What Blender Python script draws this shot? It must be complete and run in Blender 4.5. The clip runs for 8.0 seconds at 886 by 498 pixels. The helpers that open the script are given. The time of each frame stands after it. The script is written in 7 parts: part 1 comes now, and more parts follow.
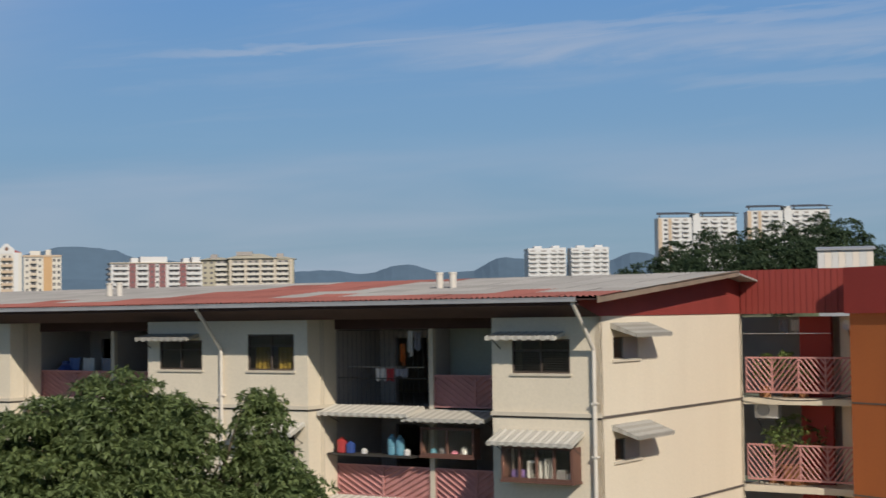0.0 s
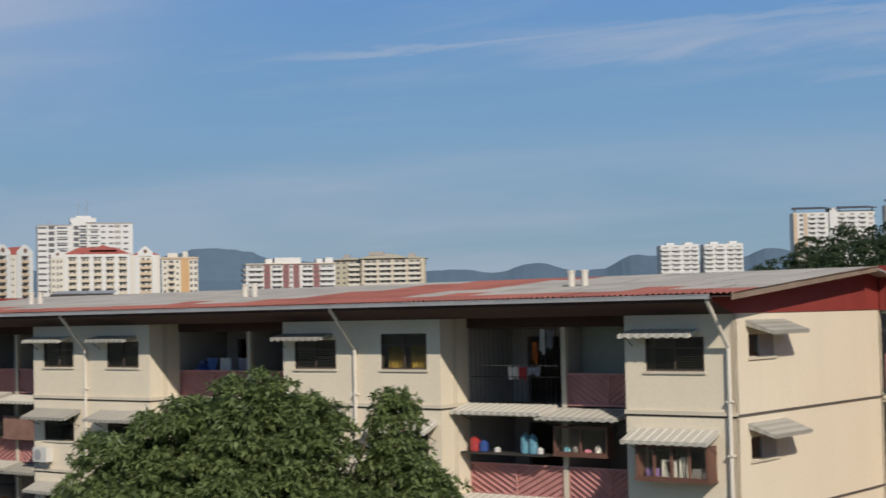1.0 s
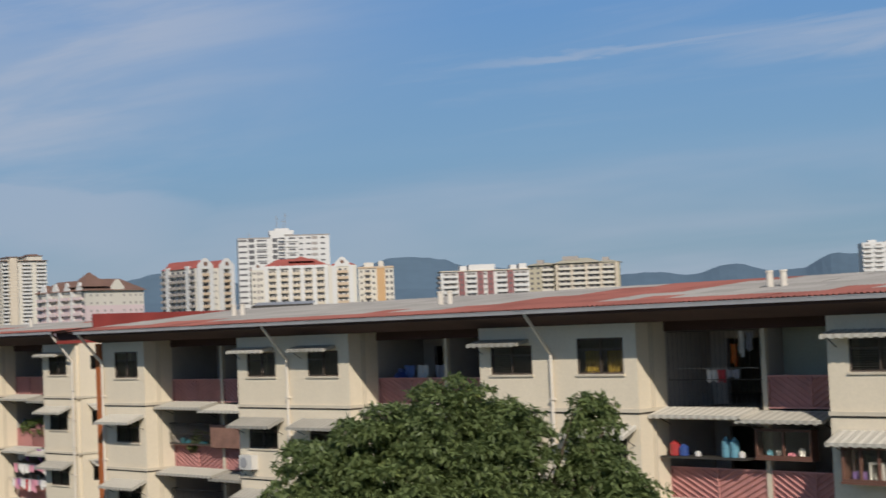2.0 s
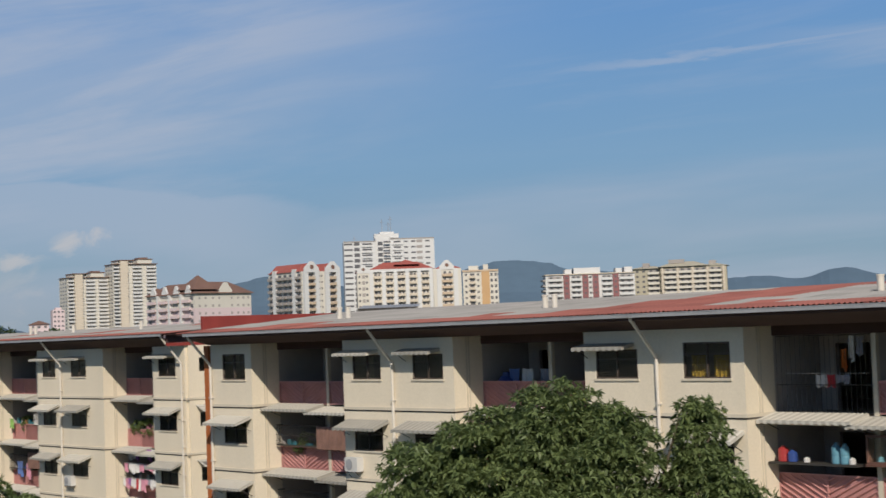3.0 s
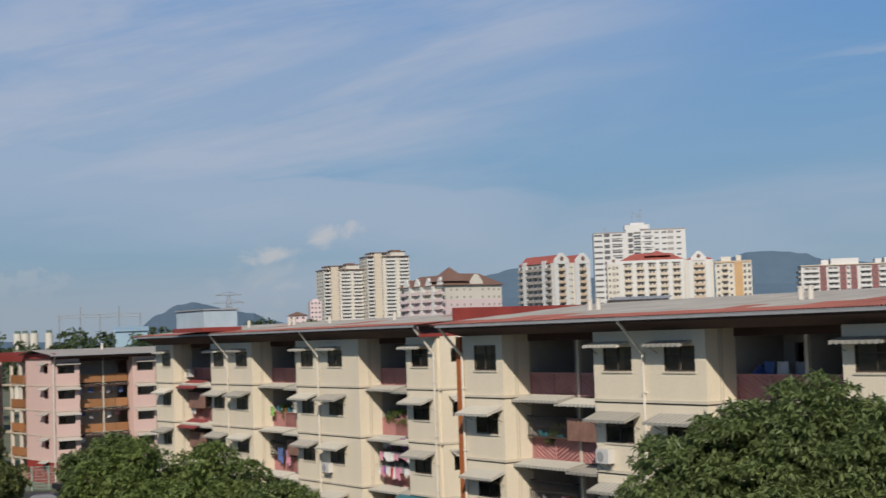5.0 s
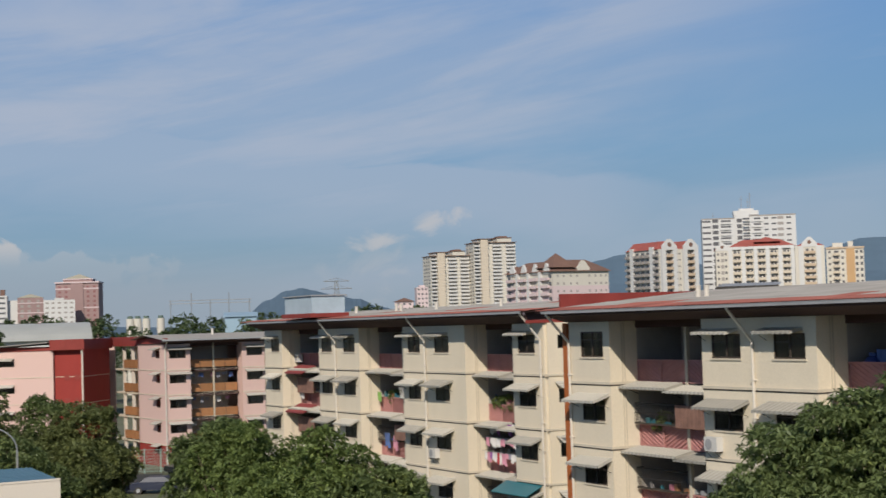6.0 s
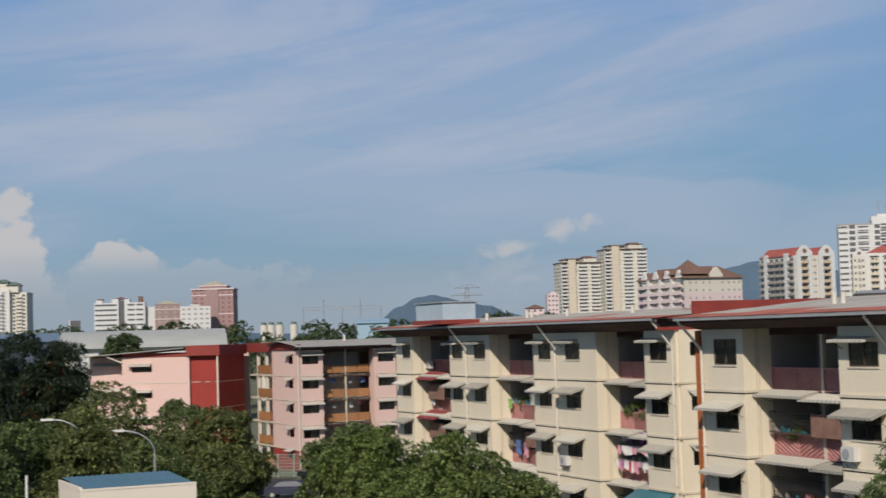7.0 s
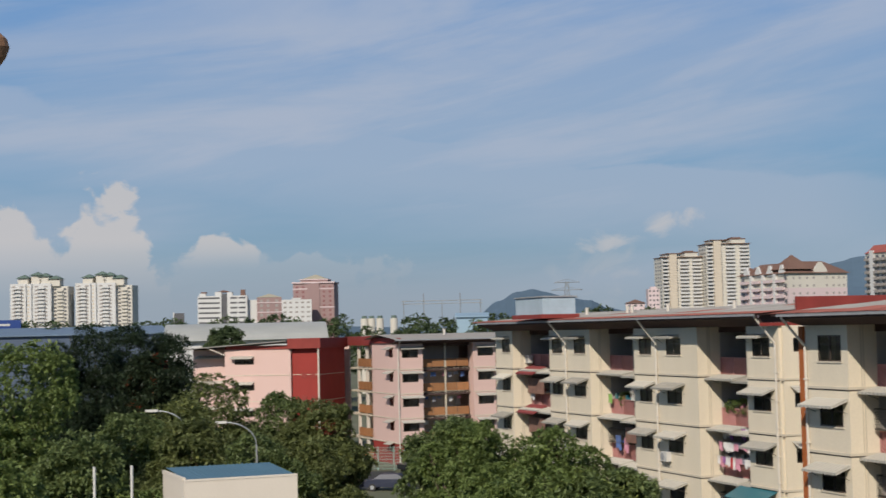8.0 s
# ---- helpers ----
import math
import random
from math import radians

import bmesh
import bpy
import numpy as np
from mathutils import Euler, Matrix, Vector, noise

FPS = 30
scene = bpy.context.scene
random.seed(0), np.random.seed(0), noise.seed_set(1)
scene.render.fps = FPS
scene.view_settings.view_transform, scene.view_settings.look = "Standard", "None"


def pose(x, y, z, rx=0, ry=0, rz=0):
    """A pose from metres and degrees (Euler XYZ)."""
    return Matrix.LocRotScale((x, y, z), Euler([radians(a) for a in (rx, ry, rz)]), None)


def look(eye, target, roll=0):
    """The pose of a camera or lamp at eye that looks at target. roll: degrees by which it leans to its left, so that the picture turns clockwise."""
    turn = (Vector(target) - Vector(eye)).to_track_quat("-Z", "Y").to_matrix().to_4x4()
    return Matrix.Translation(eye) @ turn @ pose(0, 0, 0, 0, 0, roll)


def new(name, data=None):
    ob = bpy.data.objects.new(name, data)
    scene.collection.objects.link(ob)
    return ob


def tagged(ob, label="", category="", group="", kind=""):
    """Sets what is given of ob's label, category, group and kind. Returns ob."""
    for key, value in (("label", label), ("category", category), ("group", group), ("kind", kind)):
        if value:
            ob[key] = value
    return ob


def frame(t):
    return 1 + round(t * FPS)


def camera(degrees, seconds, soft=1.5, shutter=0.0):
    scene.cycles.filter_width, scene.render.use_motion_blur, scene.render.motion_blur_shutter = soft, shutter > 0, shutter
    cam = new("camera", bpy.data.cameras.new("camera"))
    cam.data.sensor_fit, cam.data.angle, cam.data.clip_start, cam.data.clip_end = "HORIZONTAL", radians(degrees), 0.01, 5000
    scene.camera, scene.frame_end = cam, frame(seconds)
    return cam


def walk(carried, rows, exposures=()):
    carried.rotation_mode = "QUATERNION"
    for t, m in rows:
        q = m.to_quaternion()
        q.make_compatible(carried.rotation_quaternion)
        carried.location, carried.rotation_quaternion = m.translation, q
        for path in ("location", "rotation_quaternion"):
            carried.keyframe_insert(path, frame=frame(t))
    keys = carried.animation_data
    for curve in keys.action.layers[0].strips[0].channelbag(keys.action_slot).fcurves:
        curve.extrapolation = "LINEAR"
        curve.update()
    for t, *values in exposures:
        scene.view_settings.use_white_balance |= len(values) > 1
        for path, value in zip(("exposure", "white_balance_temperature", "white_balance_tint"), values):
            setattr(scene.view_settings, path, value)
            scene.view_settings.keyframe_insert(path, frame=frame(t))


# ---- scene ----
# The eye stays at one spot, five storeys up, and turns to the left.
EYE = (0.0, 0.0, 13.8)
cam = camera(32.1, 8.0, soft=1.5, shutter=0.4)


def turned(yaw, pitch, roll):
    y, p = radians(yaw), radians(pitch)
    ahead = Vector((-math.sin(y) * math.cos(p), math.cos(y) * math.cos(p), math.sin(p)))
    return look(EYE, Vector(EYE) + ahead * 10, roll)


walk(cam, [
    (0.0, turned(0.025, 2.391, -0.820)),
    (0.5, turned(2.576, 2.514, -0.301)),
    (1.0, turned(4.905, 2.426, -1.219)),
    (1.5, turned(8.678, 2.218, -1.085)),
    (2.0, turned(12.087, 2.848, -2.337)),
    (2.2, turned(13.338, 2.964, -2.324)),
    (3.3, turned(17.192, 3.164, -2.214)),
    (3.5, turned(18.341, 3.210, -2.275)),
    (4.0, turned(20.631, 3.320, -2.143)),
    (4.5, turned(23.091, 2.895, -2.043)),
    (5.0, turned(25.272, 3.140, -1.946)),
    (5.2, turned(26.210, 2.860, -1.900)),
    (6.3, turned(30.463, 2.868, -1.714)),
    (6.5, turned(31.435, 2.904, -1.663)),
    (7.0, turned(34.096, 3.150, -1.633)),
    (7.5, turned(35.932, 3.170, -1.463)),
    (8.0, turned(37.818, 3.030, -1.310)),
], exposures=[(0.0, 0.0), (8.0, 0.0)])

# ---- world and sun ----
FRAME_TURN = -33.18          # the block's long side, in degrees round z
SUN_EL, SUN_AZ = 34.0, -71.0   # height, and direction in the ground plane from +x
sun_dir = Vector((math.cos(radians(SUN_AZ)) * math.cos(radians(SUN_EL)), math.sin(radians(SUN_AZ)) * math.cos(radians(SUN_EL)), math.sin(radians(SUN_EL))))

world = bpy.data.worlds.new("sky")
scene.world = world
world.use_nodes = True


def make_sky():
    nt = world.node_tree
    nt.nodes.clear()
    N, Lk = nt.nodes.new, nt.links.new
    out, bg = N("ShaderNodeOutputWorld"), N("ShaderNodeBackground")
    sky = N("ShaderNodeTexSky")
    sky.sky_type, sky.sun_disc = "NISHITA", False
    sky.sun_elevation, sky.sun_rotation = radians(SUN_EL), radians(90 - SUN_AZ)
    sky.air_density, sky.dust_density, sky.ozone_density = 1.0, 0.6, 1.5
    dim = N("ShaderNodeVectorMath"); dim.operation = "SCALE"; dim.inputs["Scale"].default_value = 0.085
    Lk(sky.outputs[0], dim.inputs[0])
    tc, sep = N("ShaderNodeTexCoord"), N("ShaderNodeSeparateXYZ")
    Lk(tc.outputs["Generated"], sep.inputs[0])
    # haze at the horizon, deep blue above
    ramp = N("ShaderNodeValToRGB")
    el = ramp.color_ramp.elements
    el[0].position, el[0].color = 0.0, (0.275, 0.365, 0.435, 1)
    el[1].position, el[1].color = 0.45, (0.13, 0.26, 0.50, 1)
    for p, c in ((0.05, (0.236, 0.36, 0.470, 1)), (0.11, (0.195, 0.35, 0.532, 1)), (0.20, (0.142, 0.30, 0.563, 1))):
        e = el.new(p); e.color = c
    Lk(sep.outputs[2], ramp.inputs[0])
    up = N("ShaderNodeMapRange"); up.inputs[1].default_value, up.inputs[2].default_value = 0.25, 0.6
    Lk(sep.outputs[2], up.inputs[0])
    blend = N("ShaderNodeMix"); blend.data_type = "RGBA"
    Lk(up.outputs[0], blend.inputs[0]); Lk(ramp.outputs[0], blend.inputs[6]); Lk(dim.outputs[0], blend.inputs[7])

    # azimuth (left positive, in units of one degree / 10) and height, for drawn-out cirrus
    def mth(op, a, b=None):
        m = N("ShaderNodeMath"); m.operation = op
        for i, v in enumerate((a, b)):
            if v is None: continue
            if isinstance(v, (int, float)): m.inputs[i].default_value = v
            else: Lk(v, m.inputs[i])
        return m.outputs[0]
    az = mth("ARCTAN2", mth("MULTIPLY", sep.outputs[0], -1.0), sep.outputs[1])
    h = sep.outputs[2]

    def clouds(sx, sh, slant, detail, lo, hi, seed, rough=0.55):
        comb = N("ShaderNodeCombineXYZ")
        Lk(mth("MULTIPLY", az, sx), comb.inputs[0])
        Lk(mth("MULTIPLY", mth("ADD", h, mth("MULTIPLY", az, slant)), sh), comb.inputs[1])
        comb.inputs[2].default_value = seed
        nz = N("ShaderNodeTexNoise"); nz.inputs["Scale"].default_value = 1.0
        nz.inputs["Detail"].default_value, nz.inputs["Roughness"].default_value = detail, rough
        nz.inputs["Distortion"].default_value = 0.5
        Lk(comb.outputs[0], nz.inputs[0])
        r = N("ShaderNodeMapRange"); r.interpolation_type = "SMOOTHSTEP"
        r.inputs[1].default_value, r.inputs[2].default_value = lo, hi
        Lk(nz.outputs[0], r.inputs[0])
        return r.outputs[0]
    def win(x, a, b, c, d):
        r1, r2 = N("ShaderNodeMapRange"), N("ShaderNodeMapRange")
        r1.interpolation_type = r2.interpolation_type = "SMOOTHSTEP"
        r1.inputs[1].default_value, r1.inputs[2].default_value = a, b
        r2.inputs[1].default_value, r2.inputs[2].default_value = c, d
        r2.inputs[3].default_value, r2.inputs[4].default_value = 1.0, 0.0
        Lk(x, r1.inputs[0]); Lk(x, r2.inputs[0])
        return mth("MULTIPLY", r1.outputs[0], r2.outputs[0])
    veil = mth("MULTIPLY", mth("ADD", mth("MULTIPLY", clouds(2.4, 11.0, 0.12, 6, 0.30, 0.66, 3.1), 0.5), mth("MULTIPLY", clouds(3.6, 26.0, 0.16, 7, 0.34, 0.66, 5.3, 0.6), 0.55)), win(mth("ADD", az, mth("MULTIPLY", h, 1.0)), 0.34, 0.66, 1.5, 1.8))
    low = mth("SUBTRACT", h, mth("MULTIPLY", mth("SUBTRACT", az, 0.36), 0.12))
    veil = mth("MULTIPLY", veil, win(low, 0.012, 0.060, 0.35, 0.6))
    wisps = clouds(3.0, 34.0, 0.10, 6, 0.50, 0.80, 7.7, 0.6)
    haze = mth("MULTIPLY", clouds(2.0, 16.0, 0.06, 4, 0.35, 0.7, 21.0), win(h, 0.0, 0.03, 0.07, 0.13))

    def band(h0, slope, az_c, lo, hi, a0, a1, a2, a3, seed):
        """A long slanting streak of ice cloud, ragged by noise."""
        e = mth("SUBTRACT", mth("SUBTRACT", h, h0), mth("MULTIPLY", mth("SUBTRACT", az, az_c), slope))
        n = clouds(7.0, 60.0, 0.1, 5, 0.25, 0.75, seed, 0.6)
        e = mth("ADD", e, mth("MULTIPLY", mth("SUBTRACT", n, 0.5), 0.012))
        return mth("MULTIPLY", mth("MULTIPLY", win(e, lo, lo * 0.1, hi * 0.1, hi), win(az, a0, a1, a2, a3)), mth("ADD", mth("MULTIPLY", n, 0.6), 0.5))
    s1 = band(0.173, 0.010, 0.0, -0.017, 0.014, -0.8, -0.4, -0.05, 0.12, 30.0)
    s2 = band(0.175, -0.05, 0.0, -0.006, 0.006, -0.5, -0.05, 0.12, 0.25, 31.0)
    s3 = band(0.1437, 0.02, -0.22, -0.006, 0.008, -0.6, -0.3, -0.2, -0.12, 32.0)
    streak = mth("MAXIMUM", mth("MAXIMUM", s1, s2), mth("MULTIPLY", s3, 0.6))
    # a thin sheet low on the left, with a sharper upper rim that sinks to the right
    rim = mth("SUBTRACT", h, mth("ADD", 0.083, mth("MULTIPLY", mth("SUBTRACT", az, 0.375), 0.13)))
    rim = mth("ADD", rim, mth("MULTIPLY", mth("SUBTRACT", clouds(9.0, 40.0, 0.1, 5, 0.25, 0.75, 41.0, 0.55), 0.5), 0.014))
    sheet = mth("MULTIPLY", win(rim, -0.075, -0.02, -0.004, 0.006), win(az, 0.30, 0.44, 1.2, 1.5))
    veil = mth("MAXIMUM", veil, mth("MULTIPLY", sheet, 0.62))
    tot = mth("MAXIMUM", mth("MAXIMUM", mth("MULTIPLY", veil, 0.80), mth("MULTIPLY", wisps, 0.22)), mth("MAXIMUM", mth("MULTIPLY", streak, 0.5), mth("MULTIPLY", haze, 0.5)))
    fade = N("ShaderNodeMapRange"); fade.inputs[1].default_value, fade.inputs[2].default_value = 0.9, 0.4
    Lk(h, fade.inputs[0])
    tot = mth("MULTIPLY", tot, fade.outputs[0])
    c1 = N("ShaderNodeMix"); c1.data_type = "RGBA"
    Lk(tot, c1.inputs[0]); Lk(blend.outputs[2], c1.inputs[6]); c1.inputs[7].default_value = (0.42, 0.47, 0.575, 1)
    # heaps of cumulus low over the far left
    def heapcloud(az_c, w, base, top, seed):
        """A cumulus with a flat hazy foot and a knobbly head."""
        n = mth("ADD", mth("MULTIPLY", clouds(26.0, 30.0, 0.0, 3, 0.2, 0.8, seed, 0.5), 0.7), mth("MULTIPLY", clouds(80.0, 90.0, 0.0, 5, 0.25, 0.75, seed + 3.0, 0.6), 0.3))
        u = mth("DIVIDE", mth("SUBTRACT", az, az_c), w)
        q = mth("DIVIDE", mth("MAXIMUM", mth("SUBTRACT", h, base), -0.002), top - base)
        d = mth("ADD", mth("MULTIPLY", u, u), mth("MULTIPLY", q, q))
        e = mth("ADD", mth("SUBTRACT", 1.0, d), mth("MULTIPLY", mth("SUBTRACT", n, 0.5), 1.5))
        return mth("MULTIPLY", win(e, 0.0, 0.38, 9.0, 10.0), win(h, base - 0.022, base + 0.006, 9.0, 10.0))
    heap = heapcloud(0.876, 0.030, 0.040, 0.102, 12.4)
    for c, w, lo, tp, sd in ((0.890, 0.055, 0.030, 0.070, 15.0), (0.945, 0.040, 0.040, 0.085, 14.0), (0.805, 0.026, 0.052, 0.066, 16.0), (0.93, 0.09, 0.030, 0.055, 11.0), (1.02, 0.07, 0.03, 0.075, 9.0)):
        heap = mth("MAXIMUM", heap, heapcloud(c, w, lo, tp, sd))
    heap = mth("MAXIMUM", heap, mth("MULTIPLY", heapcloud(0.775, 0.09, 0.036, 0.054, 19.0), 0.40))
    def puffs(az_c, h_c, wa, wh, seed):
        n = clouds(30.0, 45.0, 0.0, 5, 0.25, 0.75, seed, 0.6)
        u, q = mth("DIVIDE", mth("SUBTRACT", az, az_c), wa), mth("DIVIDE", mth("SUBTRACT", h, h_c), wh)
        d = mth("ADD", mth("MULTIPLY", u, u), mth("MULTIPLY", q, q))
        return win(mth("ADD", mth("SUBTRACT", 1.0, d), mth("MULTIPLY", mth("SUBTRACT", n, 0.5), 2.4)), -0.1, 1.5, 9.0, 10.0)
    puff = mth("MAXIMUM", puffs(0.551, 0.056, 0.019, 0.009, 2.6), puffs(0.515, 0.067, 0.020, 0.010, 4.6))
    puff = mth("MAXIMUM", puff, mth("MULTIPLY", puffs(0.556, 0.036, 0.03, 0.018, 8.6), 0.4))
    foot = N("ShaderNodeMapRange"); foot.inputs[1].default_value, foot.inputs[2].default_value = 0.012, 0.062
    foot.inputs[3].default_value = 0.04
    Lk(h, foot.inputs[0])
    heap = mth("MULTIPLY", heap, foot.outputs[0])
    c2 = N("ShaderNodeMix"); c2.data_type = "RGBA"
    Lk(mth("MAXIMUM", mth("MULTIPLY", heap, 0.72), mth("MULTIPLY", puff, 0.55)), c2.inputs[0]); Lk(c1.outputs[2], c2.inputs[6]); c2.inputs[7].default_value = (0.60, 0.56, 0.54, 1)
    mist = mth("MULTIPLY", win(h, -0.02, 0.0, 0.012, 0.062), win(az, 0.30, 0.75, 1.6, 2.0))
    c3 = N("ShaderNodeMix"); c3.data_type = "RGBA"
    Lk(mth("MULTIPLY", mist, 0.75), c3.inputs[0]); Lk(c2.outputs[2], c3.inputs[6]); c3.inputs[7].default_value = (0.315, 0.362, 0.425, 1)
    Lk(c3.outputs[2], bg.inputs[0])
    bg.inputs[1].default_value = 1.0
    Lk(bg.outputs[0], out.inputs[0])


make_sky()
sun = new("sun", bpy.data.lights.new("sun", "SUN"))
sun.data.energy, sun.data.angle, sun.data.color = 3.9, radians(0.55), (1.0, 0.92, 0.80)
sun.rotation_euler = sun_dir.to_track_quat("Z", "Y").to_euler()


# ---- materials ----
def material(name, color, rough=0.8, vary=0.12, scale=1.5, grain=30.0, bump=0.15, metal=0.0, tint=None, streak=0.0, piece=0.0, spec=0.3):
    m = bpy.data.materials.new(name)
    m.use_nodes = True
    nt = m.node_tree
    N, Lk = nt.nodes.new, nt.links.new
    b = nt.nodes["Principled BSDF"]
    b.inputs["Roughness"].default_value, b.inputs["Metallic"].default_value = rough, metal
    b.inputs["Specular IOR Level"].default_value = spec
    tc = N("ShaderNodeTexCoord")
    big, small = N("ShaderNodeTexNoise"), N("ShaderNodeTexNoise")
    big.inputs["Scale"].default_value, big.inputs["Detail"].default_value = scale, 6
    small.inputs["Scale"].default_value, small.inputs["Detail"].default_value = grain, 3
    mp = N("ShaderNodeMapping")
    Lk(tc.outputs["Object"], mp.inputs[0])
    if streak: mp.inputs["Scale"].default_value = (1.0, 1.0, 1.0 - streak)
    Lk(mp.outputs[0], big.inputs[0]); Lk(tc.outputs["Object"], small.inputs[0])
    mix = N("ShaderNodeMix"); mix.data_type = "RGBA"
    dark = tint or tuple(c * 0.55 for c in color)
    r = N("ShaderNodeMapRange"); r.inputs[1].default_value, r.inputs[2].default_value = 0.35, 0.75
    r.inputs[4].default_value = min(1.0, vary * 3)
    Lk(big.outputs[0], r.inputs[0]); Lk(r.outputs[0], mix.inputs[0])
    mix.inputs[6].default_value, mix.inputs[7].default_value = (*color, 1), (*dark, 1)
    hsv = N("ShaderNodeHueSaturation")
    v = N("ShaderNodeMapRange"); v.inputs[3].default_value, v.inputs[4].default_value = 1 - vary, 1 + vary
    Lk(small.outputs[0], v.inputs[0])
    last = v.outputs[0]
    if piece:
        oi, pm, mul = N("ShaderNodeObjectInfo"), N("ShaderNodeMapRange"), N("ShaderNodeMath")
        pm.inputs[3].default_value, pm.inputs[4].default_value = 1 - piece, 1 + piece
        mul.operation = "MULTIPLY"
        Lk(oi.outputs["Random"], pm.inputs[0]); Lk(pm.outputs[0], mul.inputs[0]); Lk(last, mul.inputs[1])
        last = mul.outputs[0]
    Lk(last, hsv.inputs["Value"]); Lk(mix.outputs[2], hsv.inputs["Color"]); Lk(hsv.outputs[0], b.inputs["Base Color"])
    if bump:
        bp = N("ShaderNodeBump"); bp.inputs["Strength"].default_value, bp.inputs["Distance"].default_value = bump, 0.02
        Lk(small.outputs[0], bp.inputs["Height"]); Lk(bp.outputs[0], b.inputs["Normal"])
    return m


def leaf_material(name, dark, light, gloss=0.5, tips=None):
    m = bpy.data.materials.new(name)
    m.use_nodes = True
    nt = m.node_tree
    N, Lk = nt.nodes.new, nt.links.new
    b = nt.nodes["Principled BSDF"]
    geo, ramp = N("ShaderNodeNewGeometry"), N("ShaderNodeValToRGB")
    el = ramp.color_ramp.elements
    el[0].color, el[1].color = (*dark, 1), (*light, 1)
    el[1].position = 0.92
    e = el.new(0.985); e.color = (*(tips or (light[0] * 1.35, light[1] * 1.25, light[2])), 1)
    tc, nz, mx = N("ShaderNodeTexCoord"), N("ShaderNodeTexNoise"), N("ShaderNodeMath")
    nz.inputs["Scale"].default_value = 0.7
    Lk(tc.outputs["Object"], nz.inputs[0])
    mx.operation = "MULTIPLY_ADD"; mx.inputs[1].default_value, mx.inputs[2].default_value = 0.55, -0.05
    Lk(geo.outputs["Random Per Island"], mx.inputs[0])
    add = N("ShaderNodeMath"); add.operation = "MULTIPLY_ADD"; add.inputs[1].default_value = 0.8
    Lk(nz.outputs[0], add.inputs[0]); Lk(mx.outputs[0], add.inputs[2])
    Lk(add.outputs[0], ramp.inputs[0]); Lk(ramp.outputs[0], b.inputs["Base Color"])
    b.inputs["Roughness"].default_value, b.inputs["Specular IOR Level"].default_value = gloss, 0.4
    tr, ms = N("ShaderNodeBsdfTranslucent"), N("ShaderNodeMixShader")
    ms.inputs[0].default_value = 0.42
    Lk(ramp.outputs[0], tr.inputs[0]); Lk(b.outputs[0], ms.inputs[1]); Lk(tr.outputs[0], ms.inputs[2])
    Lk(ms.outputs[0], nt.nodes["Material Output"].inputs[0])
    return m


def glass_material(name, color, rough=0.06):
    m = bpy.data.materials.new(name)
    m.use_nodes = True
    b = m.node_tree.nodes["Principled BSDF"]
    b.inputs["Base Color"].default_value = (*color, 1)
    b.inputs["Transmission Weight"].default_value = 1.0
    b.inputs["Roughness"].default_value, b.inputs["IOR"].default_value = rough, 1.45
    return m


CREAM = material("cream_render", (0.72, 0.63, 0.49), 0.85, 0.09, 0.9, 14, 0.1, tint=(0.58, 0.50, 0.39), streak=0.85)
CREAM_TRIM = material("cream_trim", (0.60, 0.53, 0.42), 0.8, 0.10, 1.2, 20, 0.1, tint=(0.33, 0.28, 0.22), streak=0.5)
GROOVE = material("dark_joint", (0.12, 0.10, 0.085), 0.9, 0.15)
PINK_WALL = material("pink_render", (0.64, 0.45, 0.40), 0.85, 0.06, 0.4, 14, 0.1, tint=(0.60, 0.38, 0.33), streak=0.7)
PINK_IRON = material("pink_painted_iron", (0.50, 0.24, 0.22), 0.6, 0.12, 2, 25, 0.05)
RED_WALL = material("red_painted_wall", (0.30, 0.042, 0.034), 0.8, 0.10, 0.6, 18, 0.1, streak=0.6)
RED_BOARD = material("red_fascia_board", (0.26, 0.045, 0.036), 0.65, 0.14, 1.1, 20, 0.1, streak=0.6)
ORANGE = material("orange_painted_wall", (0.40, 0.12, 0.035), 0.75, 0.10, 0.7, 16, 0.1, tint=(0.28, 0.08, 0.03), streak=0.5)
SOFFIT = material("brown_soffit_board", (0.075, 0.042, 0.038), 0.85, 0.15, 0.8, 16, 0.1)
ROOF_GREY = material("grey_cement_sheet", (0.31, 0.295, 0.275), 0.85, 0.12, 0.5, 9, 0.15, tint=(0.24, 0.20, 0.18), piece=0.12)
ROOF_RED = material("red_oxide_sheet", (0.29, 0.105, 0.085), 0.8, 0.14, 0.5, 9, 0.15, tint=(0.26, 0.10, 0.08), piece=0.15)
GUTTER = material("grey_zinc_gutter", (0.34, 0.34, 0.35), 0.55, 0.15, 1.2, 20, 0.05)
PIPE = material("off_white_pipe", (0.66, 0.60, 0.52), 0.6, 0.08, 1.0, 12, 0.0)
AWN_WHITE = material("white_awning_sheet", (0.52, 0.49, 0.43), 0.6, 0.08, 0.9, 12, 0.05, tint=(0.45, 0.42, 0.37), piece=0.1)
AWN_GREY = material("grey_awning_sheet", (0.37, 0.35, 0.31), 0.65, 0.12, 0.9, 12, 0.05, piece=0.12)


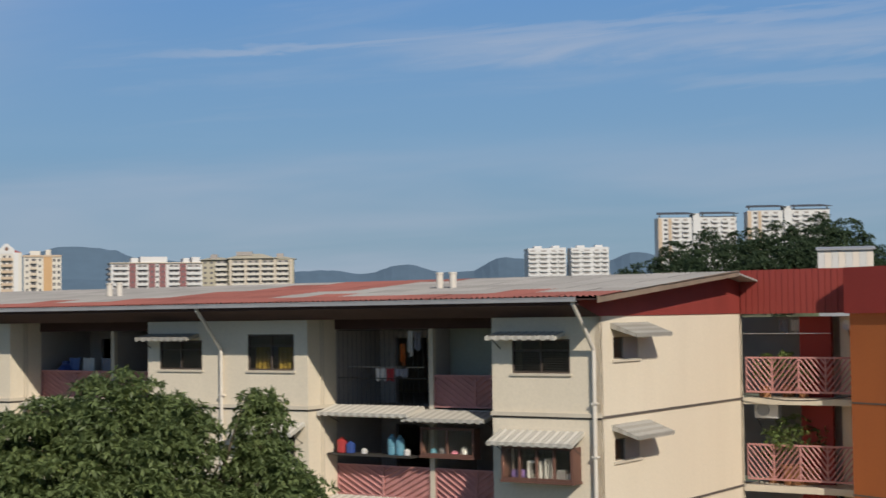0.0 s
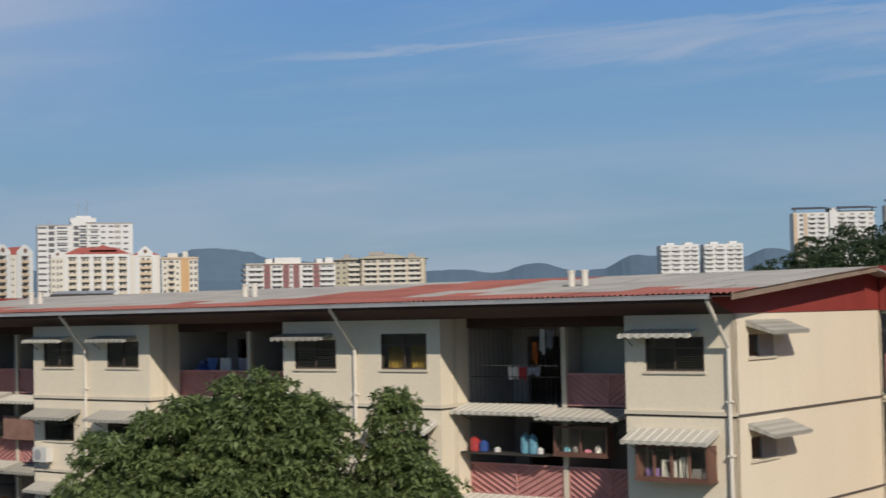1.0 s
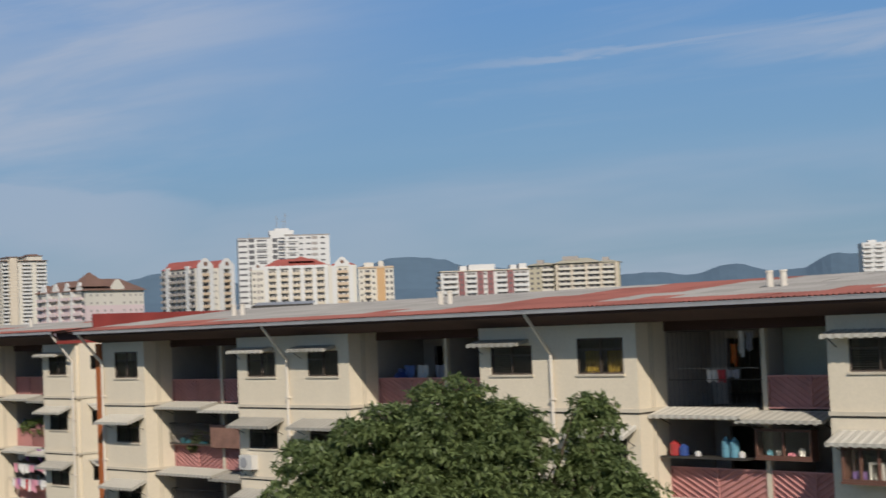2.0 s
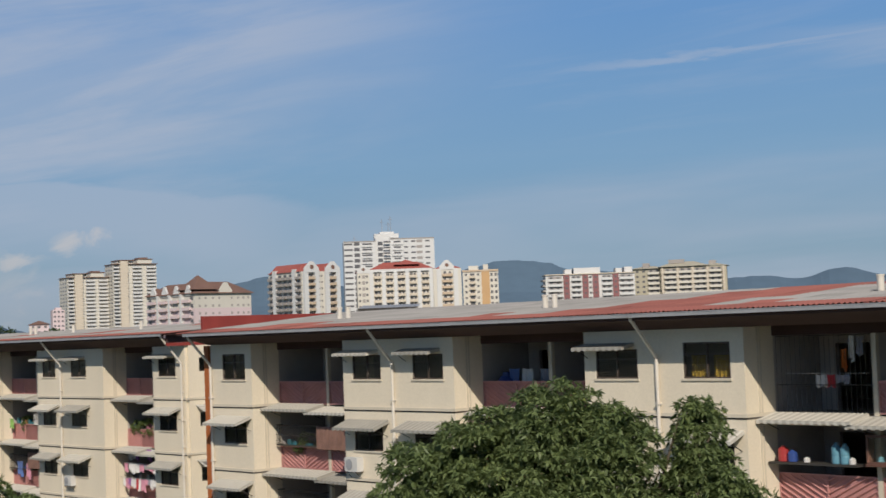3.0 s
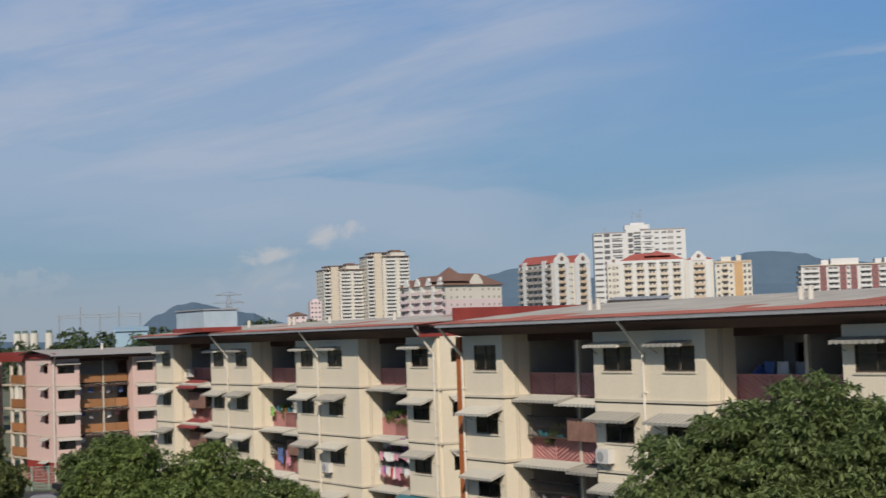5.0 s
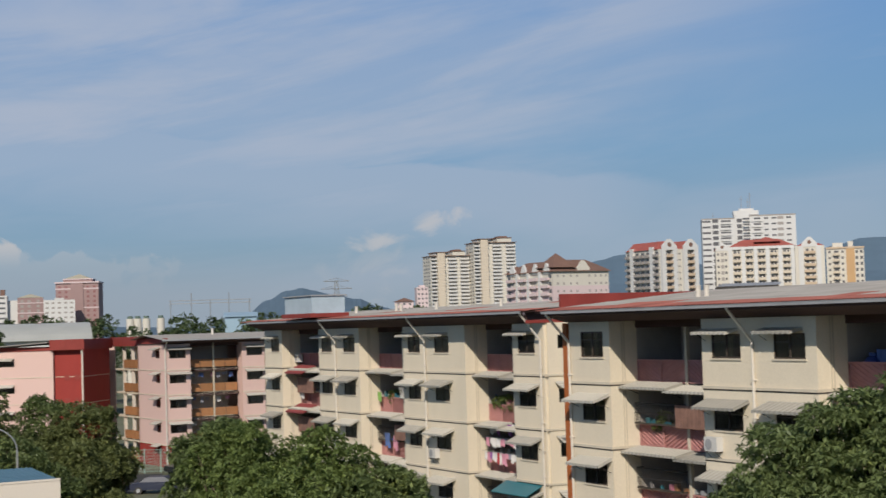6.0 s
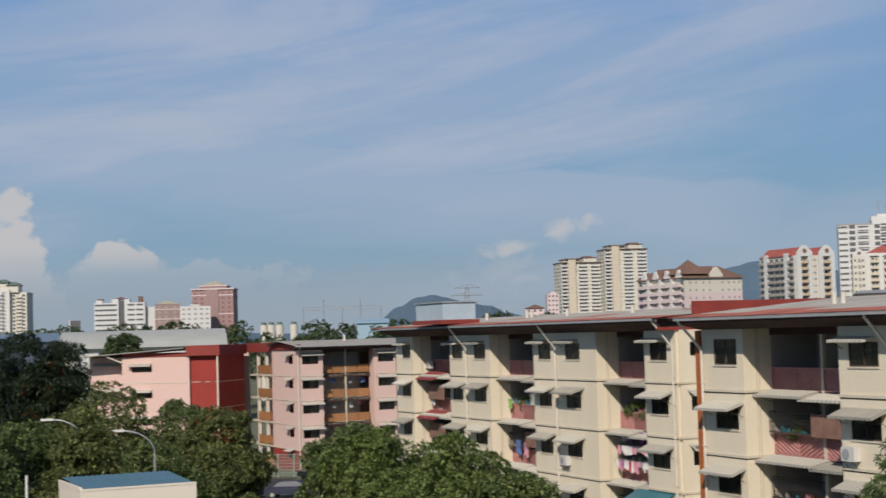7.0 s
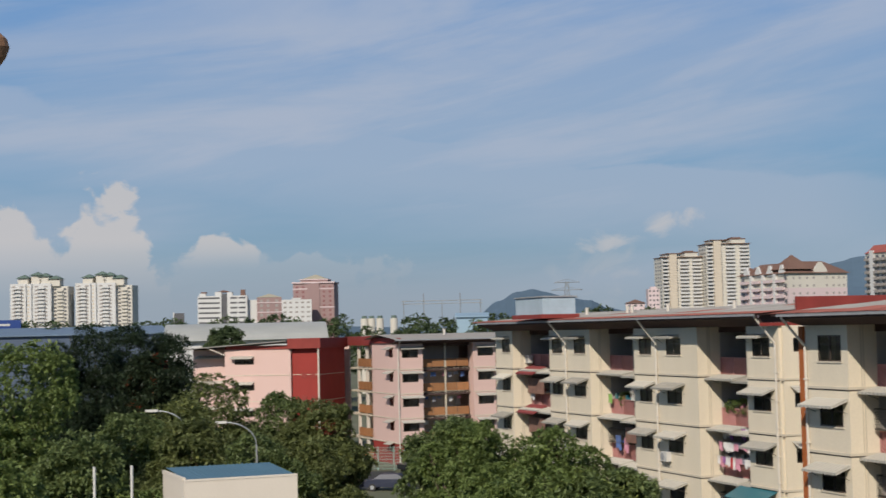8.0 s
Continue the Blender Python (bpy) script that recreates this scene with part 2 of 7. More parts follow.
def striped(m, period, deep):
    """Adds the alternate clear and dull ribs of awning sheets."""
    nt = m.node_tree
    N, Lk = nt.nodes.new, nt.links.new
    b = nt.nodes["Principled BSDF"]
    src = b.inputs["Base Color"].links[0].from_socket
    tc, wv, mr, mx = N("ShaderNodeTexCoord"), N("ShaderNodeTexWave"), N("ShaderNodeMapRange"), N("ShaderNodeMix")
    wv.bands_direction, wv.wave_type = "X", "BANDS"
    wv.inputs["Scale"].default_value = math.pi / (10 * period)
    Lk(tc.outputs["Object"], wv.inputs[0]); Lk(wv.outputs[1], mr.inputs[0])
    mr.inputs[1].default_value, mr.inputs[2].default_value, mr.inputs[4].default_value = 0.35, 0.65, deep
    mx.data_type, mx.blend_type = "RGBA", "MULTIPLY"
    Lk(mr.outputs[0], mx.inputs[0]); Lk(src, mx.inputs[6]); mx.inputs[7].default_value = (0.45, 0.43, 0.40, 1)
    Lk(mx.outputs[2], b.inputs["Base Color"])


striped(AWN_WHITE, 0.28, 0.42)
striped(AWN_GREY, 0.28, 0.35)
IRON = material("dark_iron", (0.05, 0.045, 0.04), 0.6, 0.15)
WHITE_IRON = material("white_painted_iron", (0.62, 0.60, 0.56), 0.5, 0.08)
FRAME = material("brown_window_frame", (0.10, 0.075, 0.06), 0.6, 0.12)
ROOM = material("room_plaster", (0.42, 0.37, 0.335), 0.9, 0.08)
FLOOR = material("concrete_slab", (0.42, 0.39, 0.34), 0.9, 0.12, 0.8, 12, 0.1)
BARGE = material("weathered_board", (0.26, 0.19, 0.14), 0.85, 0.2, 1.5, 20, 0.1)
WOOD = material("orange_brown_wood", (0.36, 0.17, 0.075), 0.7, 0.15, 1.5, 20, 0.1, piece=0.15)
GLASS = glass_material("window_glass", (0.46, 0.48, 0.50))
GLASS_CLEAR = glass_material("dusty_clear_glass", (0.80, 0.80, 0.76), 0.15)
# dark glass made paler, with distance haze put into its colour
DARK_GLASS = material("far_window_glass", (0.13, 0.125, 0.13), 0.12, 0.1, 0.3, 5, 0.0, spec=0.5)
ASPHALT = material("asphalt", (0.055, 0.055, 0.055), 0.9, 0.15, 0.3, 30, 0.2)
GROUND = material("grass_and_paving", (0.10, 0.115, 0.06), 0.95, 0.2, 0.06, 4, 0.3, tint=(0.24, 0.21, 0.17))
BARK = material("bark", (0.11, 0.085, 0.06), 0.95, 0.2, 3, 25, 0.4)
STEEL = material("galvanised_steel", (0.45, 0.46, 0.47), 0.45, 0.1, 1, 15, 0.0, metal=0.6)
BLUE_ROOF = material("blue_roof_sheet", (0.08, 0.165, 0.225), 0.55, 0.08, 0.8, 12, 0.05)
SHED_WALL = material("pale_cream_wall", (0.70, 0.62, 0.53), 0.85, 0.05, 0.4, 14, 0.08, streak=0.5)
LEAF_MANGO = leaf_material("mango_leaf", (0.080, 0.118, 0.046), (0.220, 0.275, 0.104))
LEAF_GREEN = leaf_material("bright_leaf", (0.084, 0.128, 0.040), (0.235, 0.300, 0.094))
LEAF_OLIVE = leaf_material("olive_leaf", (0.084, 0.108, 0.040), (0.225, 0.255, 0.094))
LEAF_DARK = leaf_material("dark_leaf", (0.020, 0.034, 0.020), (0.046, 0.070, 0.034))
LEAF_FLAME = leaf_material("flame_tree_leaf", (0.020, 0.034, 0.020), (0.046, 0.066, 0.030), 0.5, (0.34, 0.05, 0.02))
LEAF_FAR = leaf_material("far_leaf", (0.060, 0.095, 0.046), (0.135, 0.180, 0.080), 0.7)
LEAF_HILL = leaf_material("hill_leaf", (0.034, 0.062, 0.036), (0.085, 0.125, 0.062), 0.7)


# ---- mesh helpers ----
def box(bm, x0, x1, y0, y1, z0, z1):
    v = [bm.verts.new(p) for p in ((x0, y0, z0), (x1, y0, z0), (x1, y1, z0), (x0, y1, z0), (x0, y0, z1), (x1, y0, z1), (x1, y1, z1), (x0, y1, z1))]
    for f in ((0, 3, 2, 1), (4, 5, 6, 7), (0, 1, 5, 4), (1, 2, 6, 5), (2, 3, 7, 6), (3, 0, 4, 7)):
        bm.faces.new([v[i] for i in f])


def bar(bm, a, b, r, n=8):
    a, b = Vector(a), Vector(b)
    q = (b - a).to_track_quat("Z", "Y")
    ring = [[bm.verts.new(p + q @ Vector((r * math.cos(t), r * math.sin(t), 0))) for t in [2 * math.pi * i / n for i in range(n)]] for p in (a, b)]
    for i in range(n):
        j = (i + 1) % n
        bm.faces.new((ring[0][i], ring[0][j], ring[1][j], ring[1][i]))
    bm.faces.new(ring[0][::-1]); bm.faces.new(ring[1])


def flat(bm, pts, t=0.0):
    """A polygon, or with t a slab of that thickness below it."""
    top = [bm.verts.new(p) for p in pts]
    bm.faces.new(top)
    if t:
        low = [bm.verts.new((p[0], p[1], p[2] - t)) for p in pts]
        bm.faces.new(low[::-1])
        for i in range(len(pts)):
            j = (i + 1) % len(pts)
            bm.faces.new((top[i], low[i], low[j], top[j]))


def wall(bm, x0, x1, y0, y1, z0, z1, holes=(), axis="x"):
    """A wall along x (or y) with rectangular openings (a0, a1, z0, z1) right through it, as one closed skin."""
    a0, a1, b0, b1 = (x0, x1, y0, y1) if axis == "x" else (y0, y1, x0, x1)
    A = sorted({a0, a1, *(h[i] for h in holes for i in (0, 1) if a0 < h[i] < a1)})
    Z = sorted({z0, z1, *(h[i] for h in holes for i in (2, 3) if z0 < h[i] < z1)})
    solid = lambda i, j: 0 <= i < len(A) - 1 and 0 <= j < len(Z) - 1 and not any(h[0] <= (A[i] + A[i + 1]) / 2 <= h[1] and h[2] <= (Z[j] + Z[j + 1]) / 2 <= h[3] for h in holes)
    made = {}

    def v(i, j, s):
        if (i, j, s) not in made:
            b = b1 if s else b0
            made[i, j, s] = bm.verts.new((A[i], b, Z[j]) if axis == "x" else (b, A[i], Z[j]))
        return made[i, j, s]
    for i in range(len(A) - 1):
        for j in range(len(Z) - 1):
            if not solid(i, j): continue
            for s in (0, 1): bm.faces.new([v(i, j, s), v(i + 1, j, s), v(i + 1, j + 1, s), v(i, j + 1, s)][::1 if not s else -1])
            for di, dj, p, q in ((-1, 0, (i, j), (i, j + 1)), (1, 0, (i + 1, j), (i + 1, j + 1)), (0, -1, (i, j), (i + 1, j)), (0, 1, (i, j + 1), (i + 1, j + 1))):
                if not solid(i + di, j + dj): bm.faces.new((v(*p, 0), v(*q, 0), v(*q, 1), v(*p, 1)))


def part(name, bm, mat, parent=None, label="", mats=()):
    me = bpy.data.meshes.new(name)
    if isinstance(bm, bmesh.types.BMesh):
        bmesh.ops.recalc_face_normals(bm, faces=bm.faces)
        bm.to_mesh(me)
        bm.free()
    for m in (mat, *mats):
        me.materials.append(m)
    ob = new(name, me)
    if parent:
        ob.parent = parent
    if label:
        ob["label"] = label
    if name == "pane":
        ob.visible_shadow = False      # daylight reaches the rooms
    return ob


def again(ob, parent, m):
    """Another piece on the same mesh, at the pose m within its parent."""
    o = new(ob.name.split(".")[0], ob.data)
    o.parent = parent
    o.matrix_basis = m
    return o


def empty(name, m, label, category, group="", kind=""):
    ob = new(name)
    ob.matrix_basis = m
    ob.empty_display_size = 0.5
    return tagged(ob, label, category, group, kind)


B = bmesh.new
# ---- ground ----
def ground():
    bm = B()
    flat(bm, [(-5000, -5000, 0), (5000, -5000, 0), (5000, 5000, 0), (-5000, 5000, 0)])
    g = tagged(part("ground", bm, GROUND), "green grass and bare earth round the blocks", "ground", kind="structure")
    return g


ground()
LOCAL = pose(0, 0, 0, 0, 0, FRAME_TURN)     # x along the long facades, y away from the eye
STOREY, FLOORS = 2.8, 5
TOP_BAND = 10.92                             # floor of the top storey
WALL_TOP = 13.66


def floor_z(k):
    """Floor height of the storey k below the top one."""
    return TOP_BAND - k * STOREY


def corrugated(bm, x0, x1, ya, za, yb, zb, pitch=0.15, amp=0.022, rows=2):
    """A sheet with ridges that run from (ya, za) to (yb, zb)."""
    n = max(4, int(round((x1 - x0) / pitch)) * 4)
    grid = []
    for r in range(rows + 1):
        f = r / rows
        grid.append([bm.verts.new((x0 + (x1 - x0) * i / n, ya + (yb - ya) * f, za + (zb - za) * f + amp * math.sin(i * math.pi / 2 + 0.4))) for i in range(n + 1)])
    for r in range(rows):
        for i in range(n):
            bm.faces.new((grid[r][i], grid[r][i + 1], grid[r + 1][i + 1], grid[r + 1][i]))


def awning(parent, x0, x1, y, z, out, drop, mat, tip=0.0):
    """A ribbed sheet that slopes from the wall at y, with a scalloped lip and two brackets."""
    bm = B()
    corrugated(bm, x0, x1, y + 0.02, z, y - out, z - drop, 0.14, 0.018, 1)
    n = max(3, int((x1 - x0) / 0.14))
    for i in range(n):
        a, b = x0 + (x1 - x0) * i / n, x0 + (x1 - x0) * (i + 1) / n
        h = 0.08 if i % 2 else 0.11
        box(bm, a, b, y - out - 0.012, y - out, z - drop - h, z - drop + 0.01)
    for x in (x0 + 0.01, x1 - 0.01):
        v = [bm.verts.new(p) for p in ((x, y, z), (x, y - out, z - drop), (x, y - out, z - drop - 0.1), (x, y, z - 0.12))]
        bm.faces.new(v)
    s = part("awning", bm, mat, parent)
    for x in (x0 + 0.12, x1 - 0.12):
        bm = B()
        bar(bm, (x, y, z - drop - 0.35), (x, y - out * 0.92, z - drop + 0.0), 0.014, 5)
        part("bracket", bm, IRON, s)
    return s


def window(parent, x0, x1, z0, z1, y, leaves=2, curtain=None):
    """Dark frame set in the wall's opening, glass leaves, a thin sill."""
    t = 0.05
    zb = z0 + (z1 - z0) * 0.68
    edges = [x0 + (x1 - x0) * i / leaves for i in range(leaves + 1)]
    holes = []
    for i in range(leaves):
        a, b = edges[i] + (t if i == 0 else 0.022), edges[i + 1] - (t if i == leaves - 1 else 0.022)
        holes += [(a, b, z0 + t, zb - 0.018), (a, b, zb + 0.018, z1 - t)]
    bm = B(); wall(bm, x0, x1, y + 0.02, y + 0.10, z0, z1, holes)
    w = part("window", bm, FRAME, parent)
    for i in range(leaves):
        a, b = x0 + (x1 - x0) * i / leaves + 0.04, x0 + (x1 - x0) * (i + 1) / leaves - 0.04
        bm = B(); box(bm, a, b, y + 0.055, y + 0.061, z0 + t, zb - 0.02)
        part("pane", bm, GLASS, w)
        bm = B(); box(bm, a, b, y + 0.055, y + 0.061, zb + 0.02, z1 - t)
        part("pane", bm, GLASS, w)
    bm = B(); box(bm, x0 - 0.05, x1 + 0.05, y - 0.05, y + 0.02, z0 - 0.07, z0 - 0.005)
    part("sill", bm, CREAM_TRIM, w)
    bm = B()
    n = 9
    for i in range(n):
        zz = z0 + 0.08 + (zb - z0 - 0.12) * i / (n - 1)
        box(bm, x0 + 0.05, x1 - 0.05, y + 0.012, y + 0.019, zz - 0.006, zz + 0.006)
    part("grille", bm, IRON, w)
    if curtain:
        bm = B()
        n = 40
        v = [[bm.verts.new((x0 + 0.1 + (x1 - x0 - 0.2) * i / n, y + 0.22 + 0.03 * math.sin(i * 1.3), z)) for i in range(n + 1)] for z in (z0 - 0.05, zb - 0.1)]
        for i in range(n):
            if not 14 < i < 22: bm.faces.new((v[0][i], v[0][i + 1], v[1][i + 1], v[1][i]))
        part("curtain", bm, curtain, w, "yellow cloth curtain")
    return w


def chevron_rail(parent, x0, x1, y, z0, z1, mat=PINK_IRON, panels=3, solid=False, loose=False):
    """A balcony rail: a frame with slanting bars that meet in chevrons."""
    w = (x1 - x0) / panels
    bm = B(); wall(bm, x0, x1, y - 0.028, y + 0.028, z0 - 0.03, z1 + 0.03, [(x0 + w * i + 0.025, x0 + w * (i + 1) - 0.025, z0 + 0.03, z1 - 0.03) for i in range(panels)])
    r = part("railing", bm, mat, parent)
    bars = B()
    for i in range(panels):
        a = x0 + w * i
        up = 1 if i % 2 else -1
        h, n = z1 - z0, 11
        for j in range(n):
            f = -1 + 2 * j / (n - 1)
            p = Vector((a, y, z0 + h * f)); q = Vector((a + w, y, z0 + h * (f + 1)))
            if up < 0: p.z, q.z = q.z, p.z
            d = q - p
            lo, hi = 0.0, 1.0
            for zz in (z0, z1):
                s = (zz - p.z) / d.z
                if (d.z > 0) == (zz == z0): lo = max(lo, s)
                else: hi = min(hi, s)
            if hi - lo > 0.05:
                bar(bars, p + d * lo, p + d * hi, 0.026, 4)
                if loose:
                    part("slat", bars, mat, r)
                    bars = B()
    if not loose: part("slats", bars, mat, r)["kind"] = "stuff"
    else: bars.free()
    if solid:
        bm = B(); box(bm, x0 + 0.02, x1 - 0.02, y + 0.05, y + 0.075, z0, z1)
        part("back_sheet", bm, mat, r)
    return r


def cage(parent, x0, x1, y, z0, z1, out, mat=IRON):
    """A window cage of thin bars with a tray below."""
    bm = B()
    for z in (z0, z1):
        for a, b in (((x0, y, z), (x0, y - out, z)), ((x1, y, z), (x1, y - out, z)), ((x0, y - out, z), (x1, y - out, z))): bar(bm, a, b, 0.018, 4)
    n = int((x1 - x0) / 0.13)
    for i in range(n + 1):
        x = x0 + (x1 - x0) * i / n
        bar(bm, (x, y - out, z0), (x, y - out, z1), 0.009, 4)
    for x in (x0, x1):
        for j in range(1, 5): bar(bm, (x, y - out * j / 5, z0), (x, y - out * j / 5, z1), 0.009, 4)
    zm = (z0 + z1) / 2
    bar(bm, (x0, y - out, zm), (x1, y - out, zm), 0.012, 4)
    c = part("window_cage", bm, mat, parent)
    bm = B(); box(bm, x0, x1, y - out, y - 0.01, z0 - 0.06, z0 - 0.022)
    part("tray", bm, FRAME, c)
    return c


def down_pipe(parent, x, y, gutter_y, gutter_z, mat=PIPE, lean=0.0, r=0.06, z_elbow=12.75):
    bm = B()
    bar(bm, (x + lean, gutter_y + 0.05, gutter_z - 0.06), (x + lean, gutter_y + 0.08, gutter_z - 0.2), r, 10)
    bar(bm, (x + lean, gutter_y + 0.08, gutter_z - 0.18), (x, y - 0.1, z_elbow), r, 10)
    bar(bm, (x, y - 0.1, z_elbow + 0.03), (x, y - 0.1, 0.05), r, 10)
    p = part("downpipe", bm, mat, parent)
    for k in range(FLOORS):
        for dz in (0.35, 1.7):
            z = floor_z(k) + dz
            if z < 12.3:
                bm = B(); box(bm, x - 0.09, x + 0.09, y - 0.17, y + 0.0, z, z + 0.05)
                part("pipe_clip", bm, mat, p)
    return p


def ledge(parent, x0, x1, y, z, right_depth=0.0):
    """A moulded string course at floor height, with a dark joint under it."""
    bm = B()
    box(bm, x0 - 0.02, x1 + 0.05, y - 0.07, y - 0.002, z - 0.02, z + 0.09)
    if right_depth: box(bm, x1 + 0.003, x1 + 0.05, y - 0.002, y + right_depth, z - 0.02, z + 0.09)
    o = part("string_course", bm, CREAM_TRIM, parent)
    bm = B()
    box(bm, x0, x1 + 0.02, y - 0.012, y - 0.003, z - 0.075, z - 0.02)
    if right_depth: box(bm, x1 + 0.003, x1 + 0.02, y - 0.003, y + right_depth, z - 0.075, z - 0.02)
    part("joint", bm, GROOVE, o)


def recess(parent, xa, xb, y, k, depth=1.45, style=0, mid=True):
    """A set-back balcony between two bays: slab, back wall with a door opening, rail, post, awning above it."""
    z0 = floor_z(k)
    z1 = WALL_TOP if k == 0 else z0 + STOREY
    yb = y + depth
    bm = B()
    box(bm, xa, xb, yb - 0.12, yb + 2.6, z0 - 0.16, z0)
    part("balcony_slab", bm, FLOOR, parent)
    xm = (xa + xb) / 2 + 0.3
    bm = B()
    wall(bm, xa, xb, yb + 2.4, yb + 2.55, z0, z1, [(xa + 0.6, xa + 2.3, z0 + 0.0, z0 + 2.1), (xm + 0.7, xm + 1.6, z0 + 1.0, z0 + 2.0)])
    part("back_wall", bm, ROOM, parent)
    if mid:
        bm = B(); box(bm, xm - 0.08, xm + 0.08, yb - 0.05, yb + 0.11, z0, z1)
        part("post", bm, CREAM_TRIM, parent)
        bm = B(); box(bm, xm - 0.06, xm + 0.06, yb + 0.11, yb + 2.4, z0, z1)
        part("partition", bm, ROOM, parent)
    # top storey: dark strip, the recess's shade below the soffit put into its colour
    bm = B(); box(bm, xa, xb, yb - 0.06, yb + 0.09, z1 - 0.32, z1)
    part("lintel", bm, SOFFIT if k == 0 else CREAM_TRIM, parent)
    return z0, z1, yb, xm


NO_HOOD = (-31.9, -58.55)                  # windows of the top storey without a hood


def block(name, label, D, bays, recesses, x_left, x_right, depth, gutter_z, pipes, group):
    """A five-storey block: bays proud of set-back balconies under one low roof with a deep eave."""
    b = empty(name, LOCAL, label, "apartment block", group)
    back = D + depth
    for i, (x0, x1, wins, right, left) in enumerate(bays):
        for k in range(FLOORS):
            bm = B()
            z0, z1 = floor_z(k), (WALL_TOP if k == 0 else floor_z(k) + STOREY)
            head = lambda a: 2.30 if k == 0 and a in NO_HOOD else 2.12
            wall(bm, x0, x1, D, D + 0.15, z0, z1, [(a, c, z0 + 1.17, z0 + head(a)) for a, c in wins])
            part("wall", bm, CREAM, b)
            for side, a in ((right, x1 - 0.15), (left, x0)):
                if side:
                    bm = B(); box(bm, a, a + 0.15, D + 0.15, D + 1.45, z0, z1)
                    part("return_wall", bm, CREAM, b)
            for (a, c) in wins:
                window(b, a, c, floor_z(k) + 1.17, floor_z(k) + head(a), D)
            if k < FLOORS - 1:
                ledge(b, x0, x1, D, floor_z(k), 1.35 if right else 0.0)
            if right:
                bm = B()
                for yy in (0.62, 0.74): box(bm, x1 + 0.004, x1 + 0.03, D + yy, D + yy + 0.05, floor_z(k) + 0.1, (WALL_TOP if k == 0 else floor_z(k) + STOREY - 0.08))
                part("corner_pipe", bm, CREAM_TRIM, b)
    for k in range(FLOORS):                       # floors, so that the rooms stay dark
        bm = B(); box(bm, x_left + 0.16, x_right - 0.16, D + 1.62 + 2.4, back - 0.2, floor_z(k) - 0.14, floor_z(k) - 0.01)
        for x0, x1, *_ in bays: box(bm, x0 + 0.16, x1 - 0.16, D + 0.16, D + 4.0, floor_z(k) - 0.14, floor_z(k) - 0.01)
        part("floor_slab", bm, FLOOR, b)
    for x0, x1, _, _, _ in bays:
        bm = B()
        for x in (x0 + 0.02, x1 - 0.14): box(bm, x, x + 0.12, D + 1.46, D + 4.3, 0.0, WALL_TOP)
        part("party_wall", bm, ROOM, b)
        bm = B(); box(bm, x0 + 0.15, x1 - 0.15, D + 4.3, D + 4.45, 0, WALL_TOP)
        part("room_wall", bm, ROOM, b)
    bm = B(); wall(bm, x_left, x_right, back - 0.2, back, 0, WALL_TOP)
    part("rear_wall", bm, CREAM, b)
    bm = B(); box(bm, x_left, x_left + 0.15, D + 1.5, back - 0.2, 0, WALL_TOP)
    part("end_wall", bm, CREAM, b)
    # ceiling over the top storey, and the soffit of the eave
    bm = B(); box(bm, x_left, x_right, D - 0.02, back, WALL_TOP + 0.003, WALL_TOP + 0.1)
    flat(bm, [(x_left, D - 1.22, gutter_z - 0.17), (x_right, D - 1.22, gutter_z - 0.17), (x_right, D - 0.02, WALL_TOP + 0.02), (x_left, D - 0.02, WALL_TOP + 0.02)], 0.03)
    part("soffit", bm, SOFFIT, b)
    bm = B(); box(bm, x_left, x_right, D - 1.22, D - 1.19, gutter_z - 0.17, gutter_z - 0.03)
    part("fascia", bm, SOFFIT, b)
    bm = B()
    box(bm, x_left, x_right, D - 1.36, D - 1.345, gutter_z - 0.11, gutter_z + 0.0)
    box(bm, x_left, x_right, D - 1.345, D - 1.225, gutter_z - 0.11, gutter_z - 0.095)
    box(bm, x_left, x_right, D - 1.37, D - 1.335, gutter_z - 0.012, gutter_z + 0.012)
    part("gutter", bm, GUTTER, b)
    for p in pipes:
        down_pipe(b, p, D, D - 1.3, gutter_z)
    return b


# ---- the near block ----
DR, DL = 37.38, 41.35
R_BAYS = [(-22.86, -19.42, [(-22.2, -20.35)], False, True),
          (-36.2, -29.5, [(-31.9, -30.03), (-35.68, -33.82)], True, True),
          (-49.65, -42.9, [(-49.03, -47.22), (-45.28, -43.5)], True, True),
          (-59.5, -56.25, [(-58.55, -56.75)], True, True)]
near = block("apartment_block", "cream rendered five-storey flats with a low red and grey roof", DR, R_BAYS,
             [], -59.65, -19.42, 10.0, 14.17, [-19.56, -32.92, -46.4, -59.4], "cream apartment blocks")
L_BAYS = [(-71.5, -68.3, [(-70.95, -69.22)], False, True),
          (-84.9, -76.9, [(-84.25, -82.6), (-80.7, -78.88)], True, True),
          (-98.1, -91.4, [(-97.65, -95.88), (-93.95, -92.1)], True, True),
          (-108.45, -105.0, [(-107.15, -105.5)], True, True)]
far_block = block("apartment_block", "cream rendered flats beyond the stair tower, partly behind trees", DL, L_BAYS,
                  [], -108.55, -68.3, 10.0, 14.28, [-68.5, -81.8, -95.1], "cream apartment blocks")

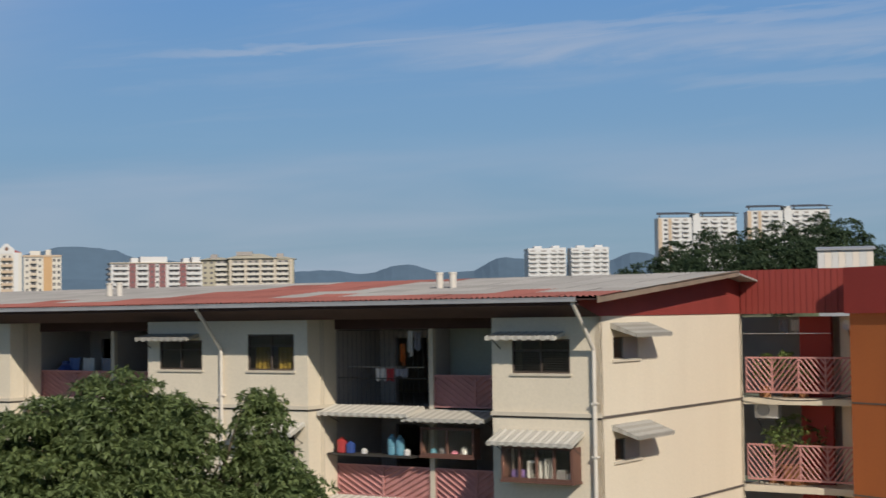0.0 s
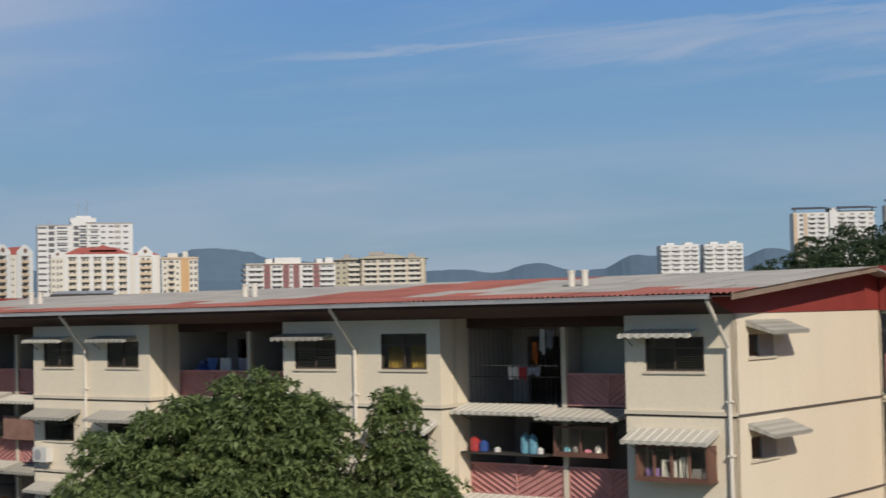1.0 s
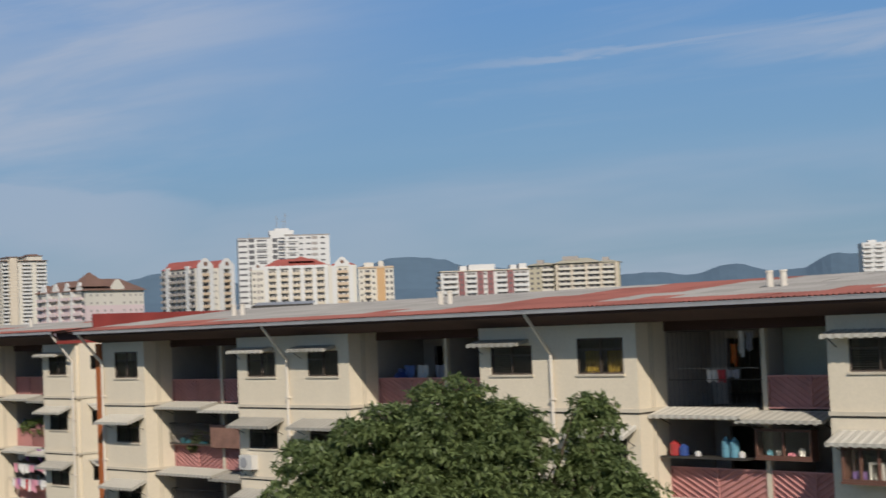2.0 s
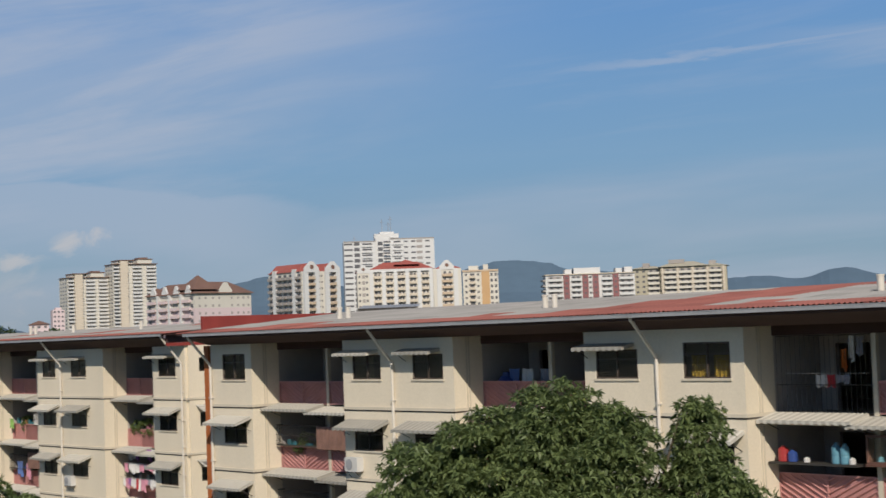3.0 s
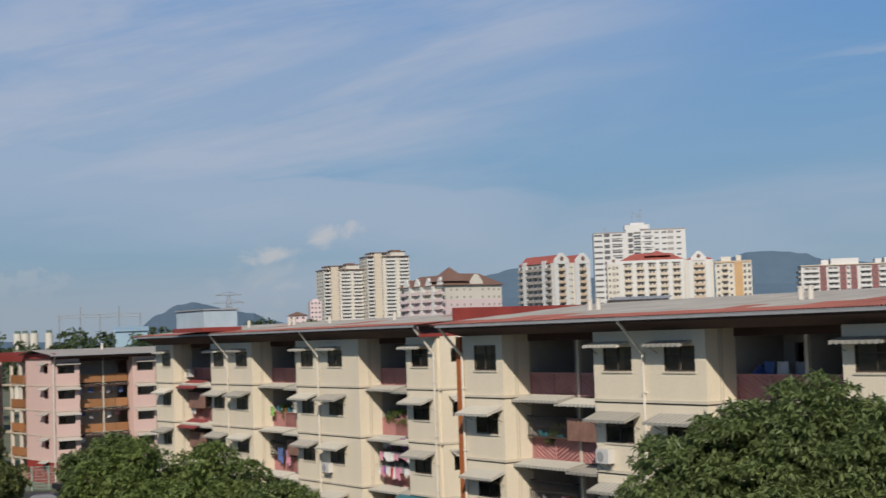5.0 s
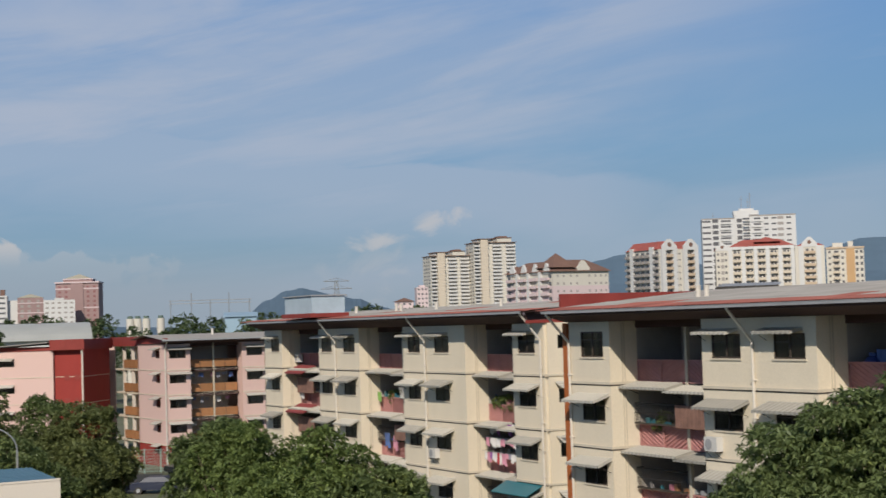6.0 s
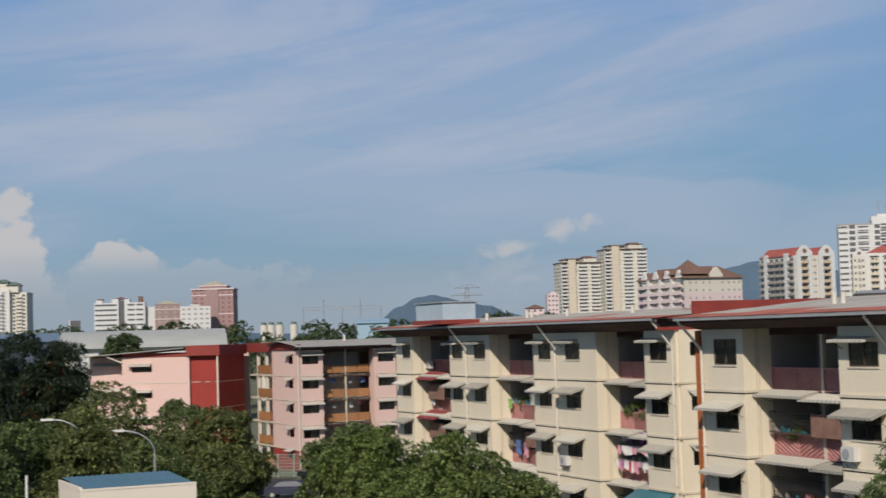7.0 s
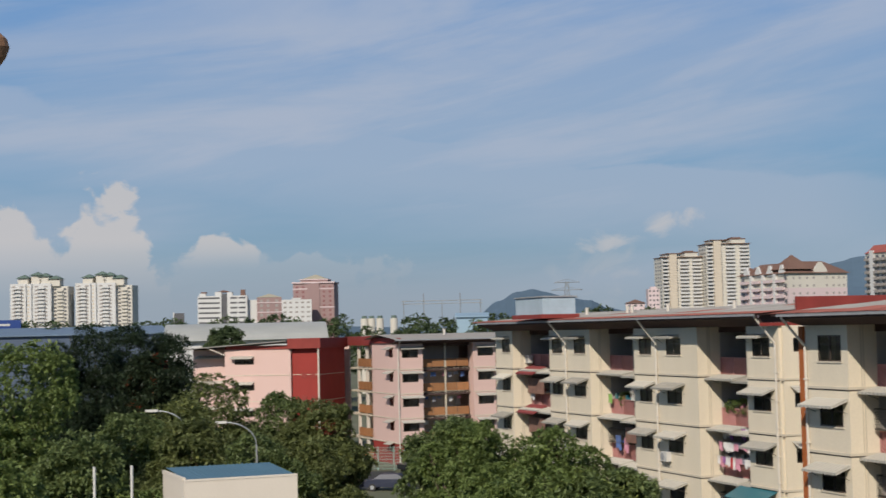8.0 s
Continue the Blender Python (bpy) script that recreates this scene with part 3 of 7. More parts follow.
# roof sheets, one by one
def roof(parent, x0, x1, D, z_eave, z_ridge, run, rear, red):
    w = 1.35
    n = int((x1 - x0) / w)
    w = (x1 - x0) / n
    rows = 7
    rnd = random.Random(5)
    # one sheet mesh, set again and again down the slope
    bm = B()
    dy, dz = run / rows, (z_ridge - z_eave) / rows
    corrugated(bm, 0, w + 0.08, 0, 0.0, dy + 0.12, dz + 0.015, 0.178, 0.026, 1)
    first = part("roof_sheet", bm, ROOF_GREY, parent)
    bm = B(); corrugated(bm, 0, w + 0.08, 0, 0.0, dy + 0.12, dz + 0.015, 0.178, 0.026, 1)
    redder = part("roof_sheet", bm, ROOF_RED, parent)
    used = {False: 0, True: 0}
    for i in range(n):
        for r in range(rows):
            is_red = red(x0 + w * (i + 0.5), r)
            m = pose(x0 + w * i, D - 1.33 + dy * r, z_eave + dz * r + 0.006 * (rows - r) - 0.02 + rnd.uniform(-0.004, 0.004), rnd.uniform(-0.15, 0.15), 0, 0)
            if not used[is_red]:
                (redder if is_red else first).matrix_basis = m
                used[is_red] = 1
            else:
                again(redder if is_red else first, parent, m)
    bm = B()
    flat(bm, [(x0, D - 1.33 + run, z_ridge), (x1, D - 1.33 + run, z_ridge), (x1, rear, z_ridge - 0.45), (x0, rear, z_ridge - 0.45)], 0.05)
    part("rear_slope", bm, ROOF_GREY, parent)
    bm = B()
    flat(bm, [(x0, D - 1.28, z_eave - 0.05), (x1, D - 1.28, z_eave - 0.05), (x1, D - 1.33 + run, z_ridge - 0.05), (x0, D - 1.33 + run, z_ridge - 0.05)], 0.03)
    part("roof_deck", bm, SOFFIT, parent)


noise_at = lambda x, y: noise.noise(Vector((x, y, 3.3)))
roof(near, -60.25, -18.75, DR, 14.19, 14.98, 9.3, DR + 11.2,
     lambda x, r: r == 0 or (-38.5 + 0.7 * r < x < -31.0 + 0.35 * r + noise_at(x, r * 0.9)) or (r == 1 and noise_at(x * 0.3, 2.0) > 0.25))
roof(far_block, -110.0, -67.7, DL, 14.30, 14.92, 9.0, DL + 11.2,
     lambda x, r: r == 0 or noise_at(x * 0.2, r * 0.7) > 0.35)


def roof_pipe(parent, x, y, z, h=0.55):
    bm = B(); bar(bm, (x, y, z), (x, y, z + h), 0.11, 12); bar(bm, (x, y, z + h - 0.04), (x, y, z + h + 0.015), 0.13, 12)
    part("vent_pipe", bm, PIPE, parent)


def roof_z(D, y, ze, zr, run):
    return ze + (zr - ze) * min(1, (y - D + 1.33) / run)


for x in (-26.7, -26.2, -41.2, -40.7, -54.0, -53.4):
    roof_pipe(near, x, DR + 3.2, roof_z(DR, DR + 3.2, 14.19, 14.98, 9.3) - 0.05)
for x in (-72.5, -79.6, -88.0, -93.2, -93.9, -100.5):
    roof_pipe(far_block, x, DL + 4.0, roof_z(DL, DL + 4.0, 14.30, 14.92, 9.0) - 0.05)

# gable end of the near block
GX = -19.42
bm = B()
wall(bm, GX - 0.15, GX, DR + 0.0, DR + 9.95, 0, WALL_TOP,
     [(DR + 0.8, DR + 2.35, floor_z(k) + 1.55, floor_z(k) + 2.15) for k in range(FLOORS)], axis="y")
part("gable_wall", bm, CREAM, near)
for k in range(FLOORS):
    zz = floor_z(k)
    bm = B()
    for a in (DR + 0.8, DR + 1.55, DR + 2.31): box(bm, GX - 0.10, GX - 0.04, a, a + 0.04, zz + 1.55, zz + 2.15)
    for a in (zz + 1.55, zz + 2.11): box(bm, GX - 0.10, GX - 0.04, DR + 0.84, DR + 2.31, a, a + 0.04)
    w = part("window", bm, FRAME, near)
    bm = B(); box(bm, GX - 0.075, GX - 0.07, DR + 0.84, DR + 2.31, zz + 1.59, zz + 2.11)
    part("pane", bm, GLASS, w)
    bm = B(); box(bm, GX + 0.003, GX + 0.05, DR + 0.72, DR + 2.45, zz + 1.46, zz + 1.535)
    part("sill", bm, CREAM_TRIM, w)
    if k < 4:
        bm = B(); box(bm, GX + 0.003, GX + 0.03, DR - 0.05, DR + 9.95, zz - 0.05, zz + 0.015)
        part("joint", bm, GROOVE, near)
    # hood over the gable window
    bm = B()
    n = 46
    ya, yb = DR + 0.65, DR + 3.0
    rows = [[bm.verts.new((GX + f * 0.78, ya + (yb - ya) * i / n, zz + 2.55 - 0.30 * f + 0.012 * math.sin(i * math.pi / 2 + 0.3))) for i in range(n + 1)] for f in (0, 1)]
    for i in range(n): bm.faces.new((rows[0][i], rows[0][i + 1], rows[1][i + 1], rows[1][i]))
    for i in range(0, n, 2): box(bm, GX + 0.775, GX + 0.785, ya + (yb - ya) * i / n, ya + (yb - ya) * (i + 2) / n, zz + 2.25 - (0.11 if i % 4 else 0.08), zz + 2.26)
    for y in (ya, yb): bm.faces.new([bm.verts.new(p) for p in ((GX, y, zz + 2.55), (GX + 0.78, y, zz + 2.25), (GX + 0.78, y, zz + 2.16), (GX, y, zz + 2.40))])
    part("awning", bm, AWN_GREY, near, "weathered grey ribbed window hood")
bm = B()
pts = [(DR - 0.02, WALL_TOP), (DR + 9.95, WALL_TOP), (DR + 9.95, 15.0), (DR + 8.0, 14.93), (DR - 1.2, 14.12), (DR - 1.2, 14.0)]
lo = [bm.verts.new((GX - 0.02, y, z)) for y, z in pts]; hi = [bm.verts.new((GX + 0.03, y, z)) for y, z in pts]
bm.faces.new(lo[::-1]); bm.faces.new(hi)
for i in range(len(pts)): bm.faces.new((lo[i], lo[(i + 1) % 6], hi[(i + 1) % 6], hi[i]))
part("gable_board", bm, RED_BOARD, near, "red painted gable boarding")
bm = B()
v = [bm.verts.new(q) for q in ((-18.76, DR - 1.38, 14.02), (-18.76, DR + 8.2, 14.84), (-18.76, DR + 8.2, 15.02), (-18.76, DR - 1.38, 14.20))]
w = [bm.verts.new((q.co.x + 0.04, q.co.y, q.co.z)) for q in v]
bm.faces.new(v[::-1]); bm.faces.new(w)
for i in range(4): bm.faces.new((v[i], v[(i + 1) % 4], w[(i + 1) % 4], w[i]))
part("barge_board", bm, BARGE, near, "weathered brown barge board")
bm = B(); flat(bm, [(-18.76, DR - 1.3, 14.13), (-18.76, DR + 8.2, 14.93), (GX, DR + 8.2, 14.93), (GX, DR - 1.3, 14.13)], 0.03)
part("verge_soffit", bm, SOFFIT, near)

# balconies of both blocks
YELLOW = material("yellow_curtain", (0.66, 0.43, 0.06), 0.9, 0.1)


def balcony(parent, xa, xb, D, k, panels, seed):
    rnd = random.Random(seed)
    z0, z1, yb, xm = recess(parent, xa, xb, D, k)
    chevron_rail(parent, xm + 0.1, xb - 0.02, yb, z0 + 0.08, z0 + 1.0, panels=panels, solid=True, loose=(D == DR and k < 2))
    if k == 0 and D == DR and xb > -25:
        bm = B()
        for i in range(20):
            x = xa + 0.1 + (xm - xa - 0.25) * i / 19
            bar(bm, (x, yb, z0 + 0.02), (x, yb, z1 - 0.3), 0.008, 4)
        for z in (z0 + 0.05, z0 + 0.9, z1 - 0.35): bar(bm, (xa + 0.1, yb, z), (xm - 0.1, yb, z), 0.014, 4)
        part("grille", bm, IRON, parent, "dark full-height iron grille")
    else:
        chevron_rail(parent, xa + 0.02, xm - 0.1, yb, z0 + 0.08, z0 + 1.0, panels=panels, solid=True, loose=(D == DR and k < 2))
    if k > 0:
        cut = xa + (xb - xa) * rnd.uniform(0.5, 0.62)
        awning(parent, xa + 0.05, cut, yb - 0.13, z0 + 2.88, 0.95, 0.19, AWN_WHITE)
        awning(parent, cut - 0.25, xb - 0.55, yb - 0.13, z0 + 2.78, 0.9, 0.20, AWN_GREY if rnd.random() < 0.5 else AWN_WHITE)
        if rnd.random() < 0.8 and not (D == DR and xb > -25):
            cage(parent, xa + 0.15, xm - 0.2, yb, z0 + 1.1, z0 + 1.95, 0.35, IRON)
        if rnd.random() < 0.6 and not (D == DR and xb > -25 and k == 1):
            cage(parent, xm + 0.15, xb - 0.9, yb, z0 + 1.05, z0 + 1.9, 0.4, rnd.choice((PINK_IRON, WHITE_IRON, IRON)))


R_REC = [(-29.5, -22.86), (-42.9, -36.2), (-56.25, -49.65)]
L_REC = [(-76.9, -71.5), (-91.4, -84.9), (-105.0, -98.1)]
for i, (a, c) in enumerate(R_REC):
    for k in range(FLOORS): balcony(near, a, c, DR, k, 2, 10 * i + k)
for i, (a, c) in enumerate(L_REC):
    for k in range(FLOORS): balcony(far_block, a, c, DL, k, 2, 100 + 10 * i + k)

# hoods over the bay windows
def hoods(parent, D, bays, skip):
    rnd = random.Random(7)
    for i, (x0, x1, wins, right, left) in enumerate(bays):
        for j, (a, c) in enumerate(wins):
            for k in range(FLOORS):
                rnd_out = rnd.uniform(0.68, 0.88)
                if (i, j, k) in skip: continue
                big = k > 0
                awning(parent, a - (0.42 if big else 0.5), c + (0.42 if big else -0.12), D, floor_z(k) + (2.40 if big else 2.34), rnd_out if big else 0.62, 0.30 if big else 0.13,
                       rnd.choice((AWN_WHITE, AWN_WHITE, AWN_GREY)))


hoods(near, DR, R_BAYS, {(1, 0, 0), (3, 0, 0)})
hoods(far_block, DL, L_BAYS, set())
DARK_WOOD = material("dark_stained_wood", (0.15, 0.075, 0.055), 0.65, 0.15, 1.5, 20, 0.1)


def glazed_box(parent, x0, x1, y, z0, z1, out, panes, name, label):
    """A projecting box with wooden posts, glass between them, a tray and a lid."""
    bm = B()
    for z in (z0, z1 - 0.07): box(bm, x0, x1, y - out, y - out + 0.06, z, z + 0.07)
    f = part(name, bm, DARK_WOOD, parent, label)
    for i in range(panes + 1):
        x = x0 + (x1 - x0 - 0.07) * i / panes
        bm = B(); box(bm, x, x + 0.07, y - out - 0.01, y - out + 0.05, z0, z1); part("post", bm, DARK_WOOD, f)
        if i < panes:
            bm = B(); box(bm, x + 0.07, x + (x1 - x0 - 0.07) / panes, y - out + 0.02, y - out + 0.026, z0 + 0.07, z1 - 0.07); part("pane", bm, GLASS_CLEAR, f)
    bm = B(); box(bm, x0 - 0.03, x1 + 0.03, y - out - 0.03, y, z0 - 0.07, z0 - 0.003); part("tray", bm, DARK_WOOD, f)
    for x in (x0, x1 - 0.05):
        bm = B(); box(bm, x, x + 0.05, y - out + 0.06, y, z0, z1); part("side_panel", bm, DARK_WOOD, f)


glazed_box(near, -22.3, -20.05, DR, floor_z(1) + 1.05, floor_z(1) + 1.98, 0.5, 4, "box_window", "projecting brown wooden box window full of clutter")
glazed_box(near, -26.05, -24.15, DR + 1.38, 9.56, 10.4, 0.35, 2, "glazed_cabinet", "brown glazed cabinet above the balcony rail")
bm = B(); box(bm, -60.0, -59.66, DR - 0.04, DR + 0.5, 0, 13.62)
part("corner_strip", bm, ORANGE, near, "orange painted corner strip")
bm = B(); box(bm, -60.42, -60.27, DR + 0.1, DR + 9.6, 14.1, 14.97)
part("roof_upstand", bm, RED_BOARD, near, "red painted upstand at the roof's end")
bm = B(); box(bm, -68.26, -68.2, DL - 1.1, DL + 9.5, 13.83, 14.35)
part("gable_board", bm, SOFFIT, far_block, "dark brown gable boarding")
bm = B(); box(bm, -68.25, -68.17, DL - 1.1, DL + 9.5, WALL_TOP, 13.827)
part("gable_band", bm, RED_BOARD, far_block, "red painted band under the gable")
bm = B(); wall(bm, -68.3, -68.15, DL + 0.15, DL + 9.8, 0, WALL_TOP, [(DL + 0.75, DL + 1.6, floor_z(k) + 1.4, floor_z(k) + 2.1) for k in range(FLOORS)], axis="y")
part("gable_wall", bm, CREAM, far_block)
for k in range(FLOORS):
    zz = floor_z(k)
    bm = B(); wall(bm, -68.26, -68.2, DL + 0.75, DL + 1.6, zz + 1.4, zz + 2.1, [(DL + 0.8, DL + 1.55, zz + 1.45, zz + 2.05)], axis="y")
    w = part("window", bm, FRAME, far_block)
    bm = B(); box(bm, -68.24, -68.235, DL + 0.8, DL + 1.55, zz + 1.45, zz + 2.05)
    part("pane", bm, GLASS, w)
    if k < 4:
        bm = B(); box(bm, -68.147, -68.1, DL - 0.05, DL + 9.8, zz - 0.03, zz + 0.08)
        part("string_course", bm, CREAM_TRIM, far_block)
    if k > 0:
        bm = B(); flat(bm, [(-68.15, DL + 0.5, zz + 2.5), (-67.45, DL + 0.5, zz + 2.2), (-67.45, DL + 1.9, zz + 2.2), (-68.15, DL + 1.9, zz + 2.5)], 0.03)
        part("awning", bm, AWN_WHITE, far_block)

# rear corridor with rails, and the orange stair tower
def corridor():
    c = empty("corridor_wing", LOCAL, "red-roofed access corridor with pink chevron balcony rails", "corridor wing")
    y = DR + 10.0
    for k in range(FLOORS):
        z0 = floor_z(k)
        bm = B(); box(bm, -19.4, -15.3, y - 0.1, y + 2.6, z0 - 0.2, z0)
        part("corridor_slab", bm, CREAM_TRIM, c)
        chevron_rail(c, -19.3, -15.75, y, z0 + 0.2, z0 + 1.3, panels=4, loose=k < 2)
        bm = B(); wall(bm, -22.5, -15.3, y + 2.4, y + 2.6, z0, z0 + STOREY - 0.2, [])
        part("back_wall", bm, ROOM, c)
        bm = B(); box(bm, -17.8, -16.75, y + 0.9, y + 1.1, z0, z0 + STOREY - 0.2)
        part("pier", bm, RED_WALL, c)
        bm = B(); box(bm, -16.55, -15.9, y + 1.2, y + 1.35, z0, z0 + STOREY - 0.2)
        part("pillar", bm, CREAM, c)
    n = 18
    bm = B(); box(bm, 0, 3.65 / n - 0.014, -0.05, 0.0, 13.64, 15.05)
    rib = part("fascia_sheet", bm, RED_BOARD, c)
    for i in range(n):
        m = pose(-19.35 + 3.65 * i / n, y - 0.16 - 0.02 * (i % 2), 0)
        if i == 0: rib.matrix_basis = m
        else: again(rib, c, m)
    bm = B(); box(bm, -19.4, -14.0, y - 0.15, y + 3.0, 13.66, 15.0)
    part("roof", bm, RED_BOARD, c)
    t = empty("stair_tower", LOCAL @ pose(-15.46, y - 1.10, 0, 0, 0, -58.0 - FRAME_TURN), "orange painted stair tower with a dark red fascia", "stair tower")
    bm = B(); box(bm, 0, 9.0, 0, 5.0, 0, 13.62)
    part("wall", bm, ORANGE, t)
    bm = B(); box(bm, -0.1, 9.1, -0.12, 5.1, 13.623, 15.03)
    part("fascia", bm, RED_WALL, t)
    for k in range(4):
        bm = B(); box(bm, -0.012, 9.0, -0.012, -0.003, floor_z(k) - 0.05, floor_z(k))
        part("joint", bm, GROOVE, t)


corridor()


# ---- the pink blocks ----
GL = 8.0      # length of the gable end


def pink_block():
    """Local x runs along the balcony front, y goes left along the gable end."""
    p = empty("pink_apartment_block", pose(-102.0, 123.3, 0, 0, 0, 60), "pink rendered flats with a red ground floor and wooden balconies", "apartment block", "pink apartment blocks")
    S = 2.54
    fz = [9.9 - S * k for k in range(5)]
    xs = [0, 2.8, 8.55, 11.1, 30.0]
    for k in range(5):
        z0, z1 = max(0, fz[k]), (12.5 if k == 0 else fz[k] + S)
        mat = PINK_WALL if k < 4 else RED_WALL
        for a, b_, right in ((xs[0], xs[1], 1), (xs[2], xs[3], 0)):
            hole = [(a + 0.5, a + 2.3, z0 + 1.15, z0 + 2.0)]
            bm = B(); wall(bm, a, b_, 0, 0.15, z0, z1, hole)
            if b_ < 6: box(bm, b_ - 0.15, b_, 0.15, 1.4, z0, z1)
            if a > 6: box(bm, a, a + 0.15, 0.15, 1.4, z0, z1)
            part("wall", bm, mat, p)
            bm = B(); wall(bm, a + 0.5, a + 2.3, 0.03, 0.08, z0 + 1.15, z0 + 2.0, [(a + 0.56, a + 1.37, z0 + 1.2, z0 + 1.95), (a + 1.43, a + 2.24, z0 + 1.2, z0 + 1.95)])
            w = part("window", bm, FRAME, p)
            bm = B(); box(bm, a + 0.56, a + 2.24, 0.05, 0.055, z0 + 1.2, z0 + 1.95)
            part("pane", bm, GLASS, w)
            bm = B(); flat(bm, [(a + 0.25, -0.65, z0 + 2.1), (a + 2.75, -0.65, z0 + 2.1), (a + 2.75, 0, z0 + 2.32), (a + 0.25, 0, z0 + 2.32)], 0.06)
            part("awning", bm, AWN_WHITE, p)
            bm = B(); box(bm, a - 0.02, b_ + 0.02, -0.06, -0.003, z0 - 0.09, z0 + 0.0)
            part("string_course", bm, CREAM_TRIM, p)
        hole = [(1.4, 2.6, z0 + 1.2, z0 + 2.0)]
        bm = B(); wall(bm, 0, 0.15, 0.15, GL, z0, z1, hole, axis="y")
        part("gable_wall", bm, mat, p)
        bm = B(); box(bm, -0.05, -0.003, -0.05, GL, z0 - 0.09, z0)
        part("string_course", bm, CREAM_TRIM, p)
        bm = B(); wall(bm, 0.04, 0.09, 1.4, 2.6, z0 + 1.2, z0 + 2.0, [(1.46, 2.54, z0 + 1.26, z0 + 1.94)], axis="y")
        w = part("window", bm, FRAME, p)
        bm = B(); box(bm, 0.06, 0.065, 1.46, 2.54, z0 + 1.26, z0 + 1.94)
        part("pane", bm, GLASS, w)
        bm = B(); flat(bm, [(-0.7, 1.1, z0 + 2.1), (0, 1.1, z0 + 2.35), (0, 3.0, z0 + 2.35), (-0.7, 3.0, z0 + 2.1)], 0.06)
        part("awning", bm, AWN_WHITE, p)
        # balcony
        for a, b_ in ((xs[1], xs[2]), (xs[3], xs[4])):
            bm = B(); box(bm, a, b_, 1.0, 5.0, z0 - 0.18, z0)
            part("balcony_slab", bm, CREAM_TRIM, p)
            bm = B(); box(bm, a, b_, 4.0, 4.2, z0, z1)
            part("back_wall", bm, ROOM, p)
            n = 4
            for i in range(n):
                u0, u1 = a + 0.1 + (b_ - a - 0.2) * i / n, a + 0.1 + (b_ - a - 0.2) * (i + 1) / n - 0.06
                bm = B(); box(bm, u0, u1, 1.05, 1.10, z0 + 0.12, z0 + 0.95)
                part("balcony_board", bm, WOOD, p)
            for u in (a + 0.05, (a + b_) / 2):
                bm = B(); box(bm, u, u + 0.14, 1.0, 1.16, z0, z1)
                part("post", bm, CREAM_TRIM, p)
            bm = B(); box(bm, a, b_, 1.0, 1.15, z1 - 0.3, z1)
            part("lintel", bm, SOFFIT, p)
        bm = B(); box(bm, 0.16, 30, 5.0, GL - 0.2, z0 - 0.15, z0 - 0.01)
        part("floor_slab", bm, FLOOR, p)
    bm = B(); box(bm, 0, 30, GL - 0.2, GL, 0, 12.5)
    part("rear_wall", bm, PINK_WALL, p)
    bm = B(); box(bm, -0.1, 30, -0.1, GL, 12.503, 12.6)
    flat(bm, [(-0.6, -1.2, 12.85), (30, -1.2, 12.85), (30, 0, 12.6), (-0.6, 0, 12.6)], 0.05)
    part("soffit", bm, SOFFIT, p)
    bm = B(); box(bm, -0.05, 0.04, -0.9, GL, 12.5, 13.15)
    part("gable_board", bm, RED_BOARD, p)
    bm = B()
    corrugated(bm, -0.7, 30, -1.3, 12.95, 4.5, 13.5, 0.3, 0.03)
    corrugated(bm, -0.7, 30, 4.5, 13.5, GL + 0.6, 13.0, 0.3, 0.03)
    part("roof", bm, ROOF_GREY, p)
    bm = B(); box(bm, -0.7, 30, -1.42, -1.28, 12.84, 12.98)
    part("gutter", bm, GUTTER, p)
    bm = B(); bar(bm, (-0.12, -1.2, 12.9), (0.05, -0.1, 12.0), 0.07); bar(bm, (0.05, -0.1, 12.05), (0.05, -0.1, 0), 0.07)
    part("downpipe", bm, PIPE, p)
    for x in (6.5, 13.2, 19.0): 
        bm = B(); bar(bm, (x, 3.0, 13.2), (x, 3.0, 14.0), 0.14)
        part("vent_pipe", bm, PIPE, p)
    # corridor between the two pink blocks
    c = empty("corridor_wing", pose(-102.0, 123.3, 0, 0, 0, 60), "open access corridor with orange-brown balcony boards", "corridor wing")
    for k in range(5):
        z0 = max(0, fz[k])
        bm = B(); box(bm, 0.4, 3.0, GL + 0.05, GL + 9, z0 - 0.18, z0)
        part("corridor_slab", bm, CREAM_TRIM, c)
        for i in range(3):
            bm = B(); box(bm, 0.42, 0.48, GL + 0.15 + i * 1.9, GL + 1.95 + i * 1.9, z0 + 0.1, z0 + 1.0)
            part("balcony_board", bm, WOOD, c)
        bm = B(); box(bm, 2.8, 3.0, GL + 0.05, GL + 9, z0, z0 + S - 0.18)
        part("back_wall", bm, CREAM, c)
        for y in (GL + 0.1, GL + 3.0, GL + 5.8):
            bm = B(); box(bm, 0.5, 0.72, y, y + 0.5, z0, z0 + S - 0.18)
            part("pillar", bm, SHED_WALL, c)
    bm = B(); box(bm, 0.1, 3.4, GL, GL + 9.2, 12.35, 13.35)
    part("fascia", bm, RED_BOARD, c)
    return p


pink_block()


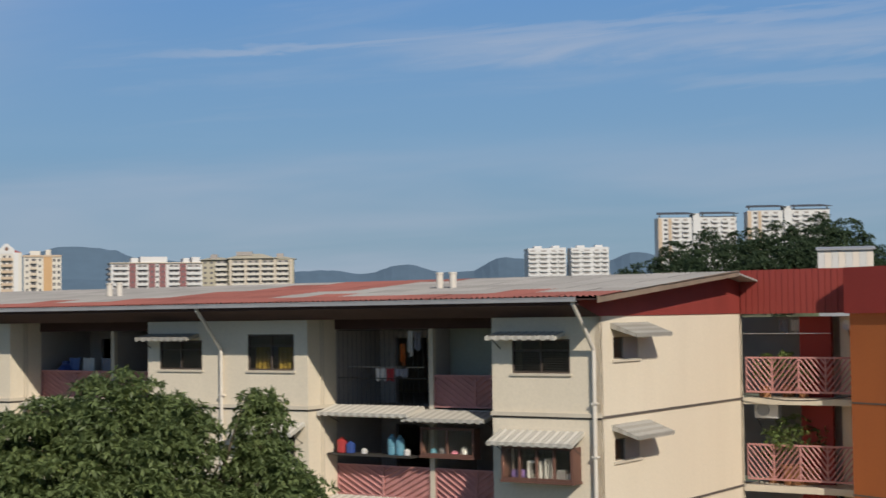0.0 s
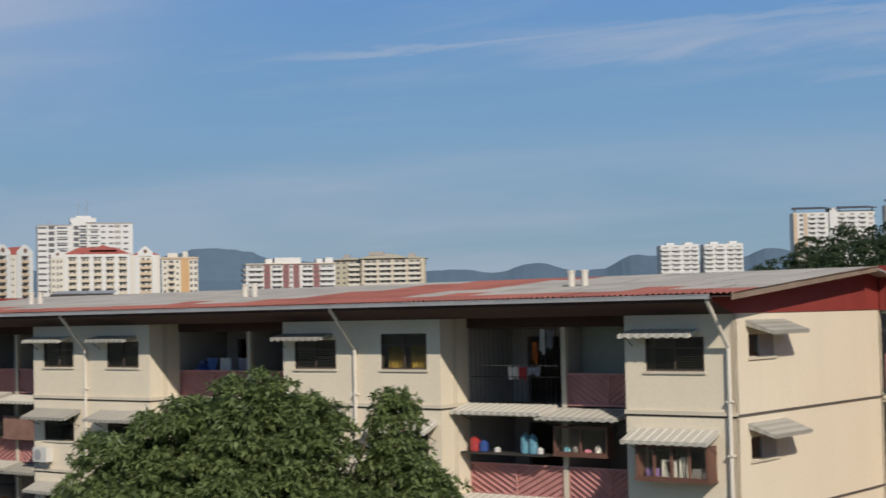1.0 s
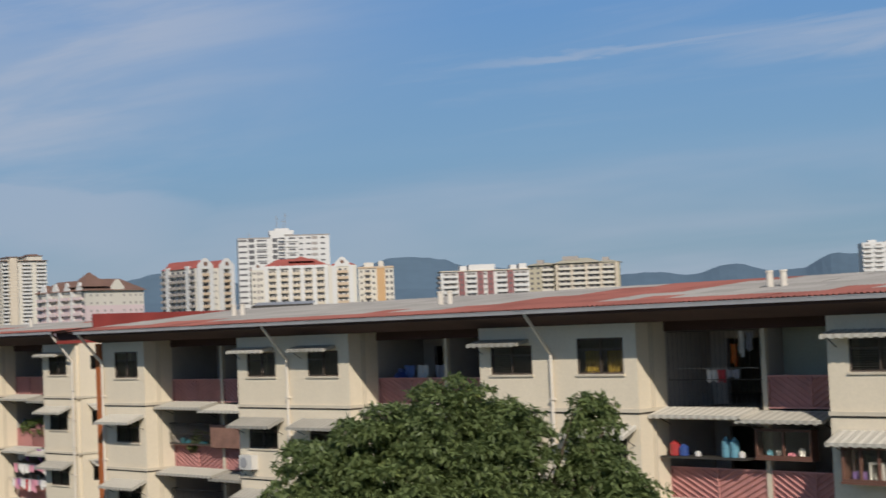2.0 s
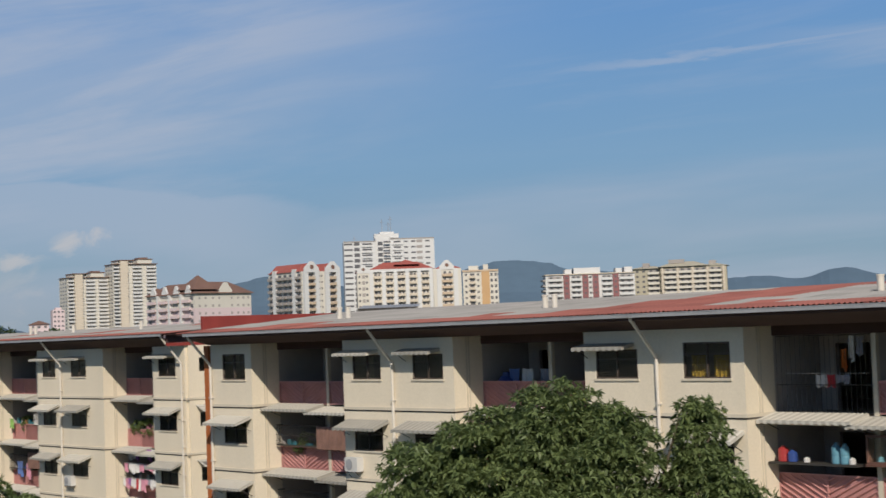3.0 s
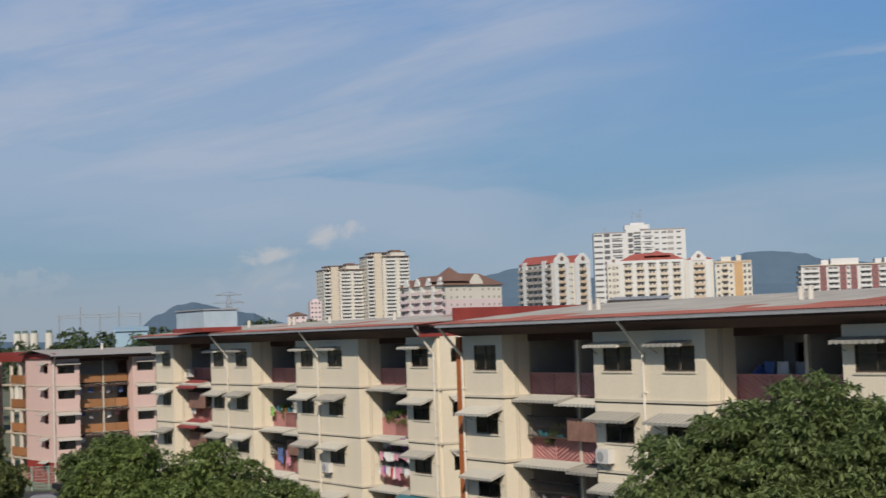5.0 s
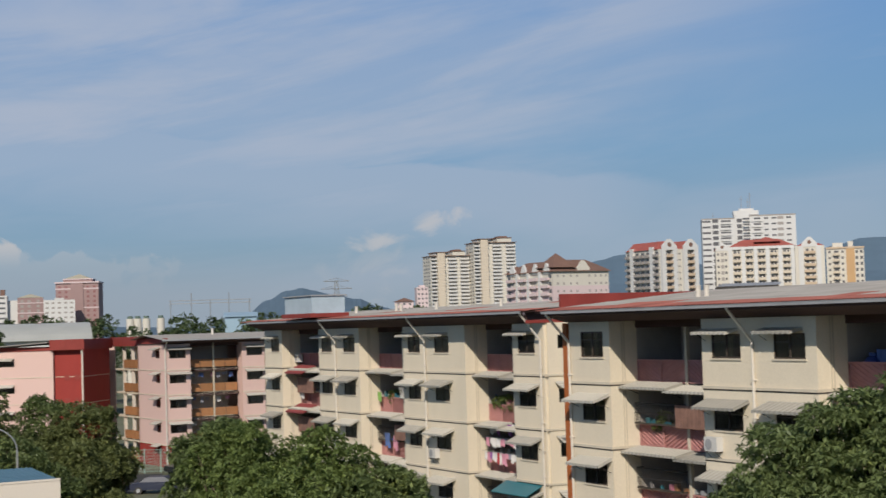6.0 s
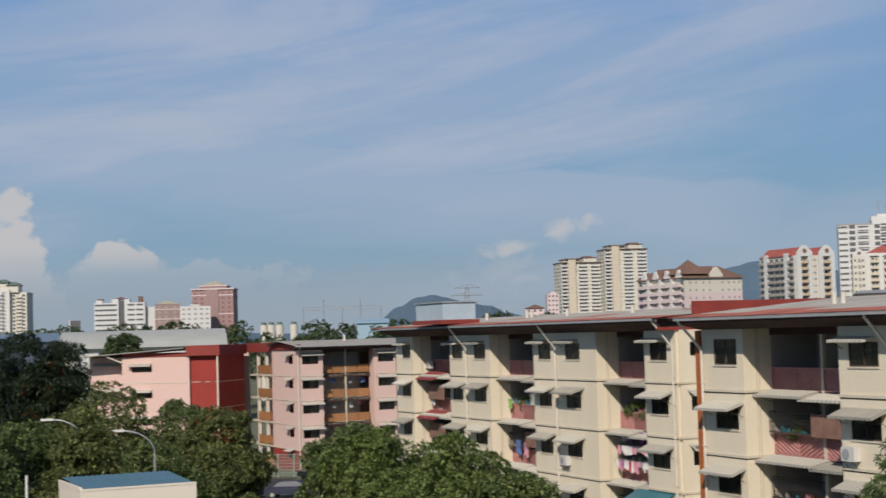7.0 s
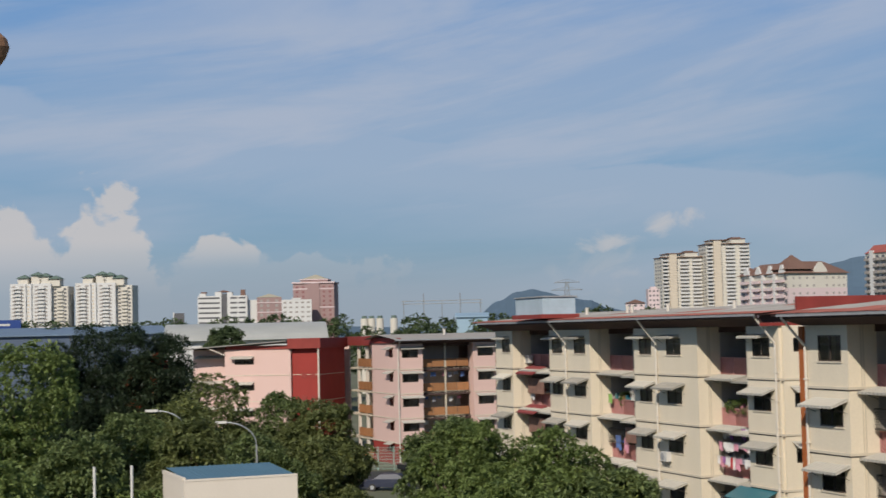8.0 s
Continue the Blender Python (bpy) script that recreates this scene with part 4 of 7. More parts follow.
def pink_wing():
    """Local x runs along the front to the right, y back."""
    ang = math.degrees(math.atan2(0.35, 0.936))
    p = empty("pink_apartment_block", pose(-113.5, 123.9, 0, 0, 0, ang) @ Matrix.Diagonal((1.12, 1.12, 1, 1)), "pink gable end beside a tall red stair wall", "apartment block", "pink apartment blocks")
    S = 2.84
    for k in range(5):
        z0 = max(0, 9.38 - S * k)
        z1 = 12.18 if k == 0 else z0 + S
        bm = B(); wall(bm, -9.9, -3.0, 0, 0.15, z0, z1, [(-9.0, -6.9, z0 + 1.15, z0 + 1.75)] if k < 4 else [])
        part("wall", bm, PINK_WALL, p)
        bm = B(); box(bm, -9.9, -3.0, -0.04, -0.003, z0 - 0.08, z0)
        part("string_course", bm, CREAM_TRIM, p)
        bm = B(); box(bm, -3.0, -0.19, 0.32, 0.347, z0 - 0.06, z0)
        part("string_course", bm, CREAM_TRIM, p)
        bm = B(); box(bm, 0.003, 0.03, 0.0, 6.8, z0 - 0.06, z0)
        part("string_course", bm, CREAM_TRIM, p)
        bm = B(); flat(bm, [(-9.3, -0.6, z0 + 1.85), (-6.9, -0.6, z0 + 1.85), (-6.9, 0, z0 + 2.1), (-9.3, 0, z0 + 2.1)], 0.07)
        part("awning", bm, AWN_WHITE, p)
        bm = B(); wall(bm, -9.0, -6.9, 0.04, 0.09, z0 + 1.15, z0 + 1.75, [(-8.94, -8.0, z0 + 1.2, z0 + 1.7), (-7.9, -6.96, z0 + 1.2, z0 + 1.7)])
        w = part("window", bm, FRAME, p)
        bm = B(); box(bm, -8.94, -6.96, 0.06, 0.065, z0 + 1.16, z0 + 1.69)
        part("pane", bm, GLASS, w)
        bm = B(); box(bm, -10.05, -9.9, 0.0, 2.0, z0, z1)
        box(bm, -14.5, -9.9, 2.0, 2.15, z0, z1)
        part("wall", bm, PINK_WALL, p)
        bm = B(); flat(bm, [(-14.0, 1.2, z0 + 1.9), (-11.0, 1.2, z0 + 1.9), (-11.0, 2.0, z0 + 2.2), (-14.0, 2.0, z0 + 2.2)], 0.07)
        part("awning", bm, AWN_WHITE, p)
    bm = B(); box(bm, -3.0, -0.18, 0.35, 0.5, 0, 12.2)
    part("stair_wall", bm, RED_WALL, p, "tall red painted stair wall")
    for z in (9.0, 6.5):
        for x in (-2.0, -1.0):
            bm = B(); box(bm, x, x + 0.5, 0.30, 0.348, z, z + 0.55)
            part("vent_block", bm, RED_BOARD, p)
    bm = B(); box(bm, -0.18, 0.0, 0.0, 6.8, 0, 12.2)
    part("side_wall", bm, RED_WALL, p)
    bm = B(); bar(bm, (-0.05, -0.12, 0), (-0.05, -0.12, 12.5), 0.09)
    part("downpipe", bm, PIPE, p)
    bm = B(); box(bm, -3.2, 0.25, -0.35, 7.0, 12.203, 13.3)
    part("fascia", bm, RED_BOARD, p, "red ribbed fascia round the stair roof")
    bm = B(); box(bm, -9.95, -3.2, -0.1, 0.1, 12.18, 12.6)
    part("gable_board", bm, RED_BOARD, p)
    bm = B()
    v = [(-14.8, -0.8, 12.35), (-3.2, -0.8, 13.1), (-3.2, 9.2, 13.1), (-14.8, 9.2, 12.35)]
    flat(bm, v, 0.09)
    part("roof", bm, ROOF_GREY, p)
    bm = B(); bar(bm, (-11.8, -0.6, 12.5), (-10.0, -0.1, 11.6), 0.07)
    part("downpipe", bm, PIPE, p)
    bm = B(); box(bm, -14.5, -0.2, 8.8, 9.0, 0, 12.3); box(bm, -14.5, -14.35, 2.15, 8.8, 0, 12.3)
    part("rear_wall", bm, PINK_WALL, p)


pink_wing()


# ---- far towers ----
def at(az, d):
    return -d * math.sin(radians(az)), d * math.cos(radians(az))


WHITE_W = material("white_paint", (0.60, 0.59, 0.575), 0.85, 0.05, 0.1, 2, 0.0, streak=0.6)
CREAM_W = material("pale_yellow_paint", (0.60, 0.56, 0.49), 0.85, 0.06, 0.1, 2, 0.0, streak=0.6)
TAN_W = material("tan_paint", (0.42, 0.38, 0.29), 0.85, 0.08, 0.1, 2, 0.0, streak=0.6)
PINK_W = material("pale_pink_paint", (0.62, 0.50, 0.50), 0.85, 0.05, 0.1, 2, 0.0, streak=0.5)
BRICK_W = material("brown_red_cladding", (0.32, 0.215, 0.205), 0.8, 0.08, 0.1, 2, 0.0)
MAROON = material("maroon_paint", (0.25, 0.11, 0.11), 0.8, 0.08, 0.1, 2, 0.0)
ORANGE_W = material("orange_paint", (0.52, 0.33, 0.17), 0.8, 0.08, 0.1, 2, 0.0)
TILE_RED = material("red_roof_tiles", (0.36, 0.10, 0.08), 0.8, 0.12, 0.2, 3, 0.0)
TILE_BROWN = material("brown_roof_tiles", (0.19, 0.11, 0.085), 0.8, 0.12, 0.2, 3, 0.0)
TILE_GREEN = material("green_roof_tiles", (0.13, 0.18, 0.15), 0.8, 0.12, 0.2, 3, 0.0)
ORANGE_PALE = material("pale_orange_paint", (0.52, 0.40, 0.29), 0.8, 0.08, 0.1, 2, 0.0)
BEIGE_W = material("beige_paint", (0.58, 0.50, 0.40), 0.85, 0.06, 0.1, 2, 0.0)
GREY_W = material("weathered_grey_render", (0.33, 0.30, 0.28), 0.85, 0.08, 0.1, 2, 0.0)
DARK_ROOF = material("dark_roof", (0.075, 0.08, 0.09), 0.7, 0.12, 0.2, 3, 0.0)


def up(d, el):
    """The height seen at el degrees, d metres off."""
    return EYE[2] + d * math.tan(radians(el))


class Tower:
    """A far building in its own frame: x along the front, y away from the eye."""

    def __init__(self, label, az, d, turn=0.0, name="tower_block", category="tower block"):
        x, y = at(az, d)
        self.ob = empty(name, pose(x, y, 0, 0, 0, az + turn), label, category, "distant tower blocks")
        self.seen = {}

    def solid(self, name, mat, *boxes, label=""):
        for b in boxes:
            bm = B(); box(bm, *b)
            part(name, bm, mat, self.ob, label)

    def piece(self, name, mat, size, m, build):
        key = (name, mat.name, size)
        if key in self.seen:
            again(self.seen[key], self.ob, m)
        else:
            bm = B(); build(bm)
            o = part(name, bm, mat, self.ob)
            o.matrix_basis = m
            self.seen[key] = o

    def windows(self, xs, y, top, rows, storey, w, h, lift=1.0, mat=None, turn=0.0):
        """Panes in columns at xs on the face at depth y, storey by storey down from top."""
        for k in range(rows):
            for x in xs:
                self.piece("window", mat or DARK_GLASS, (w, h), pose(0, 0, 0, 0, 0, turn) @ pose(x, y, top - storey * (k + 1) + lift),
                           lambda bm: box(bm, -w / 2, w / 2, -0.05, 0.1, 0, h))

    def balconies(self, xs, y, top, rows, storey, w, out, mat, turn=0.0, high=1.05):
        """A slab with a solid front and cheeks at every storey."""
        def build(bm):
            box(bm, -w / 2, w / 2, -out, 0, -0.1, 0.12)
            box(bm, -w / 2, w / 2, -out - 0.15, -out, -0.25, high)
            for s in (-w / 2, w / 2 - 0.15): box(bm, s, s + 0.15, -out, 0, 0.12, high)
        for k in range(rows):
            for x in xs:
                self.piece("balcony", mat, (w, out, high), pose(0, 0, 0, 0, 0, turn) @ pose(x, y, top - storey * (k + 1)), build)

    def hip(self, x0, x1, y0, y1, z, h, mat, eave=0.8, name="roof"):
        x0, x1, y0, y1 = x0 - eave, x1 + eave, y0 - eave, y1 + eave
        r = min(x1 - x0, y1 - y0) / 2
        bm = B()
        low = [bm.verts.new(p) for p in ((x0, y0, z), (x1, y0, z), (x1, y1, z), (x0, y1, z))]
        if x1 - x0 > y1 - y0:
            u, v = bm.verts.new((x0 + r, y0 + r, z + h)), bm.verts.new((x1 - r + 0.01, y0 + r, z + h))
            faces = ((0, 1, v, u), (1, 2, v), (2, 3, u, v), (3, 0, u))
        else:
            u, v = bm.verts.new((x0 + r, y0 + r, z + h)), bm.verts.new((x0 + r, y1 - r + 0.01, z + h))
            faces = ((0, 1, u), (1, 2, v, u), (2, 3, v), (3, 0, u, v))
        for f in faces: bm.faces.new([low[i] if isinstance(i, int) else i for i in f])
        bm.faces.new(low[::-1])
        return part(name, bm, mat, self.ob)

    def gable(self, x, y, z, w, h, mat, turn=0.0, hole=True):
        """A pointed gable wall with shoulders and a round window."""
        pts = [(-w / 2, -0.5), (w / 2, -0.5), (w / 2, h * 0.30), (w * 0.10, h), (-w * 0.10, h), (-w / 2, h * 0.30)]
        bm = B()
        lo = [bm.verts.new((a, 0, b)) for a, b in pts]; hi = [bm.verts.new((a, 0.8, b)) for a, b in pts]
        bm.faces.new(lo); bm.faces.new(hi[::-1])
        for i in range(6): bm.faces.new((lo[i], hi[i], hi[(i + 1) % 6], lo[(i + 1) % 6]))
        g = part("gable", bm, mat, self.ob)
        g.matrix_basis = pose(0, 0, 0, 0, 0, turn) @ pose(x, y, z)
        if hole:
            bm = B(); bar(bm, (0, 0.3, h * 0.42), (0, -0.06, h * 0.42), w * 0.13, 14)
            part("round_window", bm, TILE_BROWN, g)


def towers():
    # white tower with stepped wings
    d = 830; top = up(d, 3.48)
    t = Tower("tall white tower block with window slits and aerials", 18.02, d, 4)
    t.solid("wall", WHITE_W, (-24.2, -7, -8, 8, 0, top))
    t.solid("wall", WHITE_W, (-7, 0.5, -6.2, 7, 0, top + 1.5))
    t.solid("wall", WHITE_W, (0.5, 24.2, -8.6, 8, 0, top + 1.0))
    t.solid("lift_house", WHITE_W, (-7.5, 5.5, -6, 4, top + 1.5, top + 3.8), (-4.5, 3.0, -5, 3, top + 3.8, top + 4.9))
    t.solid("parapet", GREY_W, (-24.3, -7, -8.15, -8.0, top - 0.5, top + 0.1), (0.4, 24.3, -8.75, -8.6, top + 0.5, top + 1.1))
    t.windows([-21.8], -8.0, top, 13, 3.0, 4.4, 1.0)
    t.windows([-17.2], -8.0, top, 13, 3.0, 3.0, 1.9, 0.7)
    t.windows([-11.8], -8.0, top, 9, 3.0, 5.2, 0.9)
    t.windows([-4.6], -6.2, top, 8, 3.0, 2.6, 2.0, 0.6)
    t.windows([-1.2, 4.4], -8.6, top + 0.8, 8, 3.0, 3.6, 0.9)
    t.windows([9.0], -8.6, top + 0.8, 8, 3.0, 2.2, 0.8)
    t.windows([16.3], -8.6, top + 0.8, 8, 3.0, 3.2, 1.5, 0.7, GREY_W)
    t.windows([13.0, 20.6], -8.6, top + 0.8, 8, 3.0, 2.4, 0.85)
    t.balconies([-11.8], -8.0, top, 9, 3.0, 5.6, 0.6, WHITE_W, high=0.7)
    t.balconies([4.4], -8.6, top + 0.8, 8, 3.0, 5.6, 0.5, WHITE_W, high=0.7)
    for x, h in ((-3.0, 12.0), (0.4, 10.5), (1.6, 13.5), (-18, 3.4)):
        bm = B(); bar(bm, (x, 0, top + (5 if x > -10 else 0)), (x, 0, top + h), 0.16, 5); bar(bm, (x - 1.2, 0, top + h - 1.6), (x + 1.2, 0, top + h - 1.6), 0.1, 4)
        part("aerial", bm, STEEL, t.ob)

    # cream block with a red tiled roof, gabled bays at both ends
    d = 760; top = up(d, 2.40)
    t = Tower("cream tower block with a red tiled roof and white gables", 17.6, d, 3)
    t.solid("wall", CREAM_W, (-15.3, 15.6, -7, 7, 0, top))
    t.solid("wall", CREAM_W, (-21.6, -15.3, -8.2, 6, 0, top - 0.9))
    t.solid("wall", CREAM_W, (15.6, 29.4, -8.6, 7, 0, top - 0.4))
    t.solid("cornice", WHITE_W, (-15.3, 15.6, -8.0, -7.0, top - 1.0, top + 0.3))
    t.hip(-15.3, 15.6, -7, 7, top, 3.9, TILE_RED)
    t.hip(-2.5, 8.5, -5.5, 5, top + 2.4, 2.6, TILE_RED, name="roof_peak")
    t.hip(-21.4, -16, -6, 6, top - 0.9, 2.6, TILE_RED)
    t.hip(17, 29, -6, 7, top - 0.4, 3.2, TILE_RED)
    t.gable(-18.4, -8.4, top - 0.9, 6.2, 3.2, WHITE_W)
    t.gable(22.4, -8.9, top - 0.4, 7.2, 4.2, WHITE_W)
    for xs, y, w, n in (((-11.6, -5.7, 0.0, 5.8, 11.8), -7.0, 3.5, 9), ((22.5,), -8.6, 5.2, 9)):
        t.windows([x - w * 0.22 for x in xs], y, top - 1.0, n, 2.95, 1.3, 1.7, 0.5)
        t.windows([x + w * 0.26 for x in xs], y, top - 1.0, n, 2.95, 0.9, 1.0, 1.1)
        t.balconies(xs, y, top - 1.0, n, 2.95, w, 1.3, ORANGE_PALE if w > 4 else BEIGE_W)
    for x in (-14.6, -8.6, -2.8, 2.9, 8.8, 14.6): t.solid("pier", WHITE_W, (x - 0.9, x + 0.9, -8.35, -7, 0, top - 1.0))
    for x in (18.4, 26.6): t.solid("pier", WHITE_W, (x - 1.1, x + 1.1, -9.6, -8.6, 0, top - 0.4))
    t.windows([-20.4, -16.8], -8.2, top - 1.6, 9, 2.95, 0.9, 1.1)
    t.windows([-18.4], -8.2, top - 1.6, 9, 2.95, 1.5, 1.7, 0.6, GREY_W)

    # cream and orange neighbour
    d = 790; top = up(d, 2.27)
    t = Tower("cream and orange tower block with small balconies", 14.62, d, 0)
    t.solid("wall", CREAM_W, (-9.0, 0.5, -6, 6, 0, top))
    t.solid("wall", CREAM_W, (4.6, 9.0, -6, 6, 0, top - 0.6))
    t.solid("orange_panel", ORANGE_W, (0.5, 4.6, -6.4, 6, 0, top - 0.3))
    t.solid("parapet", ORANGE_PALE, (-9.2, 9.2, -6.5, -6.1, top - 0.7, top + 0.2))
    t.solid("roof_house", CREAM_W, (-6, -1, -3, 3, top, top + 2.4), (1.5, 4, -3, 3, top, top + 3.0))
    t.windows([-7.4, -1.2], -6, top - 0.8, 9, 2.95, 1.1, 1.1)
    t.windows([-4.2], -6, top - 0.8, 9, 2.95, 2.2, 1.7, 0.5)
    t.balconies([-4.2], -6, top - 0.8, 9, 2.95, 3.2, 1.2, BEIGE_W)
    t.windows([5.6, 7.8], -6, top - 0.8, 9, 2.95, 1.2, 1.5, 0.6)

    # cream block, two gabled bays on the front, balconies down the side
    d = 740; top = up(d, 2.42)
    t = Tower("cream tower block with white gables and red roof", 21.2, d, 35)
    t.solid("wall", CREAM_W, (-10.5, 10.8, -14, 14, 0, top))
    for x in (-6.0, 6.2):
        t.solid("wall", WHITE_W, (x - 4.3, x - 1.9, -15.6, -14, 0, top), (x + 1.9, x + 4.3, -15.6, -14, 0, top))
        t.gable(x, -15.7, top, 8.4, 4.6, WHITE_W)
        t.windows([x - 0.8, x + 0.9], -14, top - 0.6, 9, 2.95, 1.2, 1.6, 0.6)
        t.balconies([x], -14, top - 0.6, 9, 2.95, 3.8, 1.8, ORANGE_PALE)
        bm = B()
        v = [bm.verts.new(p) for p in ((x - 4.2, -15.2, top), (x + 4.2, -15.2, top), (x + 4.2, 13.8, top), (x - 4.2, 13.8, top), (x, -15.2, top + 3.9), (x, 13.8, top + 3.9))]
        for f in ((0, 4, 5, 3), (1, 2, 5, 4), (0, 1, 4), (2, 3, 5)): bm.faces.new([v[i] for i in f])
        part("roof", bm, TILE_RED, t.ob)
    t.windows([-0.6, 0.8], -14, top - 0.6, 9, 2.95, 0.7, 0.8)
    for y in (8.2, -8.2): t.solid("wall", WHITE_W, (-11.4, -10.5, y - 1.5, y + 1.5, 0, top + 1.2))
    # the side's columns: along local y, seen from the left
    t.windows([-11.6, -4.5, 0.0, 4.5, 11.6], -10.5, top - 0.4, 9, 2.95, 2.6, 1.7, 0.6, None, -90)
    t.balconies([-11.6, -4.5, 0.0, 4.5, 11.6], -10.5, top - 0.4, 9, 2.95, 3.4, 1.2, GREY_W, -90)
    t.hip(-10.4, -4, -12, 13, top, 3.2, TILE_RED)

    # pink flats under a brown roof
    d = 620; top = up(d, 1.73)
    t = Tower("pale pink and cream flats under a brown hipped roof", 25.05, d, 35)
    W, Dp = 13.4, 16.5
    t.solid("wall", PINK_W, (-W, W, -Dp, Dp, 0, top - 5.6))
    t.solid("upper_wall", CREAM_W, (-W, W, -Dp, Dp, top - 5.6, top))
    t.hip(-W, W, -Dp, -Dp + 13, top, 4.8, TILE_BROWN, 1.0)
    t.hip(-W, -W + 12, -Dp, Dp, top, 4.4, TILE_BROWN, 1.0)
    t.hip(-W, -W + 10.5, -Dp, -Dp + 10.5, top + 1.6, 5.8, TILE_BROWN, 0.6, "roof_peak")
    t.gable(1.0, -Dp - 0.4, top, 6.0, 4.2, CREAM_W, hole=False)
    t.windows([-11.2, -8.4, -5.0, -2.0, 4.0, 7.0, 9.6, 12.0], -Dp, top - 0.4, 6, 2.95, 0.9, 0.9, 1.1, GREY_W)
    for y in (-12.5, -4.5, 3.5, 11.5):
        t.gable(-y, -W - 0.5, top - 0.2, 3.6, 3.6, WHITE_W, -90, False)
        t.hip(-W - 0.3, -W + 4, y - 1.6, y + 1.6, top + 0.6, 2.6, TILE_BROWN, 0.2, "dormer_roof")
    t.windows([-14.4, -8.5, -0.5, 7.5, 14.4], -W, top - 0.2, 6, 2.95, 2.0, 1.6, 0.6, None, -90)
    t.balconies([-12.5, -4.5, 3.5, 11.5], -W, top - 0.2, 6, 2.95, 5.4, 1.1, PINK_W, -90, 0.9)
    t.solid("pier", WHITE_W, *[(-W - 1.3, -W, y - 0.6, y + 0.6, 0, top) for y in (-8.5, -0.5, 7.5)])

    # slender twin towers
    for az, el, w in ((29.15, 2.64, 17.2), (27.48, 3.08, 18.4)):
        d = 1300; top = up(d, el)
        t = Tower("slender cream twin tower with a stepped top", az, d, 18)
        t.solid("wall", CREAM_W, (-w, w, -11, 11, 0, top - 4))
        t.solid("shaft", BEIGE_W, (-w + 5.5, -w + 12, -13.4, 8, 0, top - 1.2))
        t.solid("upper_storey", CREAM_W, (-w + 4, -1.5, -11.5, 6, top - 4, top - 0.6), (2, w - 4, -12, 6, top - 4, top - 0.2))
        for b in ((-w - 0.6, w + 0.6, -12.6, 11.6, top - 4, top - 3.5), (-w + 3.4, -1.0, -13.9, 6.6, top - 1.1, top - 0.5), (1.4, w - 3.4, -12.6, 6.6, top - 0.2, top + 0.4), (4.5, w - 6.5, -9, 3, top + 0.4, top + 1.6)):
            t.solid("eave_slab", TILE_BROWN, b)
        t.windows([-w + 2.7], -11, top - 4, 19, 3.0, 4.0, 1.5, 0.9)
        t.windows([1.5, w - 5.0], -11, top - 4, 19, 3.0, 6.4, 1.1, 1.1, GREY_W)
        t.balconies([-w + 2.7], -11, top - 4, 19, 3.0, 5.2, 1.4, WHITE_W)
        t.balconies([1.5, w - 5.0], -11, top - 4, 19, 3.0, 7.6, 1.4, WHITE_W, 0, 1.2)
        t.windows([-6.5, 0, 6.5], -w, top - 4, 19, 3.0, 3.0, 1.4, 0.9, None, -90)
    d = 1000; top = up(d, 1.35)
    t = Tower("small pink block beside the twin towers", 30.1, d, 8)
    t.solid("wall", PINK_W, (-3.7, 3.7, -5, 5, 0, top), (-1.6, 2.0, -3, 3, top, top + 1.4))
    t.windows([-2.4, 0, 2.4], -5, top, 6, 2.95, 1.2, 1.2)
    d = 900; top = up(d, 0.84)
    t = Tower("low pink house with a brown roof", 30.75, d, 0)
    t.solid("wall", PINK_W, (-5.5, 5.5, -5, 5, 0, top)); t.hip(-5.5, 5.5, -5, 5, top, 2.2, TILE_BROWN)
    t.windows([-3.4, 0, 3.4], -5, top, 3, 2.95, 1.4, 1.2)

    # white flats with maroon columns
    d = 880; top = up(d, 1.96)
    t = Tower("white flats with maroon vertical panels", 10.62, d, 8)
    t.solid("wall", WHITE_W, (-25.4, 25.2, -7, 8, 0, top))
    t.solid("coping", BEIGE_W, (-25.8, 25.6, -7.9, 8.2, top, top + 0.5))
    t.solid("roof_house", WHITE_W, (-14, -10, -4, 4, top + 0.5, top + 3.2), (-9, 6, -5, 4, top + 0.5, top + 3.8), (15, 18.5, -4, 4, top + 0.5, top + 3.0), (20, 24.5, -4, 4, top + 0.5, top + 3.6))
    for xs, w in (((-20.0, 20.4), 8.2), ((-8.0,), 5.8), ((9.4,), 6.0)):
        t.windows(xs, -7, top - 0.3, 8, 2.95, w - 0.6, 1.3, 1.1, GREY_W)
        t.windows([x - w * 0.25 for x in xs] + [x + w * 0.2 for x in xs], -7.06, top - 0.3, 8, 2.95, 1.3, 1.2, 1.1)
        t.balconies(xs, -7, top - 0.3, 8, 2.95, w, 1.2, WHITE_W, high=1.15)
    for x in (-13.6, -2.9, 2.9, 14.3):
        t.solid("maroon_panel", MAROON, (x - 1.7, x + 1.7, -8.0, -7, 0, top - 0.2))
        t.windows([x], -8.0, top - 0.3, 8, 2.95, 1.2, 1.1)
    t.windows([0.0], -7, top - 0.3, 8, 2.95, 1.4, 1.2)
    t.windows([-4, 0, 4], -25.4, top - 0.3, 8, 2.95, 2.8, 1.8, 0.6, None, -90)
    # side balconies grey instead of white: this face's shade is in their colour
    t.balconies([-4, 0, 4], -25.4, top - 0.3, 8, 2.95, 3.6, 1.2, GREY_W, -90)

    # tan flats
    d = 900; top = up(d, 2.08)
    t = Tower("tan flats with stacked open balconies under low hipped roofs", 7.28, d, -3)
    t.solid("wall", TAN_W, (-26.6, -10.5, -3.5, 9, 0, top), (-10.5, 27, -7, 8, 0, top))
